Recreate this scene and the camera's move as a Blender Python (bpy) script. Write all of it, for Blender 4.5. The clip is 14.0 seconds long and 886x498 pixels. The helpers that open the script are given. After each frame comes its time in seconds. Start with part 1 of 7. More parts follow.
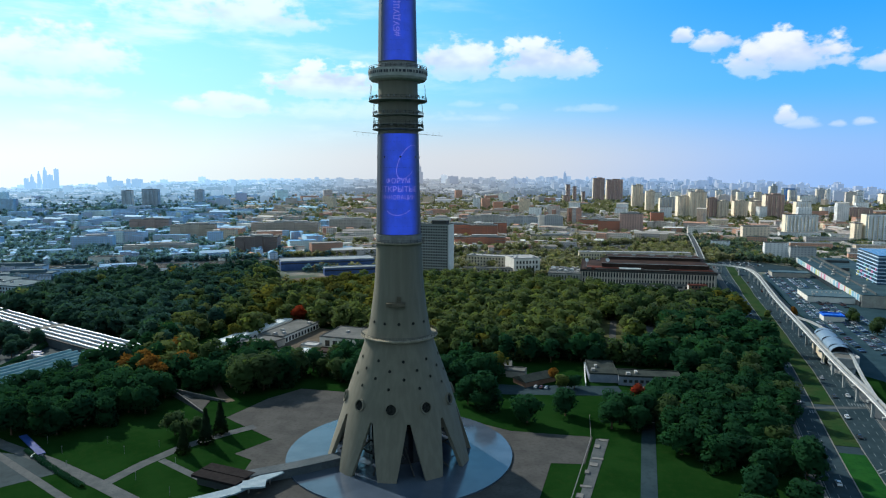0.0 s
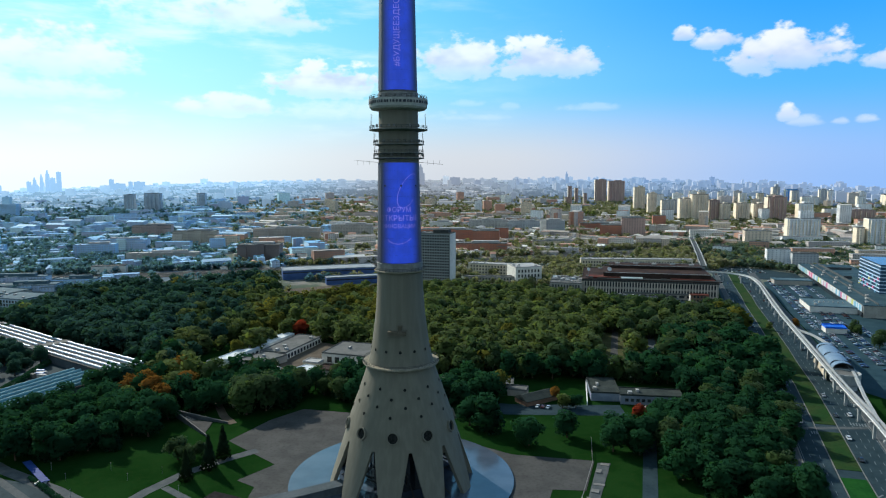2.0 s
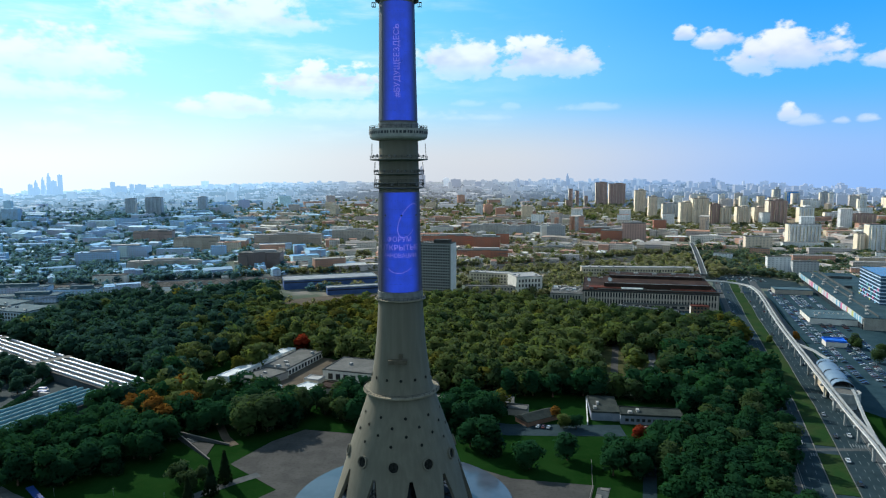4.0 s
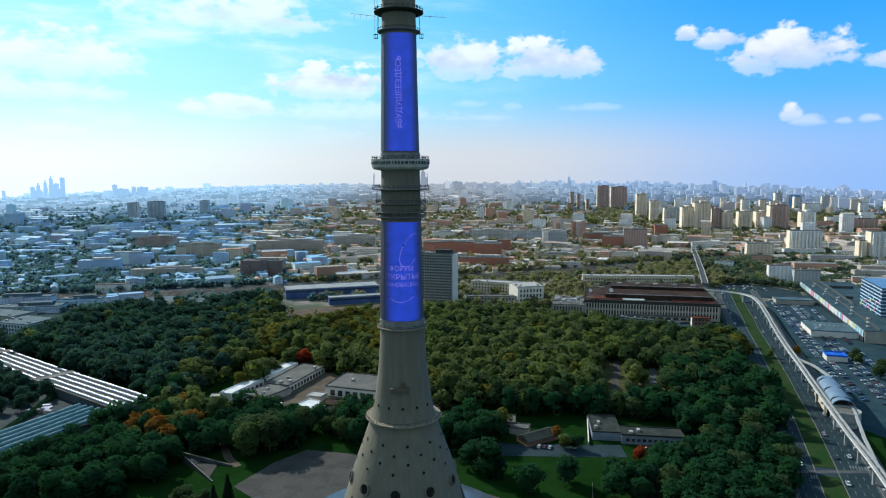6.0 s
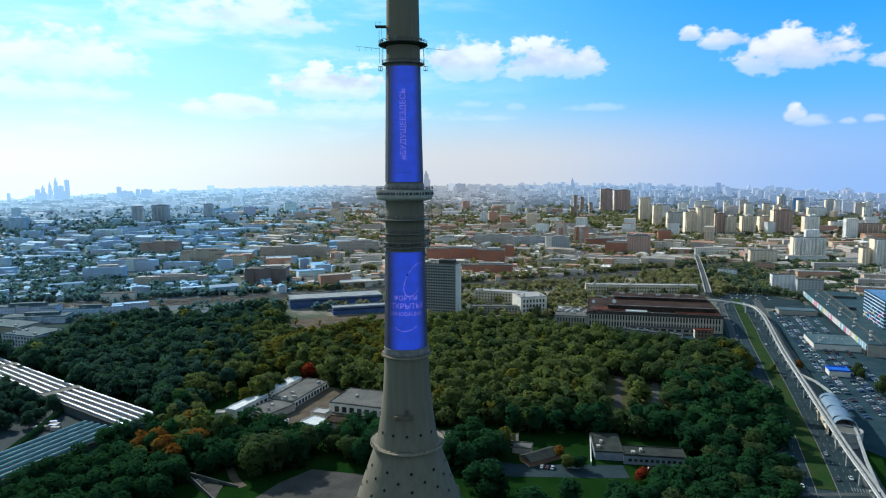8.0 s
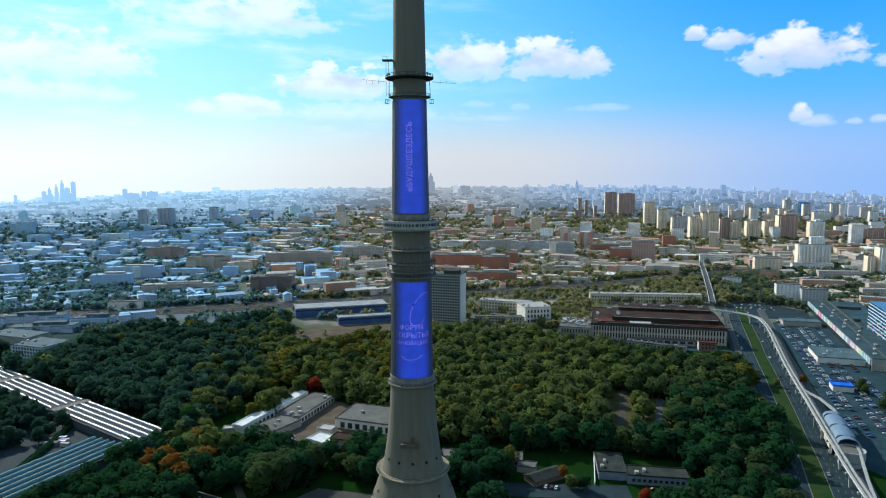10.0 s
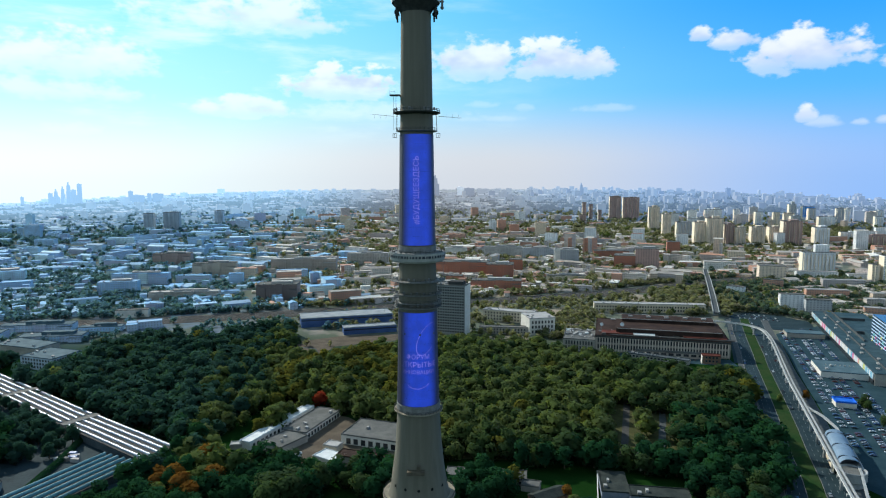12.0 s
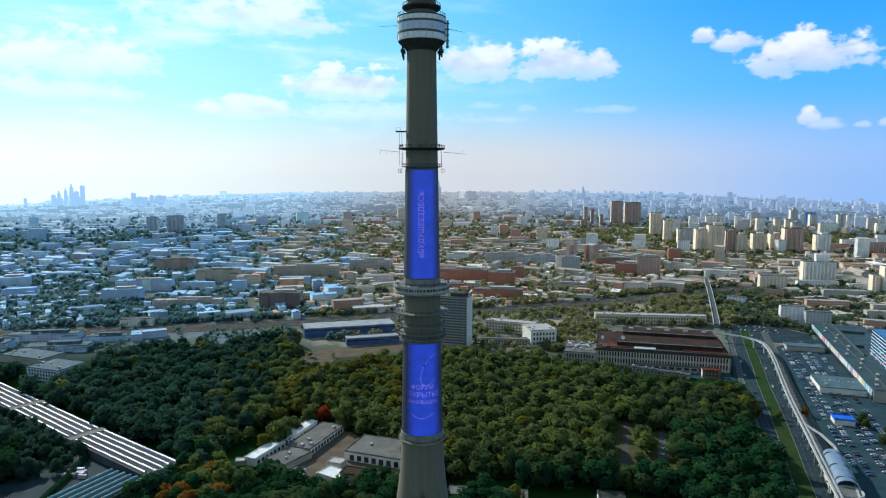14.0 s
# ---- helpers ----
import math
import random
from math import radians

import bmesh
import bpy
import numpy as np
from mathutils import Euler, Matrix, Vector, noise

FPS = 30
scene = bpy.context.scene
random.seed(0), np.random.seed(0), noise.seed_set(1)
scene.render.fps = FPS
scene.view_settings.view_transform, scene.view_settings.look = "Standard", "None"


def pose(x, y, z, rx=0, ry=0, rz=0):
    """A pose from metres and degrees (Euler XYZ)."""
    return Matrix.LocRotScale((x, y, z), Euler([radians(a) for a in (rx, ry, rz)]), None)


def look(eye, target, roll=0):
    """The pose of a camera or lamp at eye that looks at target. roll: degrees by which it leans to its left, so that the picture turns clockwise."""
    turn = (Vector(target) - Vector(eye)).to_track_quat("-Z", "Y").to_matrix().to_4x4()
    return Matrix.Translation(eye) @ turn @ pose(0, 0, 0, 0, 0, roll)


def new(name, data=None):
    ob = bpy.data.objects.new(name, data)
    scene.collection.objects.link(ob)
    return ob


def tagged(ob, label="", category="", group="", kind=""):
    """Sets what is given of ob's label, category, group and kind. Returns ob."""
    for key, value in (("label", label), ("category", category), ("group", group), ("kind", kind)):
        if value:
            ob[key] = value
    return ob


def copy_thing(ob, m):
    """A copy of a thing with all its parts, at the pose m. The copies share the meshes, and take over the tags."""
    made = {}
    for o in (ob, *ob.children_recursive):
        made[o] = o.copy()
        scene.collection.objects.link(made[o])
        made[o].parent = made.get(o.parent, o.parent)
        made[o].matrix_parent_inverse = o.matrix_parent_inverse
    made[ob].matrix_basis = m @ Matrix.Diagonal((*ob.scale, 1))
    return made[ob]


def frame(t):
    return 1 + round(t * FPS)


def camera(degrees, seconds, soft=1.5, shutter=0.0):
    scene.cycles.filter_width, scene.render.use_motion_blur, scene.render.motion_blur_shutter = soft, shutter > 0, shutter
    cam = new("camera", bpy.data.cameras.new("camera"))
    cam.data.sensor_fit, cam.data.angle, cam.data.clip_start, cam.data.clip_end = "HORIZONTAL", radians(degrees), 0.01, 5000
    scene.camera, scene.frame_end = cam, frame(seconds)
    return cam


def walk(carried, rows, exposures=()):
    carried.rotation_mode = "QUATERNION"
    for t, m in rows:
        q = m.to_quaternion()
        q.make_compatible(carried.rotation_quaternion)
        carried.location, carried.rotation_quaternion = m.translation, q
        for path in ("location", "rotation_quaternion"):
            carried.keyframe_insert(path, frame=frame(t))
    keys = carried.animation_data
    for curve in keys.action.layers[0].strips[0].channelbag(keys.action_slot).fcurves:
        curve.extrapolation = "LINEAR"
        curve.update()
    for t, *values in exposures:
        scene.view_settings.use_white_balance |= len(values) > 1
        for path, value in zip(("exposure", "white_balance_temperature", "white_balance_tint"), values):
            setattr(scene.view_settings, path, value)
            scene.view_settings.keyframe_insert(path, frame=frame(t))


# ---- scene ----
# camera and its way: a slow climb in front of the tower
cam = camera(68.5, 14.0, soft=1.15)
ROWS = [
    (0.00, -1.07, 1.01, 115.47, -0.03, -6.37, -0.09),
    (0.50, -0.92, 1.21, 118.33, 0.03, -6.39, -0.00),
    (1.00, -0.79, 1.38, 121.18, 0.07, -6.41, 0.07),
    (1.50, -0.67, 1.53, 124.03, 0.10, -6.42, 0.13),
    (2.00, -0.56, 1.64, 126.88, 0.13, -6.43, 0.17),
    (2.50, -0.47, 1.71, 129.73, 0.14, -6.43, 0.21),
    (3.00, -0.39, 1.75, 132.58, 0.16, -6.42, 0.24),
    (3.75, -0.29, 1.73, 136.87, 0.19, -6.42, 0.26),
    (4.50, -0.23, 1.63, 141.19, 0.22, -6.41, 0.28),
    (5.50, -0.20, 1.34, 146.99, 0.30, -6.39, 0.29),
    (6.00, -0.21, 1.12, 149.91, 0.34, -6.38, 0.29),
    (6.50, -0.23, 0.86, 152.86, 0.40, -6.37, 0.29),
    (7.00, -0.27, 0.55, 155.83, 0.47, -6.37, 0.29),
    (7.50, -0.32, 0.19, 158.83, 0.54, -6.36, 0.28),
    (8.00, -0.39, -0.23, 161.86, 0.62, -6.35, 0.28),
    (8.75, -0.53, -0.96, 166.46, 0.76, -6.35, 0.27),
    (9.50, -0.70, -1.82, 171.14, 0.91, -6.34, 0.25),
    (10.50, -0.99, -3.18, 177.52, 1.11, -6.33, 0.22),
    (11.00, -1.16, -3.96, 180.78, 1.21, -6.33, 0.20),
    (11.50, -1.35, -4.80, 184.08, 1.30, -6.32, 0.17),
    (12.00, -1.56, -5.70, 187.43, 1.38, -6.31, 0.14),
    (12.50, -1.78, -6.68, 190.83, 1.45, -6.30, 0.10),
    (13.00, -2.03, -7.73, 194.29, 1.51, -6.28, 0.05),
    (13.50, -2.29, -8.85, 197.80, 1.54, -6.26, -0.02),
    (14.00, -2.57, -10.04, 201.37, 1.54, -6.24, -0.09),
]
walk(cam, [(t, pose(x, y, z, 90 + pitch, roll, yaw)) for t, x, y, z, yaw, pitch, roll in ROWS])

# ---- light ----
SUN_AZ, SUN_EL = radians(-42), radians(33)      # azimuth from +y, to the right positive
scene.view_settings.exposure = 0.04
sun_dir = Vector((math.sin(SUN_AZ) * math.cos(SUN_EL), math.cos(SUN_AZ) * math.cos(SUN_EL), math.sin(SUN_EL)))
sun = new("sun", bpy.data.lights.new("sun", "SUN"))
sun.data.energy, sun.data.angle, sun.data.color = 4.7, radians(1.2), (1.0, 0.93, 0.80)
sun.matrix_world = look((0, 0, 800), Vector((0, 0, 800)) - sun_dir)


class Nodes:
    """Short hand for building node trees."""

    def __init__(self, tree):
        self.tree = tree
        tree.nodes.clear()

    def add(self, kind, out=0, **sets):
        n = self.tree.nodes.new(kind)
        for key, value in sets.items():
            if key == "_operation":
                n.operation = value
                continue
            if key == "_attribute":
                n.attribute_name = value
                continue
            if key == "_clamp":
                n.use_clamp = value
                continue
            sock = n.inputs[int(key[1:])] if key[0] == "i" and key[1:].isdigit() else n.inputs[key]
            if isinstance(value, bpy.types.NodeSocket):
                self.tree.links.new(value, sock)
            else:
                sock.default_value = value
        return n.outputs[out]

    def math(self, op, a, b=0.0, c=0.0, clamp=False):
        return self.add("ShaderNodeMath", _operation=op, _clamp=clamp, i0=a, i1=b, i2=c)

    def mix(self, fac, a, b, blend="MIX"):
        n = self.tree.nodes.new("ShaderNodeMix")
        n.data_type, n.blend_type, n.clamp_factor = "RGBA", blend, True
        for sock, value in ((n.inputs[0], fac), (n.inputs[6], a), (n.inputs[7], b)):
            if isinstance(value, bpy.types.NodeSocket):
                self.tree.links.new(value, sock)
            else:
                sock.default_value = value if not isinstance(value, tuple) or len(value) == 4 else (*value, 1)
        return n.outputs[2]

    def ramp(self, fac, lo, hi, a=0.0, b=1.0, smooth=True):
        n = self.tree.nodes.new("ShaderNodeMapRange")
        n.interpolation_type = "SMOOTHSTEP" if smooth else "LINEAR"
        self.tree.links.new(fac, n.inputs[0])
        n.inputs[1].default_value, n.inputs[2].default_value = lo, hi
        n.inputs[3].default_value, n.inputs[4].default_value = a, b
        return n.outputs[0]

    def noise(self, vec, scale, detail=3.0, rough=0.55, out=0):
        return self.add("ShaderNodeTexNoise", out=out, Vector=vec, Scale=scale, Detail=detail, Roughness=rough)


def make_world():
    world = bpy.data.worlds.new("sky")
    scene.world = world
    world.use_nodes = True
    n = Nodes(world.node_tree)
    way = n.add("ShaderNodeTexCoord", out=0)
    parts = n.tree.nodes.new("ShaderNodeSeparateXYZ")
    n.tree.links.new(way, parts.inputs[0])
    x, y, z = parts.outputs
    az = n.math("ARCTAN2", x, y)
    el = n.math("ARCSINE", z)
    air_node = n.tree.nodes.new("ShaderNodeTexSky")
    air_node.sky_type, air_node.sun_disc, air_node.sun_elevation, air_node.sun_rotation = "NISHITA", False, SUN_EL, SUN_AZ
    air_node.altitude, air_node.dust_density, air_node.ozone_density = 100.0, 1.5, 2.0
    air = air_node.outputs[0]
    # clear autumn sky: pale haze low down, azure above, paler on the sun's side
    side = n.ramp(az, -0.55, 0.55)
    low = n.mix(n.ramp(az, -0.55, 0.05), (0.76, 0.93, 1.0), (0.60, 0.66, 0.75))
    low = n.mix(n.ramp(az, 0.05, 0.62), low, (0.27, 0.50, 0.95))
    mid = n.mix(side, (0.40, 0.90, 1.0), (0.07, 0.45, 1.0))
    high = n.mix(side, (0.22, 0.80, 1.0), (0.0, 0.33, 1.0))
    col = n.mix(n.ramp(el, 0.02, 0.13), low, mid)
    col = n.mix(n.ramp(el, 0.10, 0.27), col, high)
    zenith = (0.15, 0.23, 0.32)
    col = n.mix(n.ramp(el, 0.27, 0.75), col, zenith)
    behind = n.ramp(y, 0.55, -0.35)
    col = n.mix(behind, col, n.mix(n.ramp(el, 0.0, 0.5), (0.43, 0.58, 0.67), (0.22, 0.33, 0.41)))
    # clouds: heaps with puffed tops and grey-blue flat bases
    stretch = n.add("ShaderNodeVectorMath", _operation="MULTIPLY", i0=way, i1=(1.0, 1.0, 1.7))
    warp = n.noise(stretch, 10.0, 2.0, 0.5)
    mid_n = n.noise(stretch, 24.0, 2.5, 0.5)
    fine = n.noise(stretch, 75.0, 3.0, 0.5)
    wisp = n.add("ShaderNodeTexNoise", Vector=n.add("ShaderNodeVectorMath", _operation="MULTIPLY", i0=way, i1=(1.0, 1.0, 5.0)),
                 Scale=5.0, Detail=5.0, Roughness=0.6)
    shape = n.math("ADD", n.math("MULTIPLY", n.math("SUBTRACT", warp, 0.5), 1.2),
                   n.math("ADD", n.math("MULTIPLY", n.math("SUBTRACT", mid_n, 0.5), 2.6), n.math("MULTIPLY", n.math("SUBTRACT", fine, 0.5), 1.7)))
    total, under = None, None
    for a0, e0, wa, we, top, soft in CLOUDS:
        da = n.math("DIVIDE", n.math("SUBTRACT", az, radians(a0)), radians(wa))
        lift = n.math("DIVIDE", n.math("SUBTRACT", el, radians(e0 - 0.45 * we)), radians(we))
        de = n.math("MAXIMUM", n.math("MULTIPLY", lift, 0.72), n.math("MULTIPLY", lift, -1.5))
        d2 = n.math("ADD", n.math("MULTIPLY", da, da), n.math("MULTIPLY", de, de))
        m = n.math("MULTIPLY", n.ramp(n.math("SUBTRACT", d2, n.math("MULTIPLY", shape, 1.0 + 0.35 * soft)), 1.12 + 0.7 * soft, 0.6 - 0.75 * soft), n.ramp(lift, -0.55, 0.35, 0.45 * top, top))
        u = n.math("MULTIPLY", m, n.ramp(n.math("ADD", lift, n.math("MULTIPLY", n.math("SUBTRACT", mid_n, 0.5), 2.2)), 1.45, -0.05, 0.0, 1.0 - 0.8 * soft))
        total = m if total is None else n.math("MAXIMUM", total, m)
        under = u if under is None else n.math("MAXIMUM", under, u)
    grey = n.math("MULTIPLY", under, n.ramp(mid_n, 0.74, 0.36, 0.45, 1.0))
    white = n.mix(grey, n.mix(side, (0.80, 0.98, 1.0), (0.90, 0.94, 1.0)), (0.46, 0.60, 0.88))
    col = n.mix(total, col, white)
    veil = n.math("MULTIPLY", n.ramp(wisp, 0.46, 0.74), n.math("MULTIPLY", n.ramp(el, 0.03, 0.10), n.ramp(side, 0.80, 0.10)))
    col = n.mix(n.math("MULTIPLY", veil, 0.65), col, (0.84, 1.0, 1.0))
    both = n.mix(1.0, col, n.mix(1.0, air, (0.012, 0.012, 0.012), "MULTIPLY"), "ADD")
    shader = n.add("ShaderNodeBackground", Color=both, Strength=SKY)
    out = n.tree.nodes.new("ShaderNodeOutputWorld")
    n.tree.links.new(shader, out.inputs[0])


SKY = 0.985
# azimuth, elevation, half width, half height (degrees), thickness, softness
CLOUDS = [(27.3, 9.5, 4.2, 1.65, 0.97, 0.16), (22.2, 10.6, 1.9, 0.7, 0.9, 0.25), (19.6, 11.2, 0.9, 0.6, 0.9, 0.15), (27.4, 4.75, 0.75, 0.6, 0.85, 0.4), (28.6, 4.1, 1.1, 0.4, 0.4, 0.8), (33.5, 8.4, 1.4, 0.75, 0.9, 0.3),
          (1.4, 10.0, 4.0, 1.8, 0.97, 0.12), (8.5, 9.9, 4.6, 1.7, 0.97, 0.12), (-9.8, 8.05, 5.6, 1.4, 1.0, 0.1), (-17.7, 5.8, 4.4, 0.8, 0.8, 0.4), (-29.7, 9.2, 5.6, 1.8, 0.9, 0.5),
          (-31.5, 6.6, 5.5, 0.8, 0.6, 0.8), (-18.1, 13.2, 7.2, 1.6, 0.9, 0.5), (30.9, 4.0, 0.55, 0.28, 0.4, 0.8), (1.9, 6.2, 1.3, 0.25, 0.22, 1.0), (5.7, 5.9, 0.7, 0.25, 0.2, 1.0),
          (12.3, 5.7, 2.4, 0.28, 0.24, 1.0), (2.8, 5.0, 2.6, 0.25, 0.2, 1.0), (-30.7, 3.8, 2.4, 0.5, 0.4, 0.8), (32.5, 4.1, 0.75, 0.3, 0.5, 0.7), (-8.0, 5.6, 7.0, 0.7, 0.45, 1.0)]
make_world()
# ---- materials ----
def bsdf(name, build):
    """A material with a Principled surface; build(n, pos, rnd) gives a dict of its inputs, and 'bump' as (height, distance)."""
    m = bpy.data.materials.new(name)
    m.use_nodes = True
    n = Nodes(m.node_tree)
    pos = n.add("ShaderNodeNewGeometry", out=0)
    rnd = n.add("ShaderNodeObjectInfo", out=5)
    sets = build(n, pos, rnd)
    bump = sets.pop("bump", None)
    if bump:
        sets["Normal"] = n.add("ShaderNodeBump", Height=bump[0], Distance=bump[1], Strength=bump[2] if len(bump) > 2 else 0.6)
    node = n.tree.nodes.new("ShaderNodeBsdfPrincipled")
    for key, value in sets.items():
        if isinstance(value, bpy.types.NodeSocket):
            n.tree.links.new(value, node.inputs[key])
        else:
            node.inputs[key].default_value = (*value, 1) if isinstance(value, tuple) and len(value) == 3 else value
    out = n.tree.nodes.new("ShaderNodeOutputMaterial")
    n.tree.links.new(node.outputs[0], out.inputs[0])
    return m


def rough_paint(name, a, b, scale=0.3, rough=0.8, stain=0.25, metal=0.0, island=False, spread=0.0, bump=0.0):
    """Two-tone surface with grain and stains; spread: how much pieces differ in lightness."""
    def build(n, pos, rnd):
        col = n.mix(n.ramp(n.noise(pos, scale, 4.0), 0.35, 0.65), a, b)
        col = n.mix(n.math("MULTIPLY", n.ramp(n.noise(pos, scale * 7.3, 3.0), 0.45, 0.75), stain), col, tuple(v * 0.45 for v in a))
        if spread:
            r = n.add("ShaderNodeNewGeometry", out=8) if island else rnd
            col = n.mix(1.0, col, n.add("ShaderNodeCombineXYZ", i0=n.ramp(r, 0, 1, 1 - spread, 1 + spread, False),
                        i1=n.ramp(r, 0, 1, 1 - spread, 1 + spread, False), i2=n.ramp(r, 0, 1, 1 - spread, 1 + spread, False)), "MULTIPLY")
        sets = {"Base Color": col, "Roughness": rough, "Metallic": metal, "Specular IOR Level": 0.5 if rough < 0.6 else 0.04 if rough > 0.72 else 0.12}
        if bump:
            sets["bump"] = (n.noise(pos, scale * 9, 3.0), bump)
        return sets
    return bsdf(name, build)


def many_colours(name, colours, island=True, rough=0.85, stain=0.3, scale=0.15, metal=0.0, haze_sheen=0.0, haze_tint=(0.85, 0.95, 1.0)):
    """Picks one of several colours for each object or each loose piece."""
    def build(n, pos, rnd):
        r = n.add("ShaderNodeNewGeometry", out=8) if island else rnd
        ramp = n.tree.nodes.new("ShaderNodeValToRGB")
        ramp.color_ramp.interpolation = "CONSTANT"
        e = ramp.color_ramp.elements
        while len(e) < len(colours):
            e.new(0.5)
        for i, c in enumerate(colours):
            e[i].position, e[i].color = i / len(colours), (*c, 1)
        n.tree.links.new(r, ramp.inputs[0])
        col = n.mix(n.math("MULTIPLY", n.ramp(n.noise(pos, scale, 4.0), 0.4, 0.7), stain), ramp.outputs[0], (0.08, 0.07, 0.06))
        # sheen and its tint imitate haze before the surface
        return {"Base Color": col, "Roughness": rough, "Metallic": metal, "Specular IOR Level": 0.5 if rough < 0.5 else 0.15,
                "Sheen Weight": haze_sheen, "Sheen Tint": haze_tint, "Sheen Roughness": 0.5}
    return bsdf(name, build)


def leaves(name, tones, hazed=0.0, thin=0.46, haze_tint=(0.8, 1.0, 1.1)):
    """Foliage: tone by place, tree and leaf clump; leaves reflect and let light through."""
    m = bpy.data.materials.new(name)
    m.use_nodes = True
    n = Nodes(m.node_tree)
    geo = n.tree.nodes.new("ShaderNodeNewGeometry")
    pos, isl = geo.outputs[0], geo.outputs[8]
    rnd = n.add("ShaderNodeObjectInfo", out=5)
    col = n.mix(n.ramp(n.noise(pos, 0.045, 3.0), 0.35, 0.65), tones[0], tones[1])
    col = n.mix(n.ramp(n.noise(pos, 0.16, 2.0), 0.42, 0.66, 0.0, 0.7), col, tones[2])
    col = n.mix(n.ramp(isl, 0.0, 1.0, 0.0, 0.35, False), col, tones[2])
    tone = n.math("FRACT", n.math("ADD", rnd, n.add("ShaderNodeAttribute", out=2, _attribute="tone")))
    col = n.mix(n.math("MULTIPLY", tone, 0.55), col, tones[3])
    col = n.mix(1.0, col, n.add("ShaderNodeCombineXYZ", i0=n.ramp(tone, 0, 1, 0.78, 1.2, False), i1=n.ramp(tone, 0, 1, 0.85, 1.2, False), i2=1.0), "MULTIPLY")
    through_col = n.mix(1.0, col, (1.15, 1.1, 0.75), "MULTIPLY")
    a = n.add("ShaderNodeBsdfDiffuse", Color=col)
    b = n.add("ShaderNodeBsdfTranslucent", Color=through_col)
    out = n.tree.nodes.new("ShaderNodeOutputMaterial")
    both = n.add("ShaderNodeMixShader", i0=thin, i1=a, i2=b)
    # a tinted sheen over the leaves stands in for haze
    if hazed:
        both = n.add("ShaderNodeAddShader", i0=both, i1=n.add("ShaderNodeBsdfSheen", Color=(hazed * haze_tint[0], hazed * haze_tint[1], hazed * haze_tint[2], 1.0), Roughness=0.5))
    n.tree.links.new(both, out.inputs[0])
    return m


def build_concrete(n, pos, rnd):
    sep = n.tree.nodes.new("ShaderNodeSeparateXYZ")
    n.tree.links.new(pos, sep.inputs[0])
    streak = n.add("ShaderNodeTexNoise", Vector=n.add("ShaderNodeVectorMath", _operation="MULTIPLY", i0=pos, i1=(1.0, 1.0, 0.05)), Scale=0.55, Detail=5.0)
    col = n.mix(n.ramp(streak, 0.35, 0.7), (0.138, 0.136, 0.110), (0.165, 0.163, 0.133))
    col = n.mix(n.math("MULTIPLY", n.ramp(n.noise(pos, 0.12, 5.0), 0.45, 0.75), 0.3), col, (0.118, 0.116, 0.094))
    # pour joints of the slip form
    ring = n.math("FRACT", n.math("DIVIDE", sep.outputs[2], 3.2))
    line = n.math("MULTIPLY", n.ramp(ring, 0.05, 0.0), 0.2)
    col = n.mix(line, col, (0.18, 0.165, 0.13))
    return {"Base Color": col, "Roughness": 0.88, "bump": (n.noise(pos, 1.5, 4.0), 0.05)}


concrete = bsdf("raw_concrete", build_concrete)
dark_steel = rough_paint("dark_steel", (0.045, 0.05, 0.052), (0.07, 0.075, 0.078), 0.5, 0.75, 0.3)
grey_steel = rough_paint("grey_steel", (0.17, 0.185, 0.19), (0.24, 0.25, 0.26), 0.5, 0.65, 0.3)
white_paint = rough_paint("white_paint", (0.60, 0.65, 0.68), (0.70, 0.74, 0.77), 0.4, 0.7, 0.15)
blue_drum = rough_paint("blue_grey_panel", (0.46, 0.58, 0.76), (0.54, 0.66, 0.84), 0.4, 0.45, 0.15)
dark_glass = bsdf("dark_glass", lambda n, pos, rnd: {"Base Color": n.mix(rnd, (0.015, 0.02, 0.028), (0.05, 0.06, 0.07)), "Roughness": n.ramp(n.noise(pos, 0.7), 0.3, 0.7, 0.08, 0.2), "Specular IOR Level": 0.6})


dark_hole = rough_paint("dark_hollow", (0.012, 0.014, 0.014), (0.03, 0.033, 0.033), 1.0, 0.8, 0.2)


def lamp_panel(name, colour, strength, base=(0.045, 0.047, 0.050)):
    def build(n, pos, rnd):
        own = n.add("ShaderNodeTexCoord", out=3)
        sep = n.tree.nodes.new("ShaderNodeSeparateXYZ")
        n.tree.links.new(own, sep.inputs[0])
        # LED viewing-angle fade, put into the emission by angle round the shaft
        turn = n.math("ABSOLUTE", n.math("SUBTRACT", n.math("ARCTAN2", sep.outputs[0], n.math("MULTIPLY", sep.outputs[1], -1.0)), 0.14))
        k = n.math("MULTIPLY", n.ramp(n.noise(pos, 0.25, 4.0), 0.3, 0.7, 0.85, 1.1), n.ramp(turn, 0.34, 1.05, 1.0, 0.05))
        return {"Base Color": base, "Roughness": 0.5, "Emission Color": (*colour, 1), "Emission Strength": n.math("MULTIPLY", k, strength)}
    return bsdf(name, build)


led_blue = lamp_panel("led_blue", (0.015, 0.080, 1.0), 0.47)
led_lilac = lamp_panel("led_lilac", (0.24, 0.22, 1.0), 0.62)


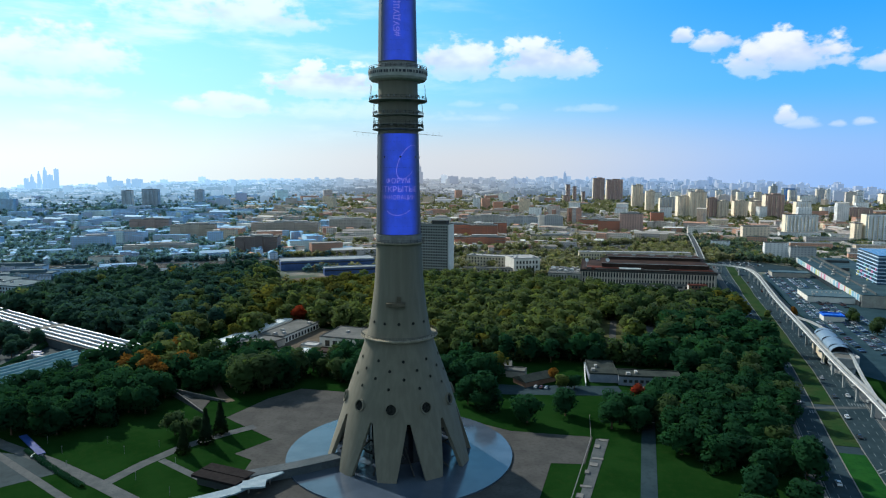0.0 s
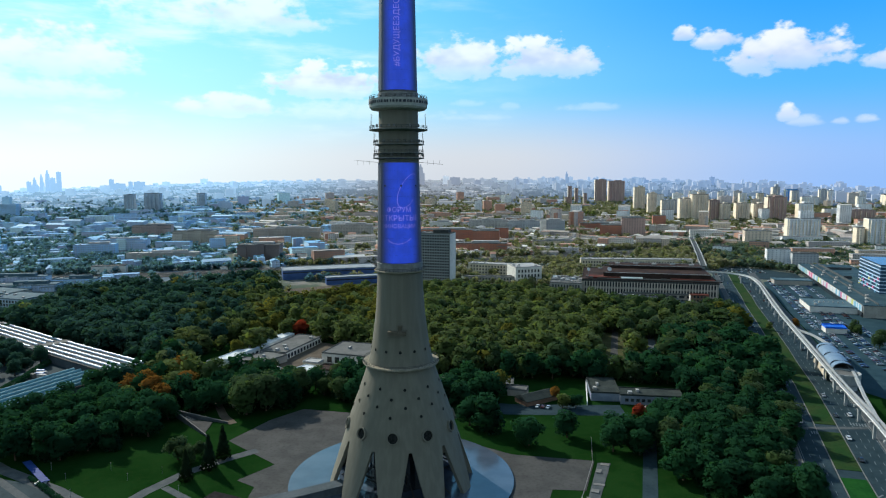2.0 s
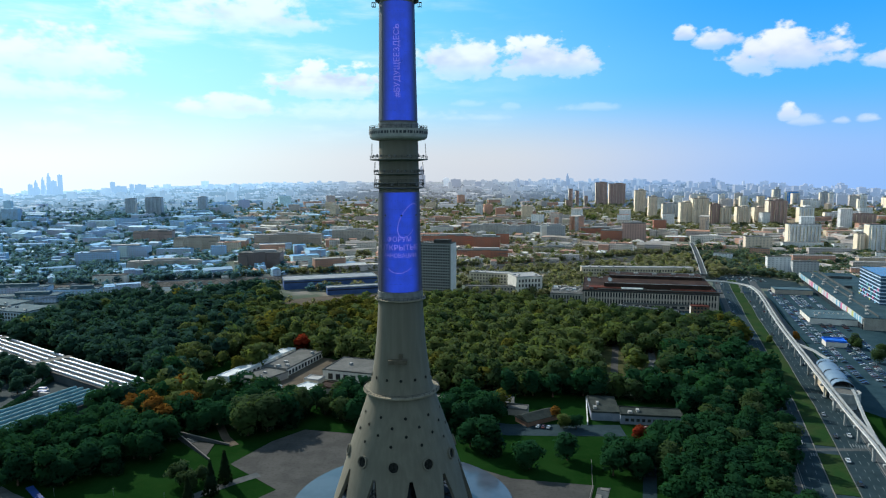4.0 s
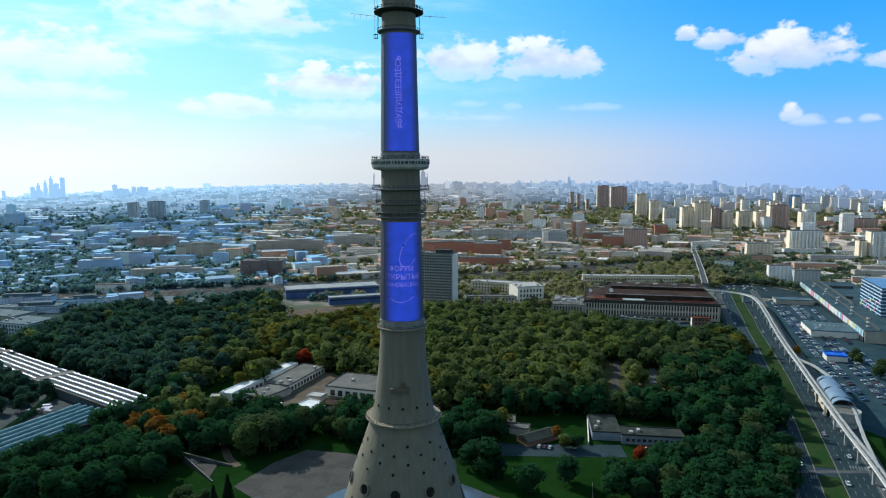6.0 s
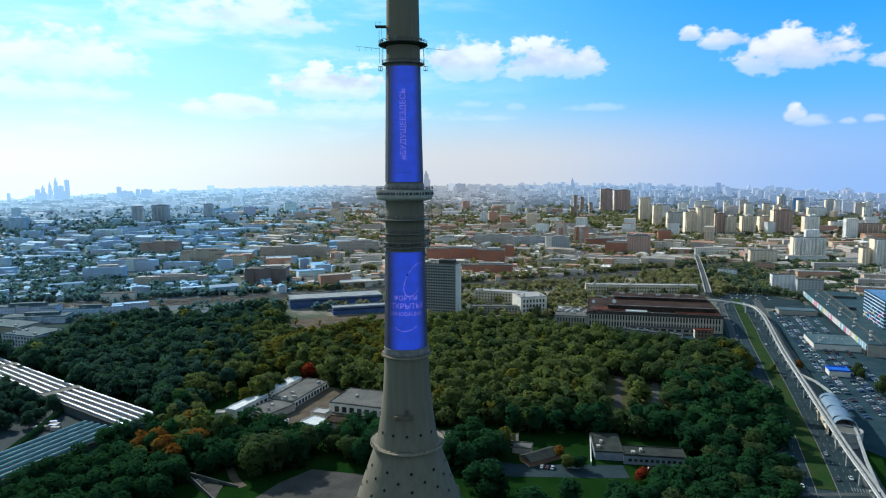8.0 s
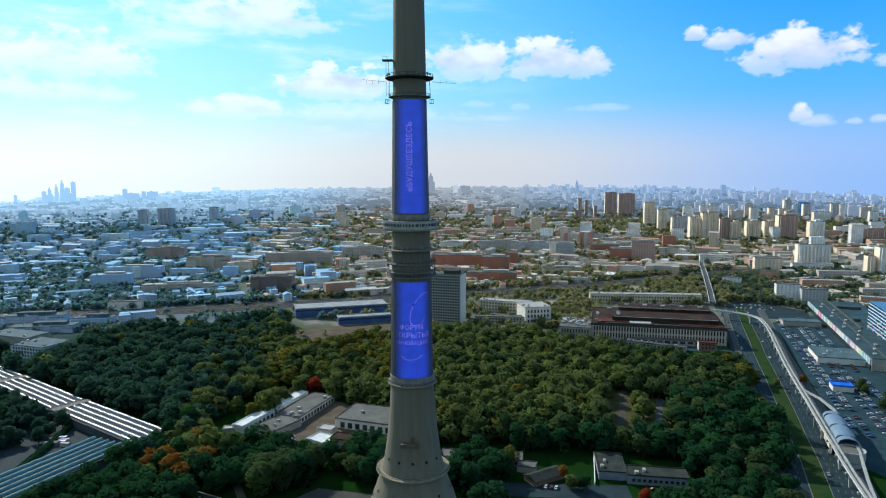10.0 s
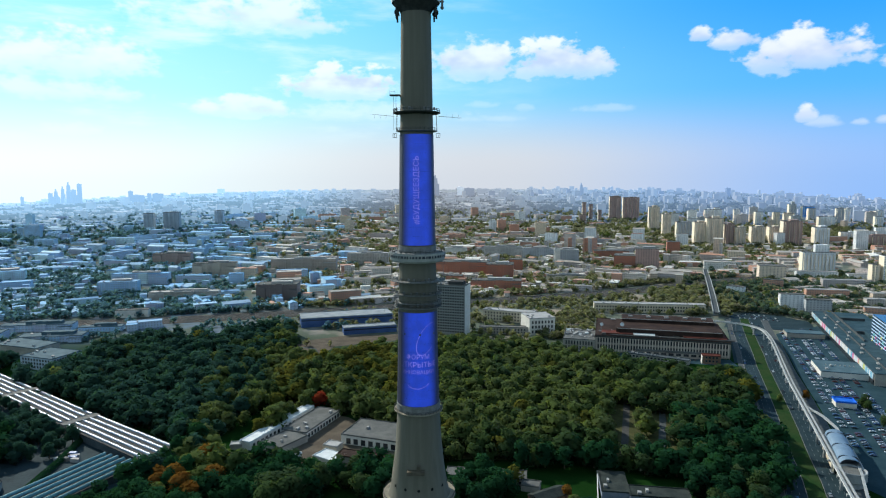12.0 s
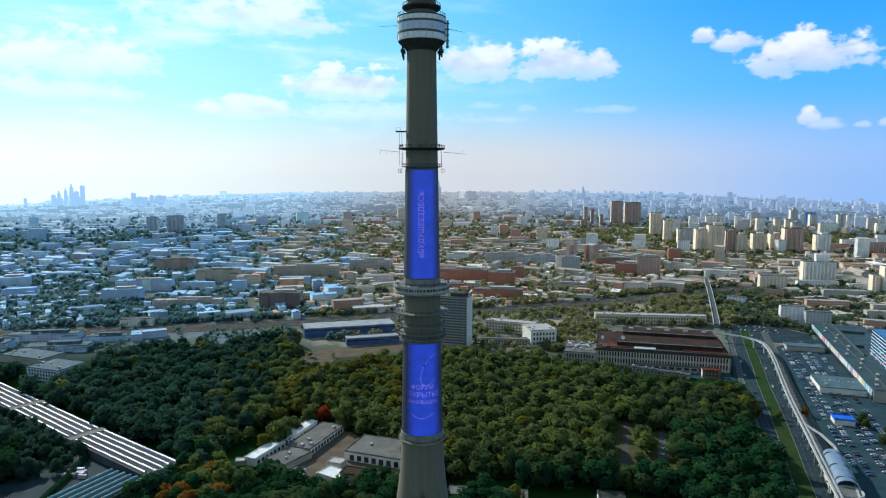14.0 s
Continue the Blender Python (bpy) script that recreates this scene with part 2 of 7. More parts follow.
def build_ground(n, pos, rnd):
    sep = n.tree.nodes.new("ShaderNodeSeparateXYZ")
    n.tree.links.new(pos, sep.inputs[0])
    patch = n.noise(pos, 0.012, 5.0, 0.6)
    fine = n.noise(pos, 0.35, 4.0, 0.65)
    grass = n.mix(n.ramp(n.noise(pos, 0.05, 4.0), 0.35, 0.65), (0.006, 0.028, 0.006), (0.010, 0.038, 0.009))
    grass = n.mix(n.math("MULTIPLY", n.ramp(fine, 0.45, 0.75), 0.5), grass, (0.016, 0.038, 0.010))
    # the blue towards the left is haze put into the soil colour
    hazed_soil = n.mix(n.ramp(n.math("DIVIDE", sep.outputs[0], n.math("MAXIMUM", sep.outputs[1], 200.0)), -0.42, -0.10), (0.11, 0.165, 0.23), (0.31, 0.26, 0.20))
    town = n.mix(n.ramp(patch, 0.40, 0.52), hazed_soil, (0.085, 0.112, 0.080))
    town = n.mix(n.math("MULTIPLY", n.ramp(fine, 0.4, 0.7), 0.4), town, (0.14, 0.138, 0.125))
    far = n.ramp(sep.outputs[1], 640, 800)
    # sheen lifts the far ground as haze would
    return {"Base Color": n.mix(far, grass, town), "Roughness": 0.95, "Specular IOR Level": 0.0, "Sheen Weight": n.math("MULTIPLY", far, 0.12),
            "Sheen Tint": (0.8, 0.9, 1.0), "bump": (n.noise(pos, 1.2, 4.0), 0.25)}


ground_mat = bsdf("ground", build_ground)
lawn_mat = rough_paint("lawn", (0.007, 0.056, 0.011), (0.013, 0.076, 0.014), 0.08, 0.95, 0.35, bump=0.1)
park_asphalt = rough_paint("bleached_asphalt", (0.020, 0.050, 0.068), (0.032, 0.068, 0.088), 0.05, 0.85, 0.3)
asphalt = rough_paint("asphalt", (0.020, 0.040, 0.052), (0.030, 0.054, 0.068), 0.06, 0.8, 0.35)
paving = rough_paint("paving", (0.056, 0.060, 0.062), (0.076, 0.080, 0.081), 0.09, 0.85, 0.35, bump=0.02)
path_mat = rough_paint("path_slabs", (0.06864, 0.08262, 0.09234), (0.09504, 0.1102, 0.1197), 0.2, 0.85, 0.3)
# part of the mirrored sky's blue is put into the base colour
plinth_mat = bsdf("polished_plinth", lambda n, pos, rnd: {"Base Color": n.mix(n.ramp(n.noise(pos, 0.08, 4.0), 0.35, 0.65), (0.050, 0.074, 0.112), (0.068, 0.095, 0.138)), "Specular IOR Level": 1.0,
                                                           "Roughness": n.ramp(n.noise(pos, 0.25, 4.0), 0.3, 0.7, 0.09, 0.20)})
dirt = rough_paint("dirt", (0.090, 0.078, 0.064), (0.125, 0.108, 0.088), 0.1, 0.95, 0.4)
line_white = rough_paint("road_marking", (0.12, 0.15, 0.165), (0.18, 0.21, 0.23), 1.0, 0.7, 0.3)
kerb_mat = rough_paint("kerb_stone", (0.144, 0.1512, 0.1512), (0.1944, 0.2016, 0.2016), 0.6, 0.85, 0.25)
bark = rough_paint("bark", (0.07, 0.05, 0.035), (0.11, 0.085, 0.06), 1.2, 0.95, 0.4)
leaf_green = leaves("leaves_green", ((0.041, 0.079, 0.030), (0.048, 0.089, 0.033), (0.059, 0.100, 0.035), (0.038, 0.075, 0.034)), 0.035, 0.5)
leaf_olive = leaves("leaves_olive", ((0.084, 0.126, 0.039), (0.098, 0.134, 0.041), (0.112, 0.143, 0.044), (0.073, 0.118, 0.042)), 0.04, 0.5)
# blue haze over the left-hand wood, put into leaf colour and sheen
leaf_hazed = leaves("leaves_hazed", ((0.024, 0.066, 0.046), (0.028, 0.074, 0.050), (0.034, 0.080, 0.054), (0.023, 0.064, 0.050)), 0.055, 0.46, (0.45, 0.9, 1.15))
# leaf colour darkened as under a cloud's shadow
leaf_dark = leaves("leaves_dark", ((0.013, 0.059, 0.027), (0.017, 0.067, 0.029), (0.023, 0.076, 0.031), (0.013, 0.056, 0.031)), 0.02, 0.46, (0.5, 1.0, 0.9))
leaf_yellow = leaves("leaves_yellow", ((0.090, 0.105, 0.028), (0.120, 0.125, 0.030), (0.15, 0.138, 0.032), (0.080, 0.10, 0.028)))
leaf_rust = leaves("leaves_rust", ((0.20, 0.085, 0.022), (0.26, 0.105, 0.026), (0.20, 0.115, 0.03), (0.13, 0.085, 0.026)))
leaf_red = leaves("leaves_red", ((0.22, 0.03, 0.02), (0.30, 0.045, 0.028), (0.20, 0.06, 0.025), (0.24, 0.03, 0.02)))
leaf_spruce = leaves("needles", ((0.012, 0.03, 0.016), (0.018, 0.038, 0.018), (0.025, 0.05, 0.026), (0.012, 0.025, 0.016)))
vault_metal = rough_paint("vault_sheet", (0.20, 0.25, 0.33), (0.29, 0.34, 0.43), 0.35, 0.46, 0.35, 0.6)
roof_grey = rough_paint("roof_felt", (0.108, 0.117, 0.1189), (0.1512, 0.1599, 0.1599), 0.12, 0.8, 0.35)
roof_light = rough_paint("roof_zinc", (0.32, 0.33, 0.34), (0.40, 0.41, 0.42), 0.15, 0.7, 0.3)
roof_white = rough_paint("roof_white_sheet", (0.56, 0.62, 0.66), (0.66, 0.72, 0.76), 0.2, 0.7, 0.25)
roof_dark = rough_paint("roof_brown", (0.034, 0.024, 0.022), (0.06, 0.04, 0.034), 0.08, 0.8, 0.35)
roof_red = rough_paint("roof_red_felt", (0.10, 0.036, 0.03), (0.15, 0.055, 0.045), 0.1, 0.85, 0.35)
roof_slate = rough_paint("roof_slate", (0.062, 0.082, 0.098), (0.09, 0.112, 0.13), 0.1, 0.75, 0.35)
roof_blue_grey = rough_paint("roof_blue_grey", (0.065, 0.12, 0.155), (0.095, 0.16, 0.20), 0.1, 0.8, 0.3)
roof_blue = rough_paint("roof_blue", (0.10, 0.20, 0.48), (0.13, 0.25, 0.55), 0.1, 0.5, 0.2)
wall_white = rough_paint("wall_white", (0.62, 0.62, 0.60), (0.72, 0.72, 0.69), 0.15, 0.85, 0.2)
wall_grey = rough_paint("wall_grey", (0.32, 0.31, 0.29), (0.40, 0.39, 0.36), 0.12, 0.85, 0.25)
wall_beige = rough_paint("wall_beige", (0.52, 0.47, 0.37), (0.62, 0.56, 0.45), 0.12, 0.85, 0.2)
wall_brown = rough_paint("wall_brown", (0.19, 0.12, 0.095), (0.25, 0.16, 0.12), 0.1, 0.9, 0.25)
dull_blue = rough_paint("dull_blue_sheet", (0.012, 0.045, 0.20), (0.018, 0.06, 0.25), 0.3, 0.7, 0.3)
bright_blue = rough_paint("bright_blue", (0.01, 0.12, 0.60), (0.02, 0.16, 0.68), 0.2, 0.7, 0.15)
# ---- geometry helpers ----
class Geo:
    """Collects vertices and faces, with a material slot for each face."""

    def __init__(self):
        self.v, self.f, self.s = [], [], []

    def face(self, pts, slot=0):
        k = len(self.v)
        self.v.extend(tuple(p) for p in pts)
        self.f.append(tuple(range(k, k + len(pts))))
        self.s.append(slot)

    def box(self, cx, cy, z0, w, d, h, rot=0.0, slot=0, top=None, taper=1.0):
        c, s = math.cos(rot), math.sin(rot)
        k = len(self.v)
        for z, q in ((z0, 1.0), (z0 + h, taper)):
            for sx, sy in ((-1, -1), (1, -1), (1, 1), (-1, 1)):
                x, y = sx * w * q / 2, sy * d * q / 2
                self.v.append((cx + c * x - s * y, cy + s * x + c * y, z))
        for i, q in enumerate(((0, 3, 2, 1), (4, 5, 6, 7), (0, 1, 5, 4), (1, 2, 6, 5), (2, 3, 7, 6), (3, 0, 4, 7))):
            self.f.append(tuple(k + j for j in q))
            self.s.append(top if (top is not None and i == 1) else slot)

    def prism(self, pts, z0, z1, slot=0, top=None):
        k, m = len(self.v), len(pts)
        area = sum(pts[i][0] * pts[(i + 1) % m][1] - pts[(i + 1) % m][0] * pts[i][1] for i in range(m))
        if area < 0:
            pts = list(reversed(pts))
        self.v.extend((x, y, z0) for x, y in pts)
        self.v.extend((x, y, z1) for x, y in pts)
        self.f.append(tuple(k + m + i for i in range(m)))
        self.s.append(slot if top is None else top)
        self.f.append(tuple(k + i for i in reversed(range(m))))
        self.s.append(slot)
        for i in range(m):
            j = (i + 1) % m
            self.f.append((k + i, k + j, k + m + j, k + m + i))
            self.s.append(slot)

    def lathe(self, profile, cx=0.0, cy=0.0, n=48, a0=0.0, a1=2 * math.pi, slot=0, caps=False):
        full = abs(a1 - a0 - 2 * math.pi) < 1e-6
        cols = n if full else n + 1
        k = len(self.v)
        for r, z in profile:
            for i in range(cols):
                a = a0 + (a1 - a0) * i / n
                self.v.append((cx + r * math.sin(a), cy - r * math.cos(a), z))
        for j in range(len(profile) - 1):
            for i in range(n):
                i2 = (i + 1) % cols
                self.f.append((k + j * cols + i, k + j * cols + i2, k + (j + 1) * cols + i2, k + (j + 1) * cols + i))
                self.s.append(slot)

    def tube(self, p, q, r0, r1=None, n=6, slot=0):
        p, q = Vector(p), Vector(q)
        r1 = r0 if r1 is None else r1
        d = (q - p).normalized()
        u = d.orthogonal().normalized()
        w = d.cross(u)
        k = len(self.v)
        for c, r in ((p, r0), (q, r1)):
            for i in range(n):
                a = 2 * math.pi * i / n
                self.v.append(tuple(c + (u * math.cos(a) + w * math.sin(a)) * r))
        for i in range(n):
            j = (i + 1) % n
            self.f.append((k + i, k + j, k + n + j, k + n + i))
            self.s.append(slot)
        self.f.append(tuple(k + n + i for i in range(n)))
        self.s.append(slot)
        self.f.append(tuple(k + i for i in reversed(range(n))))
        self.s.append(slot)

    def mesh(self, name, mats, smooth=False):
        me = bpy.data.meshes.new(name)
        me.from_pydata(self.v, [], self.f)
        for m in mats if isinstance(mats, (list, tuple)) else [mats]:
            me.materials.append(m)
        me.polygons.foreach_set("material_index", self.s)
        if smooth:
            me.polygons.foreach_set("use_smooth", [True] * len(self.f))
        me.update()
        return me


def part(name, geo, mats, parent=None, label="", smooth=False, at=None):
    """Links a Geo, or a ready mesh, as one mesh object under a thing or a part."""
    me = geo.mesh(name, mats, smooth) if isinstance(geo, Geo) else geo
    ob = new(name, me)
    if parent is not None:
        ob.parent = parent
    if at is not None:
        ob.matrix_basis = at
    return tagged(ob, label) if label else ob


def thing(name, label, category, group="", kind="", at=None):
    ob = new(name)
    if at is not None:
        ob.matrix_basis = at
    return tagged(ob, label, category, group, kind)


def flat(name, pts, z0, z1, mat, label, category="ground", kind="structure"):
    g = Geo()
    g.prism(pts, z0, z1)
    return tagged(part(name, g, mat), label, category, "", kind)


def ribbon(pts, half):
    """The outline of a strip of that half width along a line of points."""
    left, right = [], []
    for i, p in enumerate(pts):
        a, b = Vector(pts[max(i - 1, 0)]), Vector(pts[min(i + 1, len(pts) - 1)])
        d = (b - a).normalized()
        nrm = Vector((-d.y, d.x))
        left.append(tuple(Vector(p) + nrm * half))
        right.append(tuple(Vector(p) - nrm * half))
    return left + right[::-1]


def inside(x, y, poly):
    hit = False
    for (x0, y0), (x1, y1) in zip(poly, poly[1:] + poly[:1]):
        if (y0 > y) != (y1 > y) and x < (x1 - x0) * (y - y0) / (y1 - y0) + x0:
            hit = not hit
    return hit


TX, TY = -18.8, 264.0       # the tower's axis


def rise(r):
    """Height of the land at distance r from the tower: flat, then swelling up to the far hills."""
    return 0.0 if r < 1700 else 93.0 * ((r - 1700) / 3000.0) ** 1.35


def land(x, y):
    r = math.hypot(x - TX, y - TY)
    side = max(0.0, abs(math.degrees(math.atan2(x, max(y, 1.0)))) - 8.0) / 27.0
    return rise(r) * (1.0 - min(0.72, 0.72 * side * side) * min(1.0, max(0.0, (r - 2500) / 900.0)))
# ---- ground and paving ----
g = Geo()
rings = [0, 60, 150, 300, 500, 800, 1200, 1700, 2000, 2300, 2600, 2900, 3200, 3500, 3800, 4100, 4400, 4680]
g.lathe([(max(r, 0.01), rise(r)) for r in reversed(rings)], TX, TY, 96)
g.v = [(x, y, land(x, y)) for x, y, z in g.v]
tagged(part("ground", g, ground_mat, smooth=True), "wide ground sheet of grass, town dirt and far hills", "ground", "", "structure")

flat("plaza", [(-105, 303), (-92, 330), (-78, 346), (-42, 338), (-20, 322), (30, 287), (66, 280), (56.5, 252.5), (43, 253.5), (34, 224),
               (20, 200), (-40, 200), (-79, 228), (-79, 256), (-88, 262), (-76, 277)], -0.3, 0.06, paving,
     "pale worn paved square round the tower foot", "paving")
g = Geo()
g.lathe([(0.01, 0.75), (47.0, 0.75), (47.0, -0.2)][::-1], TX, TY, 96)
tagged(part("plinth", g, plinth_mat), "round polished stone plinth under the tower, tinted as if mirroring sky", "plinth", "", "structure")
# ---- television tower ----
tower = thing("television_tower", "tall tapering raw concrete television tower with lit display screens", "tower", at=pose(TX, TY, 0))


def on_axis(r, deg, z):
    return (r * math.sin(radians(deg)), -r * math.cos(radians(deg)), z)


PROFILE = [(30.2, 0), (28.4, 6), (26.4, 12), (24.5, 18), (22.6, 24), (20.8, 30), (19.0, 35), (17.2, 40), (15.4, 45), (13.7, 50.2),
           (12.6, 54), (11.7, 59), (11.0, 64), (10.4, 69), (9.9, 74), (9.5, 80), (9.2, 86), (8.9, 92), (8.4, 112), (8.05, 133),
           (7.8, 150), (7.55, 160), (7.1, 182), (6.75, 205), (6.5, 222), (6.2, 240), (6.0, 256), (5.7, 290), (4.6, 340), (4.1, 385)]


def radius(z):
    for (r0, z0), (r1, z1) in zip(PROFILE, PROFILE[1:]):
        if z0 <= z <= z1:
            return r0 + (r1 - r0) * (z - z0) / (z1 - z0)
    return PROFILE[-1][0]


LEGS = [-6 + 36 * k for k in range(10)]
OPEN_TOP, OPEN_H = 1.5, 21.0
for deg in LEGS:
    g = Geo()
    n = 7
    rows = []
    for j in range(9):
        z = OPEN_H * j / 8
        half = 18 - (OPEN_TOP + (11.4 - OPEN_TOP) * (1 - z / OPEN_H) ** 0.92)
        rows.append([[on_axis(radius(z) - inn, deg + half * (2 * i / n - 1), z) for i in range(n + 1)] for inn in (0, 1.6)])
    for a, b in zip(rows, rows[1:]):
        for i in range(n):
            g.face((a[0][i], a[0][i + 1], b[0][i + 1], b[0][i]))
            g.face((a[1][i + 1], a[1][i], b[1][i], b[1][i + 1]))
        g.face((a[1][0], a[0][0], b[0][0], b[1][0]))
        g.face((a[0][n], a[1][n], b[1][n], b[0][n]))
    me = g.mesh("leg", concrete, True)
    bm = bmesh.new()
    bm.from_mesh(me)
    bmesh.ops.remove_doubles(bm, verts=bm.verts, dist=0.001)
    bm.to_mesh(me)
    bm.free()
    me.set_sharp_from_angle(angle=radians(40))
    part("leg", me, None, tower)
# shell above the legs
g = Geo()
body = [(r, z) for r, z in PROFILE if z > OPEN_H]
g.lathe([(radius(OPEN_H), OPEN_H)] + body, n=72)
g.lathe([(radius(OPEN_H) - 1.6, OPEN_H), (radius(OPEN_H), OPEN_H)], n=72)
part("shaft", g, concrete, tower, smooth=True)
g = Geo()
g.lathe([(13.5, 0.7), (13.5, 15.0), (19.5, 20.6)], n=40)
part("inner_core", g, dark_glass, tower, "dark glazed entrance core inside the legs")

# stair flights and struts between core and legs
for k in range(10):
    g = Geo()
    g.tube(on_axis(13.6, 12 + 36 * k, 3.0), on_axis(24.0, 6 + 36 * k, 9.5), 0.35, 0.35, 6)
    g.tube(on_axis(13.6, 12 + 36 * k, 8.0), on_axis(25.5, 16 + 36 * k, 1.0), 0.3, 0.3, 6)
    part("strut", g, dark_steel, tower)


def lay_on_shaft(z, deg, proud=0.0, tilt=True):
    """A pose on the skin: x along the round, z out of it."""
    r = radius(z)
    slope = math.atan2(radius(z - 1) - radius(z + 1), 2) if tilt else 0.0
    a = radians(deg)
    out = Vector((math.sin(a) * math.cos(slope), -math.cos(a) * math.cos(slope), math.sin(slope)))
    right = Vector((math.cos(a), math.sin(a), 0))
    up = out.cross(right)
    p = Vector(on_axis(r, deg, z)) + out * proud
    return Matrix((( *[right.x, up.x, out.x], p.x), (*[right.y, up.y, out.y], p.y), (*[right.z, up.z, out.z], p.z), (0, 0, 0, 1)))


def disc_mesh(name, r, mats, rim=0.35, depth=0.5):
    g = Geo()
    n = 16
    ring = lambda q, z: [(q * math.cos(2 * math.pi * i / n), q * math.sin(2 * math.pi * i / n), z) for i in range(n)]
    outer0, outer1, inner1, inner0 = ring(r + rim, -0.3), ring(r + rim, depth), ring(r, depth), ring(r, 0.06)
    for a, b in ((outer0, outer1), (outer1, inner1), (inner1, inner0)):
        for i in range(n):
            j = (i + 1) % n
            g.face((a[i], a[j], b[j], b[i]), 0)
    g.face(inner0, 1)
    return g.mesh(name, mats)


big_port = disc_mesh("porthole", 2.0, [concrete, dark_hole], 0.42, 0.8)
small_port = disc_mesh("porthole", 0.62, [concrete, dark_hole], 0.18, 0.15)
for deg in LEGS:
    part("porthole", big_port, None, tower, at=lay_on_shaft(26.3, deg + 1))
for z, off in ((33.5, -9), (37.0, 9), (40.0, -9), (43.5, 9)):
    for k in range(10):
        part("porthole", small_port, None, tower, at=lay_on_shaft(z, off + 36 * k))
for k in range(13):
    part("porthole", small_port, None, tower, at=lay_on_shaft(57.5, 3 + 360 * k / 13))
for k in range(8):
    part("porthole", small_port, None, tower, at=lay_on_shaft(123.0, 9 + 45 * k, 0.33) @ Matrix.Diagonal((0.5, 0.5, 0.3, 1)))


def deck(z, r, thick=0.5, rail=1.2, posts=36, mats=None, name="gallery"):
    """A round gallery with a sloped underside, rail and posts."""
    g = Geo()
    ri = radius(z) - 0.2
    g.lathe([(ri, z - thick * 2.2), (r - 0.3, z - thick), (r, z - thick * 0.6), (r, z), (ri, z)], n=60)
    deck_ob = part(name, g, mats or grey_steel, tower)
    g = Geo()
    for h in (rail * 0.55, rail):
        g.lathe([(r - 0.22, z + h - 0.05), (r - 0.12, z + h - 0.05), (r - 0.12, z + h + 0.05), (r - 0.22, z + h + 0.05), (r - 0.22, z + h - 0.05)], n=60)
    for i in range(posts):
        x, y, _ = on_axis(r - 0.17, 360 * i / posts, 0)
        g.box(x, y, z, 0.1, 0.1, rail)
    part("railing", g, dark_steel, deck_ob)
    return deck_ob


ring_paint = rough_paint("ring_concrete", (0.24, 0.225, 0.18), (0.30, 0.285, 0.235), 0.4, 0.85, 0.25)
deck(51.4, 15.7, 0.75, 1.2, mats=ring_paint)
deck(89.2, 10.4, 0.5, 1.2, mats=ring_paint)
g = Geo()
g.lathe([(9.2, 89.3), (9.25, 92.2), (8.9, 92.4)], n=60)
part("collar", g, grey_steel, tower)
deck(134.0, 10.2, 0.35, 1.6)
deck(135.8, 10.0, 0.25, 1.2)
deck(139.3, 10.2, 0.3, 1.3)
deck(145.0, 11.6, 0.35, 1.3)
# round balcony with a pale band
balcony_paint = rough_paint("balcony_paint", (0.36, 0.38, 0.38), (0.44, 0.46, 0.45), 0.4, 0.8, 0.3)
balcony = deck(156.7, 11.6, 0.5, 1.2)
g = Geo()
g.lathe([(8.0, 152.3), (10.7, 152.8), (11.4, 153.6), (11.7, 156.6), (11.45, 156.6), (11.3, 153.9)], n=60)
part("parapet", g, balcony_paint, balcony, "pale painted parapet band")
bar_ink = rough_paint("bar_ink", (0.05, 0.06, 0.08), (0.08, 0.09, 0.11), 1.0, 0.7, 0.2)
rngb = random.Random(8)
deg = -82.0
while deg < 82.0:       # a line of writing too small to read
    wide = rngb.uniform(2.2, 6.5)
    g = Geo()
    g.lathe([(11.62, 154.75), (11.72, 154.75), (11.76, 155.75), (11.62, 155.75)], n=3, a0=radians(deg), a1=radians(deg + wide))
    part("lettering_bar", g, bar_ink, balcony)
    deg += wide + rngb.uniform(1.2, 3.2)
g = Geo()
g.lathe([(7.9, 157.0), (7.9, 159.2), (7.6, 159.2)], n=60)
part("collar", g, grey_steel, tower)


def screen(z0, z1, name="display_screen"):
    """A curved display of lit panels in a dark frame."""
    frame_geo = Geo()
    zs = [z0 + (z1 - z0) * i / 12 for i in range(13)]
    frame_geo.lathe([(radius(z) + 0.12, z) for z in zs], n=40, a0=radians(-84), a1=radians(84))
    ob = part(name, frame_geo, dark_steel, tower, "curved display screen glowing deep blue")
    n_cols = 12
    for j in range(12):
        for i in range(n_cols):
            g = Geo()
            a0, a1 = -78 + 156 * i / n_cols + 0.04, -78 + 156 * (i + 1) / n_cols - 0.04
            za, zb = zs[j] + 0.012, zs[j + 1] - 0.012
            g.face((on_axis(radius(za) + 0.3, a0, za), on_axis(radius(za) + 0.3, a1, za), on_axis(radius(zb) + 0.3, a1, zb), on_axis(radius(zb) + 0.3, a0, zb)))
            g.face((on_axis(radius(za) + 0.14, a1, za), on_axis(radius(za) + 0.14, a0, za), on_axis(radius(zb) + 0.14, a0, zb), on_axis(radius(zb) + 0.14, a1, zb)))
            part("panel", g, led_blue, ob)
    return ob


low_screen = screen(92.6, 132.0)
high_screen = screen(159.8, 204.6)


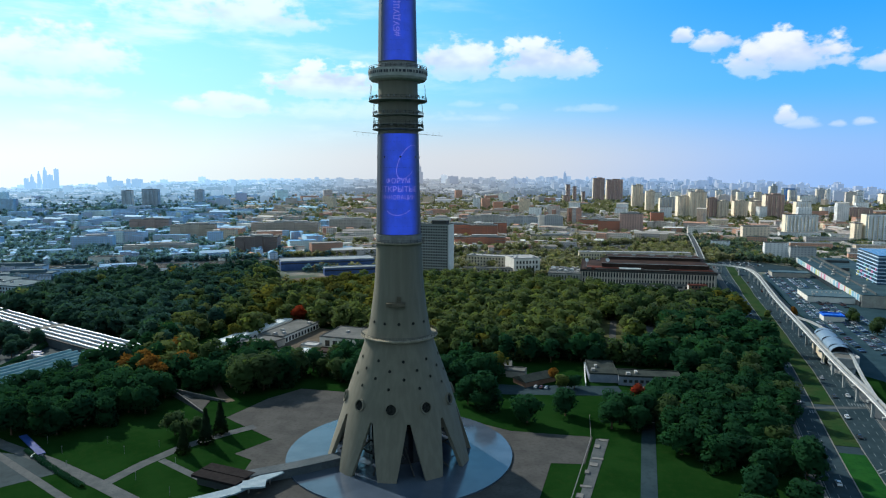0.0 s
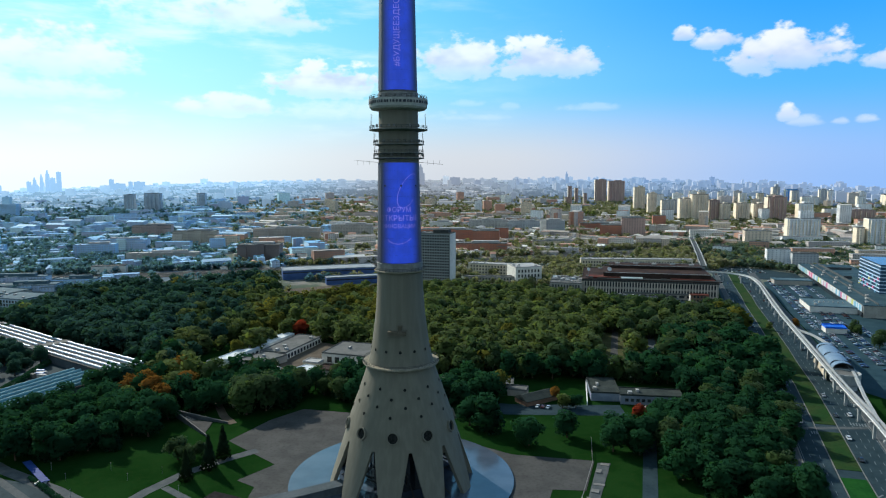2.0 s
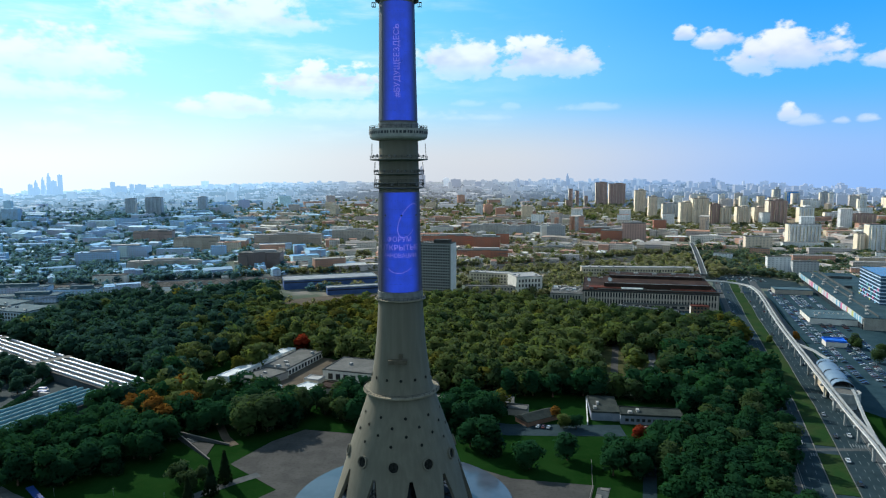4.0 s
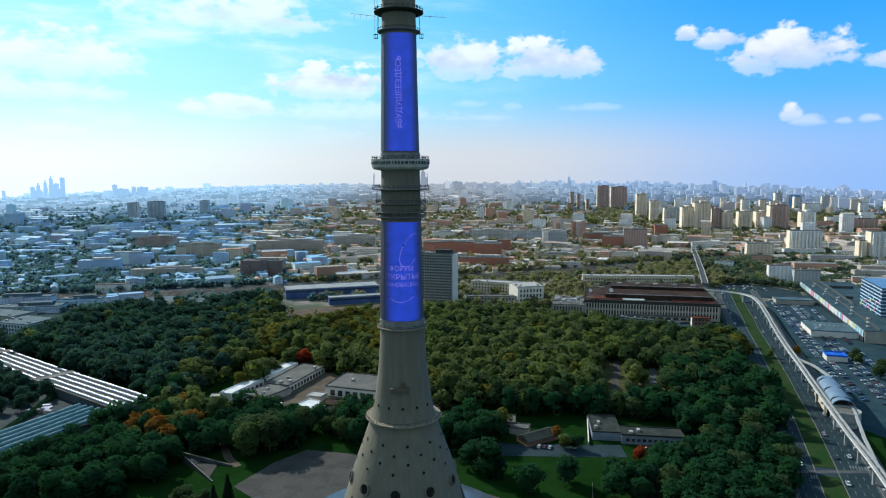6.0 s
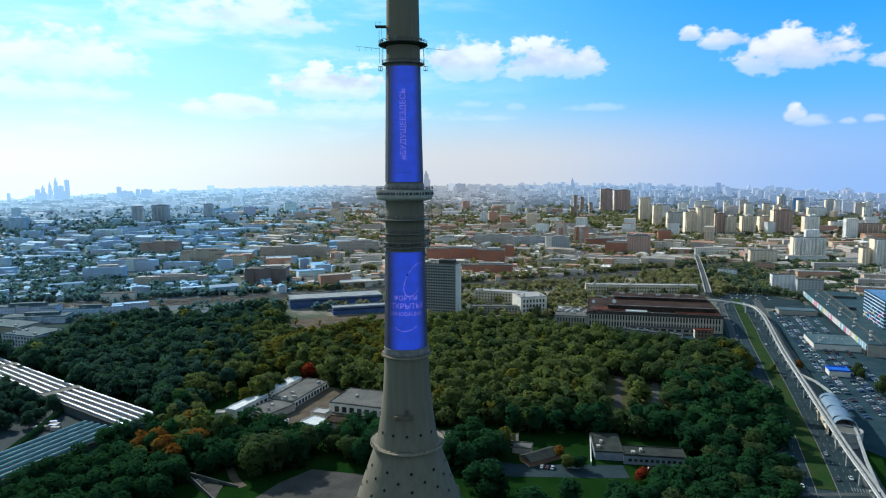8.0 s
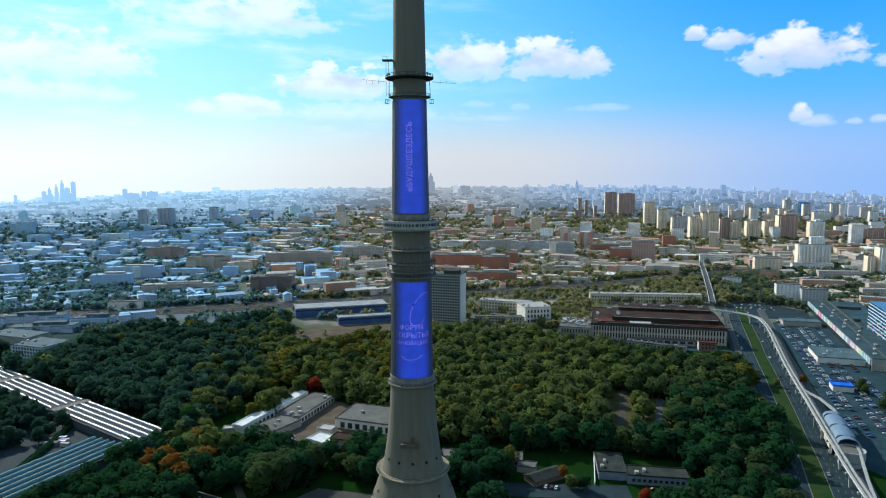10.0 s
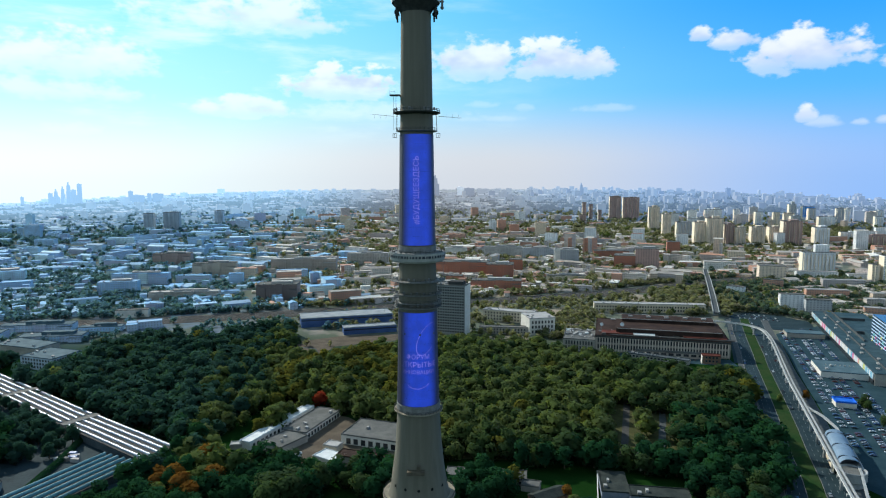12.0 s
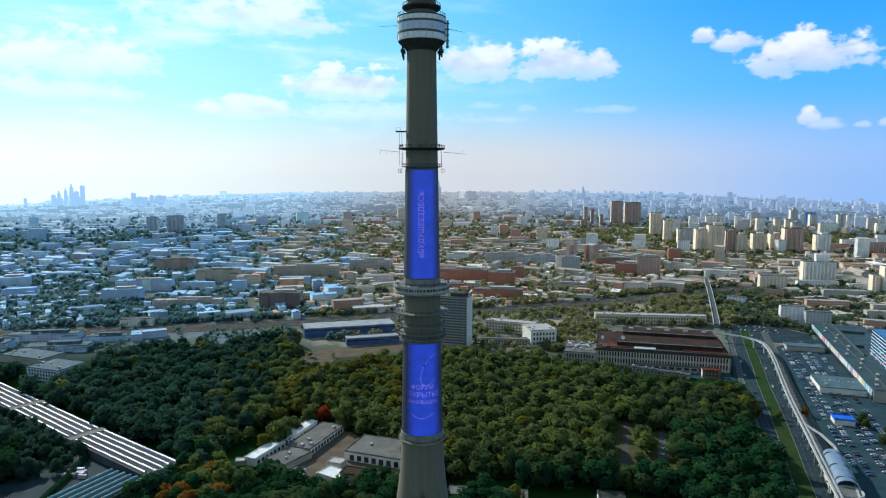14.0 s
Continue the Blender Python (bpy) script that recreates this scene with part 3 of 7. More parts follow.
def lettering(text, parent, size, z, deg, upright, mat, label):
    """Writing bent round the shaft."""
    cu = bpy.data.curves.new("lettering", "FONT")
    cu.body, cu.size, cu.align_x, cu.align_y, cu.resolution_u = text, size, "CENTER", "CENTER", 3
    tmp = bpy.data.objects.new("tmp", cu)
    scene.collection.objects.link(tmp)
    me = bpy.data.meshes.new_from_object(tmp.evaluated_get(bpy.context.evaluated_depsgraph_get()))
    bpy.data.objects.remove(tmp)
    for v in me.vertices:
        u, w = (v.co.x, v.co.y) if upright else (-v.co.y, v.co.x)
        zz = z + w
        r = radius(zz) + 0.36
        v.co = on_axis(r, deg + math.degrees(u / r), zz)
    me.materials.clear()
    me.materials.append(mat)
    return part("lettering", me, None, parent, label)


lettering("#БУДУЩЕЕЗДЕСЬ", high_screen, 3.1, 182.2, 2, False, led_lilac, "lilac lit hashtag lettering reading upwards")
for word, size, z in (("ФОРУМ", 2.7, 113.6), ("ОТКРЫТЫЕ", 3.0, 110.3), ("ИННОВАЦИИ", 2.2, 107.2)):
    lettering(word, low_screen, size, z, 3, True, led_lilac, "lilac lit lettering")


def orbit(u0, z0, ru, rz, a0, a1, lean=0.0, steps=26):
    """A thin lit curve drawn on the display."""
    g = Geo()
    for k in range(steps):
        pts = []
        for q, w in ((k, 0.0), (k + 1, 0.0), (k + 1, 0.22), (k, 0.22)):
            a = radians(a0 + (a1 - a0) * q / steps)
            u, v = (ru + w) * math.cos(a), (rz + w) * math.sin(a)
            u, zz = u0 + u + lean * v, z0 + v
            pts.append(on_axis(radius(zz) + 0.34, math.degrees(u / radius(zz)), zz))
        g.face(pts)
    part("orbit_mark", g, led_lilac, low_screen, "thin lilac orbit outline")


orbit(4.2, 121.0, 3.6, 6.5, 60, 330, 0.35)
orbit(1.0, 104.6, 5.2, 4.2, 215, 330, 0.25)

# upper platform, its small ring and the whip aerials
deck(213.6, 9.7, 0.45, 1.2, 28, dark_steel)
deck(206.2, 8.5, 0.3, 1.0, 28, grey_steel)
g = Geo()
g.box(-8.6, -1.0, 220.2, 4.2, 3.0, 0.45)
for x in (-10.6, -8.6):
    g.box(x, -2.4, 220.65, 0.08, 0.08, 1.2)
g.box(-9.6, -2.4, 221.8, 2.2, 0.08, 0.08)
part("side_platform", g, dark_steel, tower)
for x, z in ((-8.2, 213.6), (-9.2, 206.4)):
    g = Geo()
    g.tube((x, -1.6, z), (x, -1.6, 220.2), 0.07, 0.07, 5)
    part("hanger_rod", g, grey_steel, tower)
for x in (-8.9, 8.9):
    g = Geo()
    g.box(x, -1.5, 203.4, 1.5, 1.2, 0.12)
    for dx in (-0.7, 0.0, 0.7):
        g.box(x + dx, -1.5, 203.5, 0.08, 1.2, 1.6)
    g.box(x, -1.5, 205.0, 1.6, 1.2, 0.1)
    part("cradle", g, dark_steel, tower)
for z, rr in ((132.2, 8.2), (212.0, 9.0)):
    for s in (-1, 1):
        g = Geo()
        g.tube((s * rr, -1.0, z), (s * (rr + 9.5), -2.0, z - 0.9 * s), 0.09, 0.05, 5)
        for q in (0.35, 0.6, 0.85):
            g.tube((s * (rr + 9.5 * q), -1.6, z - 0.9), (s * (rr + 9.5 * q), -1.6, z + 0.7), 0.05, 0.05, 4)
        part("whip_aerial", g, grey_steel, tower)
for z, rr, hgt in ((146, 10.9, 5.2), (140, 9.8, 4.0), (207, 8.3, 6), (134.5, 9.8, 4.2)):
    for s in (-1, 1):
        g = Geo()
        g.tube((s * rr, -1.5, z), (s * (rr - 0.3), -1.5, z + hgt), 0.09, 0.07, 5)
        part("mast_pipe", g, grey_steel, tower)
        g = Geo()
        g.tube((s * rr, 1.5, z), (s * (rr - 0.3), 1.5, z + hgt), 0.09, 0.07, 5)
        part("mast_pipe", g, grey_steel, tower)


def dish(deg, z, r, size=1.0):
    g = Geo()
    n = 12
    g.lathe([(0.05, 0), (size * 0.6, 0.12), (size, 0.4), (size * 0.96, 0.5), (0.05, 0.2)], n=n)
    a = radians(deg)
    m = Matrix.Translation(on_axis(r, deg, z)) @ Euler((radians(90), 0, a)).to_matrix().to_4x4()
    return part("dish_aerial", g, grey_steel, tower, at=m)


rng = random.Random(4)
for z, r in ((135.2, 9.4), (140.4, 9.3), (146.2, 10.2), (157.2, 10.6), (214.6, 8.6)):
    for k in range(9):
        dish(-80 + 160 * (k + rng.uniform(0.1, 0.9)) / 9, z, r, rng.uniform(0.35, 0.75))
# hatch box on the shaft
g = Geo()
g.box(-0.6, -11.6, 64.6, 7.4, 2.6, 1.5)
g.box(0.6, -11.4, 66.1, 1.5, 1.6, 2.2)
part("service_hatch", g, rough_paint("hatch_brown", (0.10, 0.09, 0.07), (0.14, 0.125, 0.10), 0.6, 0.85, 0.3), tower, "brown boxed service balcony")
# white drum and its brackets
drum = deck(266.4, 9.9, 0.6, 1.2, 40, dark_steel, "drum_gallery")
g = Geo()
g.lathe([(9.6, 256.6), (9.8, 257.0), (9.8, 265.9), (6, 265.9)], n=64)
part("drum_wall", g, rough_paint("drum_white", (0.76, 0.83, 0.90), (0.84, 0.90, 0.96), 0.4, 0.55, 0.12), drum, "white panelled drum wall")
g = Geo()
g.lathe([(6.0, 252.6), (7.2, 254.4), (9.0, 255.9), (9.58, 256.58)], n=64)
part("underside", g, dark_steel, drum, "dark sloping underside", smooth=True)
for k in range(24):
    g = Geo()
    a = radians(15 * k)
    g.box(9.86 * math.sin(a), -9.86 * math.cos(a), 257.2, 0.1, 0.12, 8.4, a)
    part("panel_joint", g, roof_light, drum)
for z in (259.2, 263.2):
    g = Geo()
    g.lathe([(9.84, z), (9.9, z), (9.9, z + 0.9), (9.84, z + 0.9)], n=64)
    part("window_band", g, dark_glass, drum, "dark window band")
g = Geo()
g.lathe([(9.83, 259.9), (9.88, 259.9), (9.88, 263.2), (9.83, 263.2)], n=64)
part("panel_band", g, blue_drum, drum, "pale blue panel band")
for deg in (-112, -98, -86, -74, 74, 86, 98, 112):
    g = Geo()
    x, y, _ = on_axis(7.3 + 0.5 * (deg % 3), deg, 0)
    g.box(x, y, 250.0 + 0.4 * (deg % 4), 0.7, 0.7, 4.0)
    g.box(x, y, 252.6, 1.6, 1.2, 1.0)
    part("bracket", g, dark_steel, drum)
g = Geo()
g.box(10.6, -1, 254.0, 0.9, 0.9, 11.0)
for k in range(5):
    g.box(10.6, -1, 254.5 + 2.3 * k, 1.5, 1.5, 0.25)
part("lift_mast", g, grey_steel, drum)
deck(270.5, 7.9, 0.9, 1.2, 30, dark_steel)
deck(275.5, 8.2, 0.9, 1.2, 30, dark_steel)
for s in (-1, 1):
    g = Geo()
    g.tube((s * 9.8, -1, 262.5 - s * 0.6), (s * 17.5, -2, 261.2 - s * 1.2), 0.1, 0.05, 5)
    part("whip_aerial", g, grey_steel, tower)
g = Geo()
g.lathe([(2.0, 385), (1.6, 440), (0.9, 500), (0.4, 533), (0.01, 534)], n=16)
part("steel_mast", g, grey_steel, tower)
# ---- avenue, car park, paths ----
MEDIAN = [(150, 205), (171, 262), (174, 270), (190, 312), (194, 322), (217, 383), (232, 428), (247, 470), (270, 538), (300, 630), (316, 674), (333, 725), (350, 775), (376, 849)]
MED_L = [(x - 5.6, y + 1.4) for x, y in MEDIAN]
MED_R = [(x + 4.6, y - 1.2) for x, y in MEDIAN]


def shifted(line, d):
    out = []
    for i, p in enumerate(line):
        a, b = Vector(line[max(i - 1, 0)]), Vector(line[min(i + 1, len(line) - 1)])
        u = (b - a).normalized()
        out.append((p[0] + u.y * d, p[1] - u.x * d))
    return out


KERB_L, KERB_R = shifted(MED_L, -12), shifted(MED_R, 15)
flat("road", KERB_L + KERB_R[::-1], -0.3, 0.05, asphalt, "wide grey asphalt avenue with two carriageways", "road")
dry_grass = rough_paint("dry_grass", (0.015, 0.050, 0.014), (0.030, 0.054, 0.019), 0.07, 0.95, 0.4)
for k, q in enumerate((slice(4, None), slice(2, 4))):
    flat("median_%d" % (k + 1), MED_L[q] + MED_R[q][::-1], -0.2, 0.2, dry_grass,
         "long grass median strip between the carriageways", "median")
flat("traffic_island", MED_L[:2] + MED_R[:2][::-1], -0.2, 0.2, lawn_mat, "rounded grass island in the avenue", "median")
for k, (line, off, w) in enumerate(((KERB_L, 0, 0.25), (MED_L, 0, 0.22), (MED_R, 0, 0.22), (KERB_R, 0, 0.25))):
    flat("kerb_%d" % (k + 1), ribbon(shifted(line, off), w), -0.2, 0.24, kerb_mat, "pale granite kerb along the avenue", "kerb")
flat("pavement_1", shifted(KERB_L, -5.0) + shifted(KERB_L, -0.3)[::-1], -0.3, 0.15, path_mat, "grey pavement beside the avenue", "pavement")
flat("pavement_2", shifted(KERB_R, 0.3) + shifted(KERB_R, 8.0)[::-1], -0.3, 0.15, path_mat, "grey pavement under the monorail", "pavement")


def along(line, step, start=0.0):
    """Points and headings every step metres along a line."""
    out, left = [], start
    for a, b in zip(line, line[1:]):
        a, b = Vector(a), Vector(b)
        d, n = (b - a).length, (b - a).normalized()
        while left < d:
            p = a + n * left
            out.append((p.x, p.y, math.atan2(n.y, n.x)))
            left += step
        left -= d
    return out


g = Geo()
for line, off in ((KERB_L, 4.0), (KERB_L, 8.0), (MED_R, 3.6), (MED_R, 7.2), (MED_R, 10.6)):
    for x, y, a in along(shifted(line, off), 9.0):
        if y < 760:
            g.box(x, y, 0.05, 3.6, 0.22, 0.012, a)
for off, base in ((1.0, KERB_L), (-0.8, KERB_R)):
    for x, y, a in along(shifted(base, off), 4.0):
        if y < 700:
            g.box(x, y, 0.05, 4.0, 0.2, 0.012, a)
for i in range(8):       # crossing and its hatching
    x, y, a = 181 + 1.1 * i, 312 - 0.2 * i, 1.18
    g.box(x, y, 0.055, 4.0, 0.6, 0.012, a)
for i in range(12):
    g.box(207 + 1.2 * i, 323 - 0.5 * i, 0.055, 4.0, 0.6, 0.012, 1.18)
for i in range(9):
    g.box(164 + 2.2 * i, 249 - 0.8 * i, 0.055, 7.0, 0.7, 0.012, 0.5)
flat("crossing", ribbon([(176.5, 317.5), (216, 317.5)], 1.6), -0.1, 0.058, path_mat, "pale slab crossing over the avenue", "crossing")
tagged(part("road_markings", g, line_white), "worn white lane lines and crossing stripes", "road marking", "", "structure")

PARK = shifted(MED_R, 24)[5:13] + [(440, 800), (478, 832), (396, 588), (345, 430), (300, 345), (262, 330)]
flat("car_park", PARK, -0.3, 0.08, park_asphalt, "large asphalt car park beside the broadcasting centre", "car park")
FORECOURT = [(330, 800), (370, 880), (400, 892), (430, 870), (452, 830), (430, 770), (372, 790)]
flat("forecourt", FORECOURT, -0.3, 0.07, asphalt, "asphalt junction at the avenue's far end", "road")
flat("studio_yard", [(145, 683), (277, 653), (276, 630), (250, 634), (140, 661)], -0.2, 0.055, park_asphalt, "asphalt yard along the studio front", "yard")
flat("cross_street", [(276, 640), (322, 660), (352, 770), (372, 850), (350, 850), (330, 790), (300, 705)], -0.3, 0.04, asphalt, "side street by the long building", "road")

# park paths and lawns
for k, (pts, half, mat, label) in enumerate((
        ([(-129, 234), (-122, 252), (-113, 268), (-100, 282), (-88, 292)], 2.6, path_mat, "pale slab path across the lawn"),
        ([(-260, 318), (-193, 272), (-160, 254), (-129, 234), (-100, 214)], 2.8, path_mat, "straight pale slab path"),
        ([(-245, 300), (-188, 262), (-140, 226), (-110, 205)], 1.6, path_mat, "narrow slab path beside the hedge"),
        ([(-116, 256), (-96, 241), (-84, 232)], 1.6, path_mat, "short slab path to the pavilion"),
        ([(99.3, 307.1), (73.8, 224.7), (66.4, 200.8)], 3.0, asphalt, "dark asphalt drive between lawns"),
        ([(96, 343), (60, 344), (34, 345), (10, 352), (-30, 352)], 8.0, asphalt, "dark asphalt yard road behind the tower"),
        ([(110, 418), (134, 506), (148, 560)], 2.5, paving, "gravel park path"),
        ([(135, 418), (156, 483), (170, 535)], 2.5, path_mat, "pale park path"),
        ([(-131, 360), (-118, 335), (-110, 325)], 2.2, dirt, "trodden earth path to the square"),
        ([(-190, 700), (-160, 690), (-150, 662), (-160, 648), (-176, 640)], 2.0, path_mat, "curved path in the clearing"))):
    flat("path_%d" % (k + 1), ribbon(pts, half), -0.2, 0.07 + 0.004 * k, mat, label, "path")
flat("wall_strip", [(67, 278), (72.7, 277.6), (52.5, 224.6), (45, 205), (40, 205), (48.4, 224.6)], -0.2, 0.12, path_mat,
     "pale strip of stone slabs and steps beside the lawn", "path")
flat("yard", [(-150, 430), (-120, 500), (-88, 486), (-74, 470), (-38, 455), (-38, 396), (-96, 396)], -0.2, 0.05, dirt, "dusty tan yard between the sheds", "yard")
flat("clearing", [(-185, 722), (-140, 748), (-60, 760), (-60, 735), (-140, 700), (-151, 644), (-176, 660)], -0.2, 0.05, dirt, "bare brown clearing at the wood's edge", "ground")
flat("depot_yard", [(-300, 330), (-215, 352), (-205, 385), (-235, 425), (-330, 470), (-420, 540), (-440, 520), (-330, 420)], -0.2, 0.05, asphalt, "worn asphalt yard beside the vaulted halls", "yard")
flat("left_car_park", [(-260, 300), (-190, 264), (-168, 258), (-150, 245), (-180, 220), (-260, 260)], -0.2, 0.06, asphalt, "grey asphalt yard by the lawn", "yard")
RAILWAY = [(-760, 760), (-559, 797), (-455, 812), (-318, 848), (-200, 886), (-120, 914), (28, 958), (220, 1030), (390, 1110), (560, 1200)]
for pts in (RAILWAY,):
    flat("railway_bed", ribbon(pts, 22), -0.2, 0.3, rough_paint("ballast", (0.060, 0.056, 0.052), (0.095, 0.088, 0.080), 0.1, 0.95, 0.4), "brown ballast bed of a railway belt", "railway")
    for off in (-16, -10, -4, 3, 9, 15):
        g = Geo()
        for side in (-0.76, 0.76):
            g.prism(ribbon(shifted(pts, off + side), 0.12), 0.3, 0.55)
        tagged(part("rail_track", g, grey_steel), "pair of steel rails on the ballast", "rail track", "railway tracks")
for x, y, a in along(RAILWAY, 42):
    ob = thing("catenary_mast", "grey steel mast beside the railway", "mast", "railway masts", at=pose(x, y, 0.3, 0, 0, math.degrees(a)))
    g = Geo()
    g.tube((0, 20, 0), (0, 20, 9), 0.22, 0.16, 5)
    part("pole", g, grey_steel, ob)
    g = Geo()
    g.tube((0, 20, 8.3), (0, -18, 8.3), 0.12, 0.12, 4)
    part("arm", g, grey_steel, ob)

# low border wall, stone bench blocks on the slab strip
for i in range(7):
    q = i / 6
    g = Geo()
    g.box(0, 0, 0, (3.8, 2.2, 4.6, 3.0, 1.6, 4.2, 2.6)[i], (2.2, 3.4, 1.8, 3.0, 2.6, 1.6, 3.2)[i], (0.25, 0.45, 0.2, 0.35, 0.6, 0.25, 0.3)[i])
    ob = part("stone_block", g, kerb_mat, at=pose(69.3 - 20 * q + (0.4, -0.5, 0.2, 0.6, -0.3, 0.1, -0.4)[i], 276 - 50 * q + (0, 1.5, -2, 0.6, 2.0, -1.2, 0)[i], 0.12, 0, 0, -20 + 3 * (i % 3)))
    tagged(ob, "pale square stone block on the slab strip", "stone block", "blocks on the strip")

# small white park lamps, and the thin fence beside the slab strip
globe = Geo()
globe.lathe([(0.01, 2.95), (0.17, 3.0), (0.24, 3.18), (0.17, 3.36), (0.01, 3.42)], n=10)
globe_mesh = globe.mesh("globe", kerb_mat, True)
pole = Geo()
pole.tube((0, 0, 0), (0, 0, 2.95), 0.07, 0.06, 6)
pole_mesh = pole.mesh("pole", grey_steel)
for x, y in ((-134, 262), (-146, 272), (-127, 287), (-128, 301), (-160, 262), (-150, 248), (-118, 238), (-100, 226), (-140, 240), (-108, 251), (-172, 272), (-122, 268)):
    ob = thing("park_lamp", "slim lamp post with white globe on lawn", "lamp post", "park lamps", at=pose(x, y, 0))
    part("globe", globe_mesh, None, ob)
    part("pole", pole_mesh, None, ob)
fence = thing("low_fence", "thin grey metal fence along the lawn", "fence", at=pose(0, 0, 0))
for x, y, a in along([(70, 304), (64.5, 277), (45, 222), (38, 200)], 5.0):
    g = Geo()
    g.box(x, y, 0, 0.12, 0.12, 1.3)
    part("post", g, grey_steel, fence)
for z in (0.6, 1.2):
    g = Geo()
    g.prism(ribbon([(70, 304), (64.5, 277), (45, 222), (38, 200)], 0.06), z, z + 0.1)
    part("rail", g, grey_steel, fence)
# ---- trees ----
def crown_points(seed, quads, size, spread=1.0, conical=False, tall=1.0):
    """Leaf clumps on the lobes of a crown about 5.5 m in radius and 18 m tall; returns an array of clumps (n, 3, 3)."""
    r = np.random.RandomState(seed)
    if conical:
        t = r.rand(quads) ** 0.75
        z = 1.2 + 14.5 * (1 - t)
        rad = 0.25 + 3.3 * t * (0.75 + 0.25 * np.cos(z * 4.1)) * (0.85 + 0.3 * r.rand(quads))
        a = r.rand(quads) * 2 * np.pi
        c = np.stack([rad * np.cos(a), rad * np.sin(a), z], 1)
        out = np.stack([np.cos(a), np.sin(a), np.full(quads, 0.5)], 1)
    else:
        lobes = 13
        p = r.normal(size=(lobes, 3))
        p *= (r.rand(lobes) ** 0.4 / np.linalg.norm(p, axis=1))[:, None]
        lc = p * np.array([3.3 * spread, 3.3 * spread, 5.6 * tall]) + np.array([0, 0, 7.7])
        lc[:, :2] *= (1.15 - 0.5 * np.clip((lc[:, 2] - 4.0) / 11.0, 0, 1))[:, None]
        ls = 2.2 + r.rand(lobes) * 1.2
        k = r.randint(0, lobes, quads)
        out = r.normal(size=(quads, 3))
        out[:, 2] = out[:, 2] * 0.9 + 0.35
        out /= np.linalg.norm(out, axis=1)[:, None]
        c = lc[k] + out * ls[k][:, None] * (0.72 + 0.34 * r.rand(quads))[:, None]
    nrm = out + r.normal(size=(quads, 3)) * 0.42
    nrm /= np.linalg.norm(nrm, axis=1)[:, None]
    u = np.cross(nrm, r.normal(size=(quads, 3)))
    u /= np.linalg.norm(u, axis=1)[:, None]
    v = np.cross(nrm, u)
    s = size * (0.6 + 0.8 * r.rand(quads))[:, None]
    q = s * (0.55 + 0.45 * r.rand(quads))[:, None]
    return np.stack([c - u * s - v * q * 0.5, c + u * s - v * q * 0.35, c + u * 0.15 * s + v * q], 1)


def puff(quads, centre=(0, 0, 6.5)):
    """Soft shading for foliage: normals that point out of the crown, with each lobe's own turn kept."""
    flatn = np.cross(quads[:, 1] - quads[:, 0], quads[:, 2] - quads[:, 0])
    flatn /= np.linalg.norm(flatn, axis=1)[:, None] + 1e-9
    out = quads.mean(1) - np.asarray(centre)
    out /= np.linalg.norm(out, axis=1)[:, None] + 1e-9
    flatn *= np.sign((flatn * out).sum(1))[:, None]
    nn = out * 0.85 + flatn * 0.30 + np.array([0, 0, 0.12])
    return nn / np.linalg.norm(nn, axis=1)[:, None]


def quad_mesh(name, quads, mats, slots=None, normals=None):
    me = bpy.data.meshes.new(name)
    n = len(quads)
    me.vertices.add(3 * n)
    me.vertices.foreach_set("co", quads.reshape(-1).astype(np.float32))
    me.loops.add(3 * n)
    me.loops.foreach_set("vertex_index", np.arange(3 * n, dtype=np.int32))
    me.polygons.add(n)
    me.polygons.foreach_set("loop_start", np.arange(0, 3 * n, 3, dtype=np.int32))
    for m in mats:
        me.materials.append(m)
    if slots is not None:
        me.polygons.foreach_set("material_index", np.asarray(slots, dtype=np.int32))
    me.update(calc_edges=True)
    if normals is not None:
        me.polygons.foreach_set("use_smooth", np.ones(n, dtype=bool))
        me.normals_split_custom_set(np.repeat(normals, 3, axis=0))
    return me


def leafy(name, quads, mats):
    return quad_mesh(name, quads, mats, None, puff(quads))


def trunk_geo(seed):
    r = random.Random(seed)
    g = Geo()
    g.tube((0, 0, -0.3), (0.1, 0.1, 5.0), 0.34, 0.25, 7)
    g.tube((0.1, 0.1, 5.0), (0.2, -0.1, 11.5), 0.25, 0.09, 6)
    for k in range(6):
        a = k * 1.05 + r.uniform(-0.3, 0.3)
        z = r.uniform(4.2, 8.5)
        e = r.uniform(2.0, 3.4)
        g.tube((0.1, 0.0, z), (e * math.cos(a), e * math.sin(a), z + r.uniform(2.0, 3.6)), 0.12, 0.04, 5)
    return g


TREE_KINDS = {"green": (leaf_green, "broad leafy tree with dark green autumn crown"), "olive": (leaf_olive, "broad leafy tree with olive-green crown"), "yellow": (leaf_yellow, "broad tree with yellowing autumn crown"),
              "cool": (leaf_hazed, "broad leafy tree with crown hazed blue-green"), "dark": (leaf_dark, "dense leafy tree, deep green crown darkened for cloud shade"),
              "rust": (leaf_rust, "tree with rust-orange autumn crown"), "red": (leaf_red, "small tree with bright red autumn crown")}
trunk_meshes = [trunk_geo(k).mesh("trunk", bark) for k in range(3)]
crown_meshes = {}
for kind, (mat, _) in TREE_KINDS.items():
    crown_meshes[kind] = [leafy("crown", crown_points(10 + k, 1500, 0.74, 0.85 + 0.12 * k, tall=0.85 + 0.1 * k), [mat]) for k in range(5 if kind in ("green", "olive", "cool", "dark") else 2)]
spruce_crown = leafy("crown", crown_points(77, 1100, 0.7, conical=True), [leaf_spruce])
TREES = []


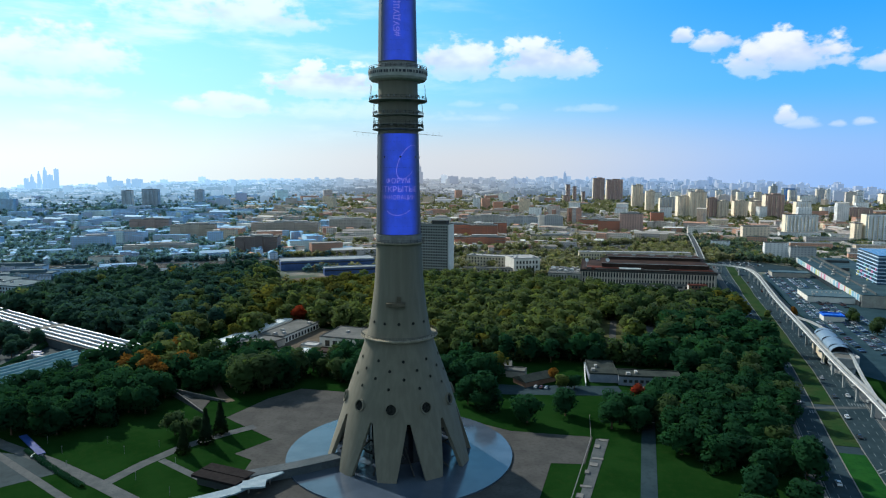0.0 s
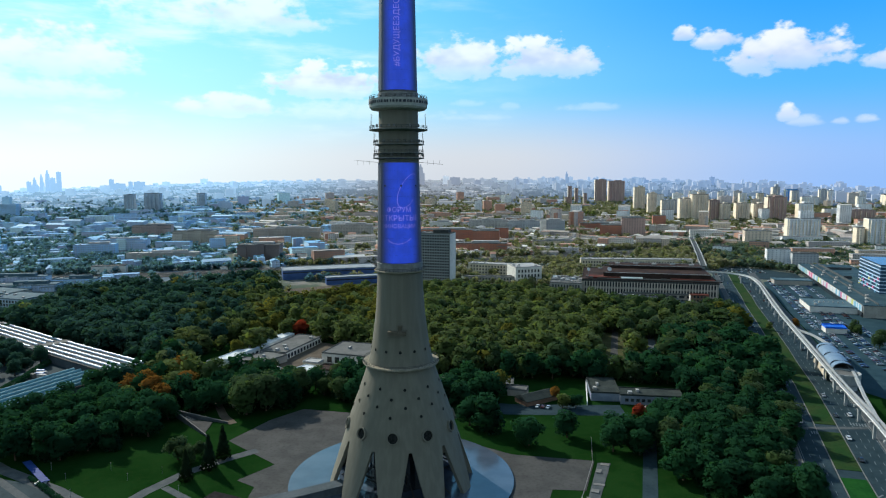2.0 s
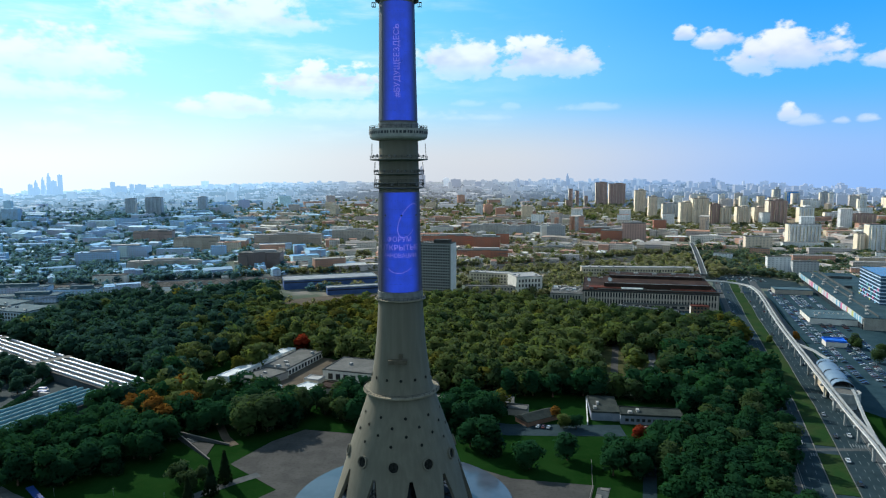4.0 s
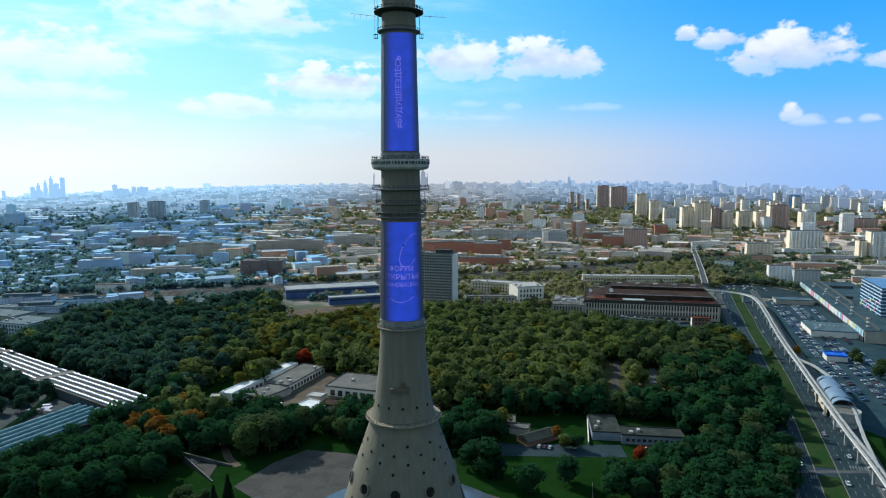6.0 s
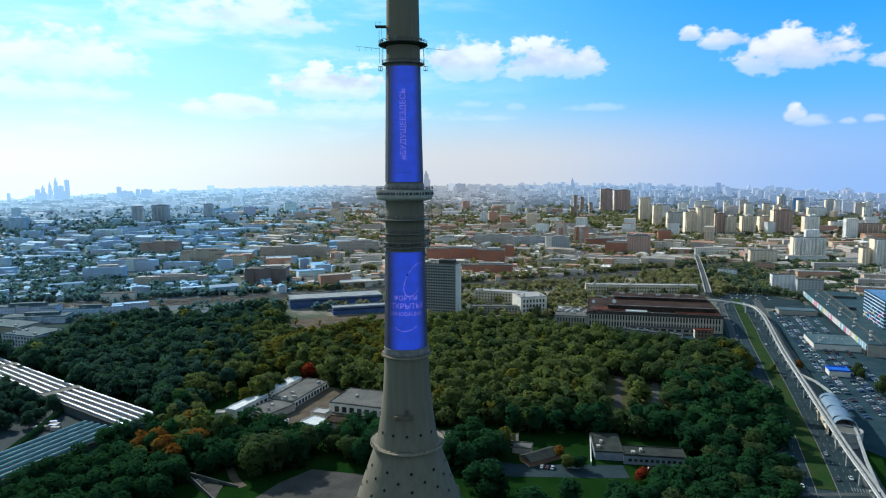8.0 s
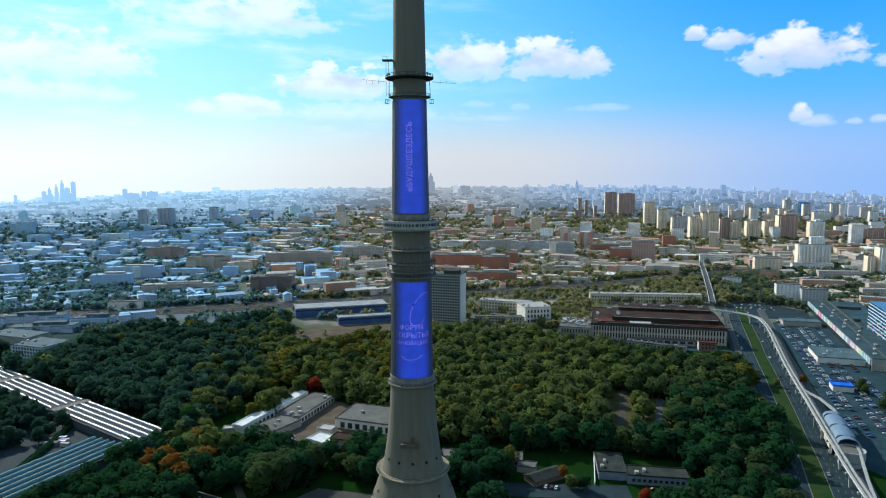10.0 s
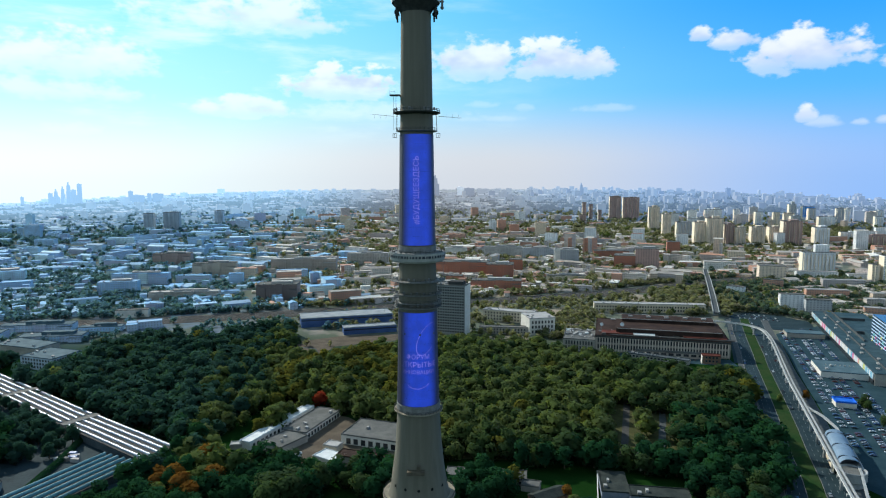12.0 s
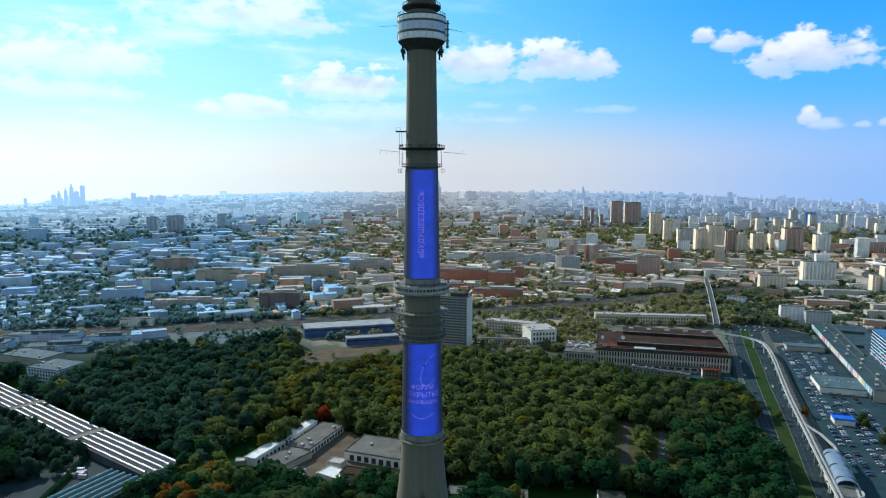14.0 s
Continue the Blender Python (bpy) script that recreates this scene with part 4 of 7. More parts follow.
def tree(x, y, size=1.0, kind="green", seed=0, wide=1.0):
    TREES.append((x, y, 4.5 * size * wide))
    ob = thing("tree", TREE_KINDS[kind][1], "tree", "park trees", at=pose(x, y, 0, 0, 0, (seed * 77) % 360) @ Matrix.Diagonal((size * wide, size * wide, size, 1)))
    part("trunk", trunk_meshes[seed % 3], None, ob)
    group = crown_meshes[kind]
    part("crown", group[seed % len(group)], None, ob)
    return ob


def spruce(x, y, size):
    ob = thing("spruce", "dark conical spruce on the lawn", "tree", "spruces on the lawn", at=pose(x, y, 0) @ Matrix.Diagonal((size, size, size, 1)))
    g = Geo()
    g.tube((0, 0, -0.2), (0, 0, 14.5), 0.3, 0.05, 6)
    part("trunk", g, bark, ob)
    part("crown", spruce_crown, None, ob)


for x, y, s in ((-109.1, 261.7, 0.86), (-103.2, 272.1, 1.0), (-100.8, 283.3, 0.98)):
    spruce(x, y, s)

undergrowth = rough_paint("undergrowth", (0.050, 0.058, 0.026), (0.075, 0.080, 0.036), 0.15, 0.95, 0.4)
WOOD = [(-240, 298), (-200, 281), (-170, 277), (-154, 289), (-145, 305), (-145, 328), (-122, 344), (-82, 354), (-40, 349), (0, 340), (14, 304), (62, 303), (86, 300), (100, 292), (96, 243),
        (140, 232), (160, 285), (185, 345), (208, 400), (240, 515), (258, 580), (228, 606), (190, 628), (150, 650), (112, 668), (60, 692), (8, 705), (-60, 695), (-130, 636), (-175, 650),
        (-192, 725), (-196, 770), (-236, 762), (-280, 722), (-343, 712), (-368, 700), (-385, 672), (-394, 640), (-470, 630), (-520, 600), (-500, 540), (-380, 410), (-300, 335)]
GAPS = [[(-150, 428), (-122, 502), (-88, 488), (-74, 474), (-36, 462), (-36, 392), (-98, 392)],
        [(-22, 380), (34, 380), (34, 406), (-22, 406)], [(76, 316), (106, 326), (138, 338), (138, 378), (104, 392), (28, 392), (28, 322)],
        [(-460, 600), (-190, 422), (-196, 385), (-212, 380), (-300, 425), (-440, 530)], [(-275, 300), (-226, 305), (-190, 392), (-240, 425), (-330, 470), (-300, 380)],
        [(30, 322), (76, 326), (76, 360), (30, 356)], [(86, 270), (98, 270), (98, 330), (86, 330)],
        [(98, 408), (118, 408), (144, 516), (124, 516)], [(125, 408), (145, 408), (166, 494), (146, 494)],
        [(-110, 350), (-60, 350), (-60, 362), (-110, 362)], [(178, 612), (225, 584), (290, 585), (262, 640), (178, 652)],
        [(2, 296), (104, 296), (104, 322), (76, 352), (2, 338)], [(-176, 440), (-152, 392), (-112, 392), (-150, 470), (-132, 510), (-146, 516)]]
flat("wood_floor", [(208, 408), (240, 515), (258, 580), (228, 606), (190, 628), (150, 650), (112, 668), (60, 692), (8, 705), (-60, 695), (-130, 636), (-130, 524), (-80, 497), (-30, 472), (-30, 412)], -0.2, 0.035, undergrowth, "leaf-strewn ground under the wood")
rng = random.Random(11)
spots = []
for j in range(63):
    for i in range(98):
        x = -520 + 10.4 * (i + 0.5 * (j % 2)) + rng.uniform(-3, 3)
        y = 230 + 10.0 * j + rng.uniform(-3, 3)
        if inside(x, y, WOOD) and not (-447.8 < x < -386.8 and 577.5 < y < 656.5) and math.hypot(x + 115, y - 506) > 9 and math.hypot(x + 112, y - 494) > 7 and not any(inside(x, y, q) for q in GAPS):
            spots.append((x, y))


def leaf_kind(x, y):
    q = noise.noise(Vector((x * 0.02, y * 0.02, 3.7)))
    warm = 0.03
    if -165 < x < -40 and 505 < y < 650:
        warm = 0.42 + 0.5 * q
    if -190 < x < -150 and 345 < y < 405:
        return "rust" if rng.random() < 0.18 else ("olive" if rng.random() < 0.5 else "dark")
    # crowns further left take the haze-tinted leaves
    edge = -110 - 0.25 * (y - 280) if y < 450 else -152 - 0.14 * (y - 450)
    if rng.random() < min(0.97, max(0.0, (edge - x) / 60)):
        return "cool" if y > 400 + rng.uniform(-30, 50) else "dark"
    if y > 415 + 0.25 * max(0, x - 90) + 40 * q and rng.random() < (0.85 if -215 < x < 150 else 0.08) + 0.3 * q:
        return "yellow" if rng.random() < warm else "olive"
    # nearer crowns get the tone that holds the cloud shade
    if rng.random() < min(0.9, max(0.0, (435 + 0.5 * max(0, x - 60) - y) / 80)):
        return "dark"
    return "yellow" if rng.random() < 0.4 * warm else "green"


near_trees = sorted(spots, key=lambda p: p[1] + 0.12 * abs(p[0]))[:172]
chosen = set(near_trees)
for k, (x, y) in enumerate(near_trees):
    tree(x, y, rng.uniform(0.8, 1.15), leaf_kind(x, y), k, rng.uniform(1.2, 1.5))
for x, y, s, kind in ((-164.6, 353.4, 1.1, "rust"), (-156, 346, 0.95, "rust"), (-164, 392, 1.15, "rust"), (-148, 366, 1.05, "rust"), (-172, 366, 1.1, "rust"), (-157, 371, 1.05, "olive"), (-107, 338, 1.3, "green"), (-98, 343.5, 1.35, "green"), (-90, 350.5, 1.25, "dark"), (-109, 351, 1.35, "green"), (-99, 358, 1.3, "green"), (-86, 362, 1.2, "green"),
                      (-115, 506, 0.98, "red"), (-148, 500, 1.0, "yellow"), (101, 331, 0.56, "red"), (-148, 452, 0.8, "yellow"), (-121, 282, 0.72, "green"), (-116, 277, 0.6, "green"), (-112, 286, 0.5, "green"), (31, 372, 0.95, "yellow"),
                      (112, 222, 0.95, "dark"), (124, 214, 0.9, "dark"), (104, 208, 0.7, "dark"), (64, 347, 0.62, "olive"), (71, 346, 0.55, "dark"), (62, 360, 0.5, "rust"), (20, 314, 1.2, "dark"), (12, 322, 1.05, "dark"), (39, 297, 1.02, "dark"), (58.7, 306, 0.9, "dark"),
                      (77, 290, 0.98, "dark"), (84, 299, 1.05, "dark"), (93, 296, 1.0, "dark"), (88, 286, 0.85, "dark"), (100, 303, 0.95, "dark"), (80, 307, 0.8, "dark"), (-10, 352, 0.8, "dark"), (4, 350, 0.75, "dark")):
    tree(x, y, s, kind, int(abs(x)) + 3, 1.4)


def hedge(line, wide, high, mat, label, seed):
    """A clipped hedge: leaf clumps over a rounded bank along a line."""
    r = np.random.RandomState(seed)
    out, norms = [], []
    for (x0, y0), (x1, y1) in zip(line, line[1:]):
        d = math.hypot(x1 - x0, y1 - y0)
        n = int(d * (wide + 2 * high) * 4)
        t, a = r.rand(n), np.pi * r.rand(n)
        side, up = np.cos(a) * wide / 2, 0.2 + np.sin(a) ** 0.5 * high * (0.9 + 0.2 * r.rand(n))
        nx, ny = -(y1 - y0) / d, (x1 - x0) / d
        c = np.stack([x0 + (x1 - x0) * t + nx * side, y0 + (y1 - y0) * t + ny * side, up], 1)
        nrm = np.stack([nx * np.cos(a), ny * np.cos(a), 0.3 + np.sin(a)], 1) + r.normal(size=(n, 3)) * 0.25
        nrm /= np.linalg.norm(nrm, axis=1)[:, None]
        u = np.cross(nrm, r.normal(size=(n, 3)))
        u /= np.linalg.norm(u, axis=1)[:, None]
        v = np.cross(nrm, u)
        q = (0.35 + 0.35 * r.rand(n))[:, None]
        out.append(np.stack([c - u * q - v * q * 0.5, c + u * q - v * q * 0.4, c + v * q], 1))
        norms.append(nrm)
    return tagged(new("hedge", quad_mesh("hedge", np.concatenate(out), [mat], None, np.concatenate(norms))), label, "hedge")


hedge([(-262, 364), (-266, 402), (-272, 436)], 5.0, 2.8, leaf_dark, "clipped green hedge beside the low vaulted hall", 61)
hedge([(-176, 264), (-160, 251), (-135, 232)], 2.2, 1.3, leaf_dark, "low clipped hedge along the slab path", 62)
# dark trees in the depot yard beside the vaulted halls
DEPOT_TREES = ([(-410, 526), (-346, 488), (-288, 440), (-284, 430), (-280, 400), (-300, 392), (-330, 400), (-420, 480)],
               [(-318, 384), (-276, 398), (-276, 436), (-300, 447), (-350, 475), (-345, 420)])
for k in range(700):
    x, y = rng.uniform(-410, -268), rng.uniform(362, 530)
    if any(inside(x, y, q) for q in DEPOT_TREES) and all(math.hypot(x - a, y - b) > 6.5 for a, b, c in TREES[-110:]):
        tree(x, y, rng.uniform(0.6, 0.9), "cool", k, 1.25)


def wood(name, places, quads, size, label, kinds, squat=1.0, seed=5, green=None, cool=None, dark=None):
    """Trees beyond counting, joined into one sheet of crowns with stub trunks."""
    r = np.random.RandomState(seed)
    base = [crown_points(40 + k, quads, size) for k in range(6)]
    tq = []
    for s0, s1 in (((-0.3, -0.3), (0.3, -0.3)), ((0.3, -0.3), (0.3, 0.3)), ((0.3, 0.3), (-0.3, 0.3)), ((-0.3, 0.3), (-0.3, -0.3))):
        tq.append([(s0[0], s0[1], 0), (s1[0], s1[1], 0), (0.0, 0.0, 10)])
    tq = np.array(tq)
    mats = [green or leaf_green, leaf_yellow, leaf_rust, leaf_red, leaf_olive, cool or leaf_hazed, dark or leaf_dark, bark]
    order = ["green", "yellow", "rust", "red", "olive", "cool", "dark"]
    norm0 = [puff(b) for b in base]
    out, slots, norms = [], [], []
    for k, (x, y, z, s) in enumerate(places):
        a = r.rand() * 6.283
        m = np.array([[math.cos(a), -math.sin(a), 0], [math.sin(a), math.cos(a), 0], [0, 0, 1]])
        w = s * (1.2 + 0.4 * r.rand())
        sc = np.array([w, w, s * squat])
        crown = (base[k % 6] @ m.T) * sc + np.array([x, y, z])
        out.append(crown)
        slots.extend([order.index(kinds[k])] * len(crown))
        norms.append(norm0[k % 6] @ m.T)
        norms.append(np.array([(0, -1, 0), (1, 0, 0), (0, 1, 0), (-1, 0, 0)], dtype=float))
        out.append(tq * sc + np.array([x, y, z]))
        slots.extend([7] * 4)
    me = quad_mesh(name, np.concatenate(out), mats, slots, np.concatenate(norms))
    per = len(base[0]) + 4
    me.attributes.new("tone", "FLOAT", "FACE").data.foreach_set("value", np.repeat(r.rand(len(places)), per).astype(np.float32))
    return tagged(new(name, me), label, "trees", "", "stuff")


far_spots = [p for p in spots if p not in chosen]
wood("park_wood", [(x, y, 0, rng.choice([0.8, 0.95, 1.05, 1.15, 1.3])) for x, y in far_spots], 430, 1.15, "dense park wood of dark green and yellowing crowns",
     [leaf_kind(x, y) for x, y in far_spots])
# ---- buildings round the park ----
RECTS = []      # centre, size and turn of every building, to keep trees out of them
BUILT = []      # centre and reach of everything built, to keep the town's houses clear


def win_mesh(w, h):
    g = Geo()
    g.box(0, 0.0, -h / 2 - 0.12, w + 0.24, 0.16, 0.12, slot=0)
    g.box(0, 0.0, h / 2, w + 0.24, 0.16, 0.12, slot=0)
    for s in (-1, 1):
        g.box(s * (w / 2 + 0.06), 0, -h / 2, 0.12, 0.16, h, slot=0)
    g.face([(-w / 2, -0.02, -h / 2), (w / 2, -0.02, -h / 2), (w / 2, -0.02, h / 2), (-w / 2, -0.02, h / 2)], 1)
    return g.mesh("window", [kerb_mat, dark_glass])


WINS = {}


def windows(parent, w, d, face, floors, bays, ww, wh, z0, fh, inset=2.0):
    """Rows of windows on one face: 'front' looks to -y, 'left' to -x, 'right' to +x."""
    key = (ww, wh)
    if key not in WINS:
        WINS[key] = win_mesh(ww, wh)
    span = (w if face == "front" else d) - 2 * inset
    for j in range(floors):
        for i in range(bays):
            u = -span / 2 + span * (i + 0.5) / bays
            z = z0 + fh * (j + 0.5)
            m = {"front": pose(u, -d / 2 - 0.03, z), "right": pose(w / 2 + 0.03, u, z, 0, 0, 90), "left": pose(-w / 2 - 0.03, u, z, 0, 0, -90)}[face]
            part("window", WINS[key], None, parent, at=m)


def block(name, label, x, y, w, d, h, rot=0.0, wall=None, roof=None, category="building", group="", lip=0.5, boxes=0, seed=1, pitched=0.0, wings=()):
    """A building with its front base centre at x, y: walls, roof, and small boxes on the roof."""
    c = Vector((x, y)) + Vector((-math.sin(radians(rot)), math.cos(radians(rot)))) * d / 2
    BUILT.append((c.x, c.y, max(w, d) * 0.5 + 6))
    RECTS.append((c.x, c.y, w, d + 2 * max([q[2] for q in wings] or [0]), radians(rot)))
    ob = thing(name, label, category, group, at=pose(c.x, c.y, land(c.x, c.y), 0, 0, rot))
    g = Geo()
    g.box(0, 0, -1.0, w, d, h + 1.0)
    part("wall", g, wall or wall_grey, ob)
    g = Geo()
    if pitched:
        a, b = w / 2 + lip, d / 2 + lip
        for s in (-1, 1):
            g.face([(-a * 1, s * b, h), (a, s * b, h), (a, 0, h + pitched), (-a, 0, h + pitched)][::s])
        for s in (-1, 1):
            g.face([(s * a, -b, h), (s * a, b, h), (s * a, 0, h + pitched)])
        g.box(0, 0, h - 0.25, 2 * a, 2 * b, 0.25)
    else:
        g.box(0, 0, h, w + 2 * lip * 0.4, d + 2 * lip * 0.4, 0.35)
        for s in (-1, 1):
            g.box(0, s * (d / 2 - 0.15), h + 0.35, w, 0.3, lip)
            g.box(s * (w / 2 - 0.15), 0, h + 0.35, 0.3, d - 0.6, lip)
    part("roof", g, roof or roof_grey, ob)
    for sx, ww, wd, wh in wings:
        g = Geo()
        g.box(sx * (w / 2 - ww / 2), -wd / 2 - d / 2, -1.0, ww, wd, wh + 1.0)
        wing = part("wing", g, wall or wall_grey, ob)
        g = Geo()
        g.box(sx * (w / 2 - ww / 2), -wd / 2 - d / 2, wh, ww + 0.5, wd + 0.5, 0.4)
        part("roof", g, roof or roof_grey, wing)
    r = random.Random(seed)
    for k in range(boxes):
        g = Geo()
        bw, bd, bh = r.uniform(1.2, min(3.5, w * 0.18)), r.uniform(1.2, min(3.0, d * 0.3)), r.uniform(0.7, 1.6)
        g.box(r.uniform(-0.42, 0.42) * w, r.uniform(-0.3, 0.3) * d, h + 0.35, bw, bd, bh)
        part("roof_vent", g, roof_light, ob)
    return ob


# vaulted halls, long ranges of bright metal barrel roofs
def vaulted_range(x0, y0, x1, y1, width, vaults, z, label, mat):
    a = math.atan2(y1 - y0, x1 - x0)
    length = math.hypot(x1 - x0, y1 - y0)
    ob = thing("vaulted_hall", label, "hall", "vaulted halls", at=pose((x0 + x1) / 2, (y0 + y1) / 2, 0, 0, 0, math.degrees(a)))
    g = Geo()
    g.box(0, 0, 0, length - 0.6, width - 0.6, z - 0.6)
    # walls take a dark slate colour for the shade they stand in
    part("wall", g, roof_slate, ob)
    g = Geo()
    g.box(0, 0, z - 0.6, length, width, 0.5)
    part("gutter_deck", g, dark_steel, ob)
    pitch = width / vaults
    for k in range(vaults):
        g = Geo()
        yc = -width / 2 + pitch * (k + 0.5)
        n = 10
        arc = [(yc - pitch * 0.20 * math.cos(math.pi * i / n), z - 0.1 + pitch * 0.24 * math.sin(math.pi * i / n)) for i in range(n + 1)]
        for (ya, za), (yb, zb) in zip(arc, arc[1:]):
            g.face([(-length / 2, ya, za), (length / 2, ya, za), (length / 2, yb, zb), (-length / 2, yb, zb)])
        for s in (-1, 1):
            g.face([(s * length / 2, yy, zz) for yy, zz in arc])
        part("barrel_roof", g, mat, ob)
    return ob


vaulted_range(-202, 405, -283, 459, 27, 5, 6.0, "long hall with bright ribbed metal barrel roofs", vault_metal)
vaulted_range(-291, 464, -371, 520, 27, 5, 6.0, "long hall with bright ribbed metal barrel roofs", vault_metal)
vaulted_range(-379, 525, -470, 588, 27, 5, 6.0, "long hall with bright ribbed metal barrel roofs", vault_metal)
for x, y in ((-287.0, 461.5), (-375.0, 522.5)):
    g = Geo()
    g.box(0, 0, 0, 6.5, 26, 6.3)
    link = part("link_corridor", g, wall_grey, at=pose(x, y, 0, 0, 0, 146.0))
    tagged(link, "flat grey link corridor between the vaulted halls", "corridor", "hall links")
    g = Geo()
    g.box(0, 0, 6.3, 7.0, 27, 0.35)
    part("roof", g, kerb_mat, link)
blue_vault = rough_paint("blue_vault", (0.10, 0.25, 0.31), (0.14, 0.31, 0.37), 0.2, 0.65, 0.25)
vaulted_range(-223, 398, -256, 322, 36, 6, 5.0, "low hall with dull blue-grey barrel roofs", blue_vault)
block("depot_shed", "small grey flat shed in the depot yard", -282, 345, 22, 18, 4, 25, wall_grey, roof_grey, "shed")
for k in range(7):
    g = Geo()
    g.box(0, 0, 0, 6, 2.4, 2.5)
    tagged(part("container", g, (roof_light, roof_grey, roof_blue)[k % 3], at=pose(-268 + 4 * (k % 4), 402 + 6 * (k // 4) + 2 * (k % 3), 0.05, 0, 0, -35 + 8 * k)),
           "steel container standing in the dirt yard", "container", "yard containers")

office = block("depot_office", "pale blue-white depot office with rows of windows", -416.8, 607.5, 42, 34, 12, -18, rough_paint("wall_blue_white", (0.46, 0.58, 0.70), (0.54, 0.66, 0.78), 0.15, 0.85, 0.2), roof_blue_grey, "office", boxes=4)
windows(office, 42, 34, "front", 3, 10, 1.8, 2.0, 1.0, 3.5)
windows(office, 42, 34, "right", 3, 10, 1.8, 2.0, 1.0, 3.5)
block("depot_office_wing", "low grey-roofed wing of the depot office", -478, 664, 62, 30, 8, -18, wall_grey, roof_blue_grey, "office", boxes=4)
# sheds and garages in the dusty yard
shed = block("garage_row", "long white-roofed garage row with dark doors", -131.5, 459, 78, 9, 5.2, 68.5, wall_white, roof_white, "garage")
windows(shed, 78, 9, "front", 1, 16, 2.4, 2.6, 0.2, 3.6)
shop = block("workshop", "long grey-roofed workshop with dark doors", -103, 465, 50, 20, 4.8, 71, wall_white, roof_grey, "workshop", boxes=4)
windows(shop, 50, 20, "front", 1, 11, 2.4, 2.8, 0.2, 3.6)
block("workshop_annex", "low grey-roofed annex with skylights", -116, 427, 26, 20, 4.4, 58, wall_grey, roof_grey, "workshop", boxes=2, seed=3)
hall = block("garage_hall", "white garage hall with tall dark doors", -63.0, 428.5, 46, 32, 6.5, -18, wall_white, roof_grey, "garage", boxes=1)
windows(hall, 46, 32, "front", 1, 7, 3.2, 3.8, 0.3, 4.6, 3)
block("low_store", "low brown-roofed store with a row of openings", -62, 400, 44, 11, 4.0, -16, wall_grey, roof_dark, "store")
block("blue_canopy_hut", "small pale hut with bright zinc roof", -91, 402, 18, 13, 3.5, -32, wall_white, roof_white, "hut")
block("pale_canopy", "small pale canopy shed", -90, 421, 11, 9, 4.0, -20, wall_beige, roof_light, "shed")
block("edge_hut", "tiny pale hut with boats beside it", -156, 424, 8, 6, 3.0, 10, wall_grey, roof_light, "hut")
block("white_hut", "tiny white hut at the yard's edge", -114, 408, 8, 7, 3.0, -30, wall_white, roof_white, "hut")
long_store = block("long_store", "long low grey store behind the trees", 15, 376, 50, 12, 4.0, -6, wall_grey, roof_grey, "store")
windows(long_store, 50, 12, "front", 1, 12, 1.6, 1.2, 1.0, 2.2)
# low houses to the other side
roof_slate_green = rough_paint("roof_slate_green_felt", (0.030, 0.040, 0.040), (0.048, 0.060, 0.058), 0.15, 0.9, 0.4)
# a blue-white wall, darkened in its colour for the shadow on it
office_shaded = rough_paint("office_shaded_wall", (0.20, 0.25, 0.33), (0.26, 0.31, 0.39), 0.2, 0.85, 0.3)
house = block("park_office", "low office, wall shaded blue-grey, with flat slate-green roof", 114, 350.5, 34, 13, 5, -8, office_shaded, roof_slate_green, "office", boxes=2)
windows(house, 34, 13, "front", 1, 10, 1.7, 1.6, 1.2, 2.6)
block("park_office_wing", "low grey wing of the park office", 90, 357.5, 16, 27, 4.6, -7, office_shaded, roof_slate_green, "office", boxes=2)
block("gable_store", "small brown store with pitched roof", 54, 354, 22, 11, 3, 32, wall_brown, roof_slate_green, "store", pitched=2.4)
block("garden_hut", "small pale garden hut", 41, 366, 11, 8, 3.5, -15, wall_grey, roof_grey, "hut")
block("wood_hut", "small white hut among trees", 196, 560, 6, 5, 6, -10, wall_white, roof_light, "hut")
g = Geo()
g.box(0, 0, 0, 0.5, 42, 2.0)
tagged(part("fence_wall", g, white_paint, at=pose(82.5, 372, 0, 0, 0, -11)), "white boundary wall by the office", "wall")

# entrance pavilion and the covered ways to the tower
pav = thing("pavilion", "dark-roofed low entrance pavilion on the lawn", "pavilion", at=pose(-83.5, 235.0, 0, 0, 0, -23))
g = Geo()
g.box(0, 0, 0.0, 18, 8, 3.4)
part("wall", g, dark_glass, pav)
g = Geo()
g.box(0, 0, 3.4, 21, 11, 0.9)
g.box(0, 0, 4.3, 20, 0.5, 0.25)
part("roof", g, rough_paint("black_felt", (0.014, 0.013, 0.015), (0.022, 0.02, 0.022), 0.4, 0.9, 0.3), pav)
ramp = thing("covered_way", "long dark grey covered way to the tower foot", "walkway", at=pose(0, 0, 0))
g = Geo()
g.prism(ribbon([(-73, 236), (-58, 243), (-42, 252)], 2.4), 0.2, 3.6)
part("wall", g, roof_slate, ramp)
g = Geo()
g.prism(ribbon([(-74, 235.5), (-58, 243), (-41.5, 252.3)], 2.9), 3.6, 4.1)
part("roof", g, roof_slate, ramp)
canopy_paint = rough_paint("canopy_sheet", (0.20, 0.29, 0.36), (0.27, 0.36, 0.43), 0.3, 0.7, 0.3)
can = thing("white_canopy", "angular white canopy sloping towards the plaza", "canopy", at=pose(0, 0, 0))
g = Geo()
g.prism(ribbon([(-92, 212), (-76, 222), (-63, 238.5)], 2.6), 3.4, 3.9)
part("roof", g, canopy_paint, can)
g = Geo()
g.box(-69.5, 226.5, 3.9, 8.5, 6.0, 0.6, radians(10))
part("hatch", g, canopy_paint, can)
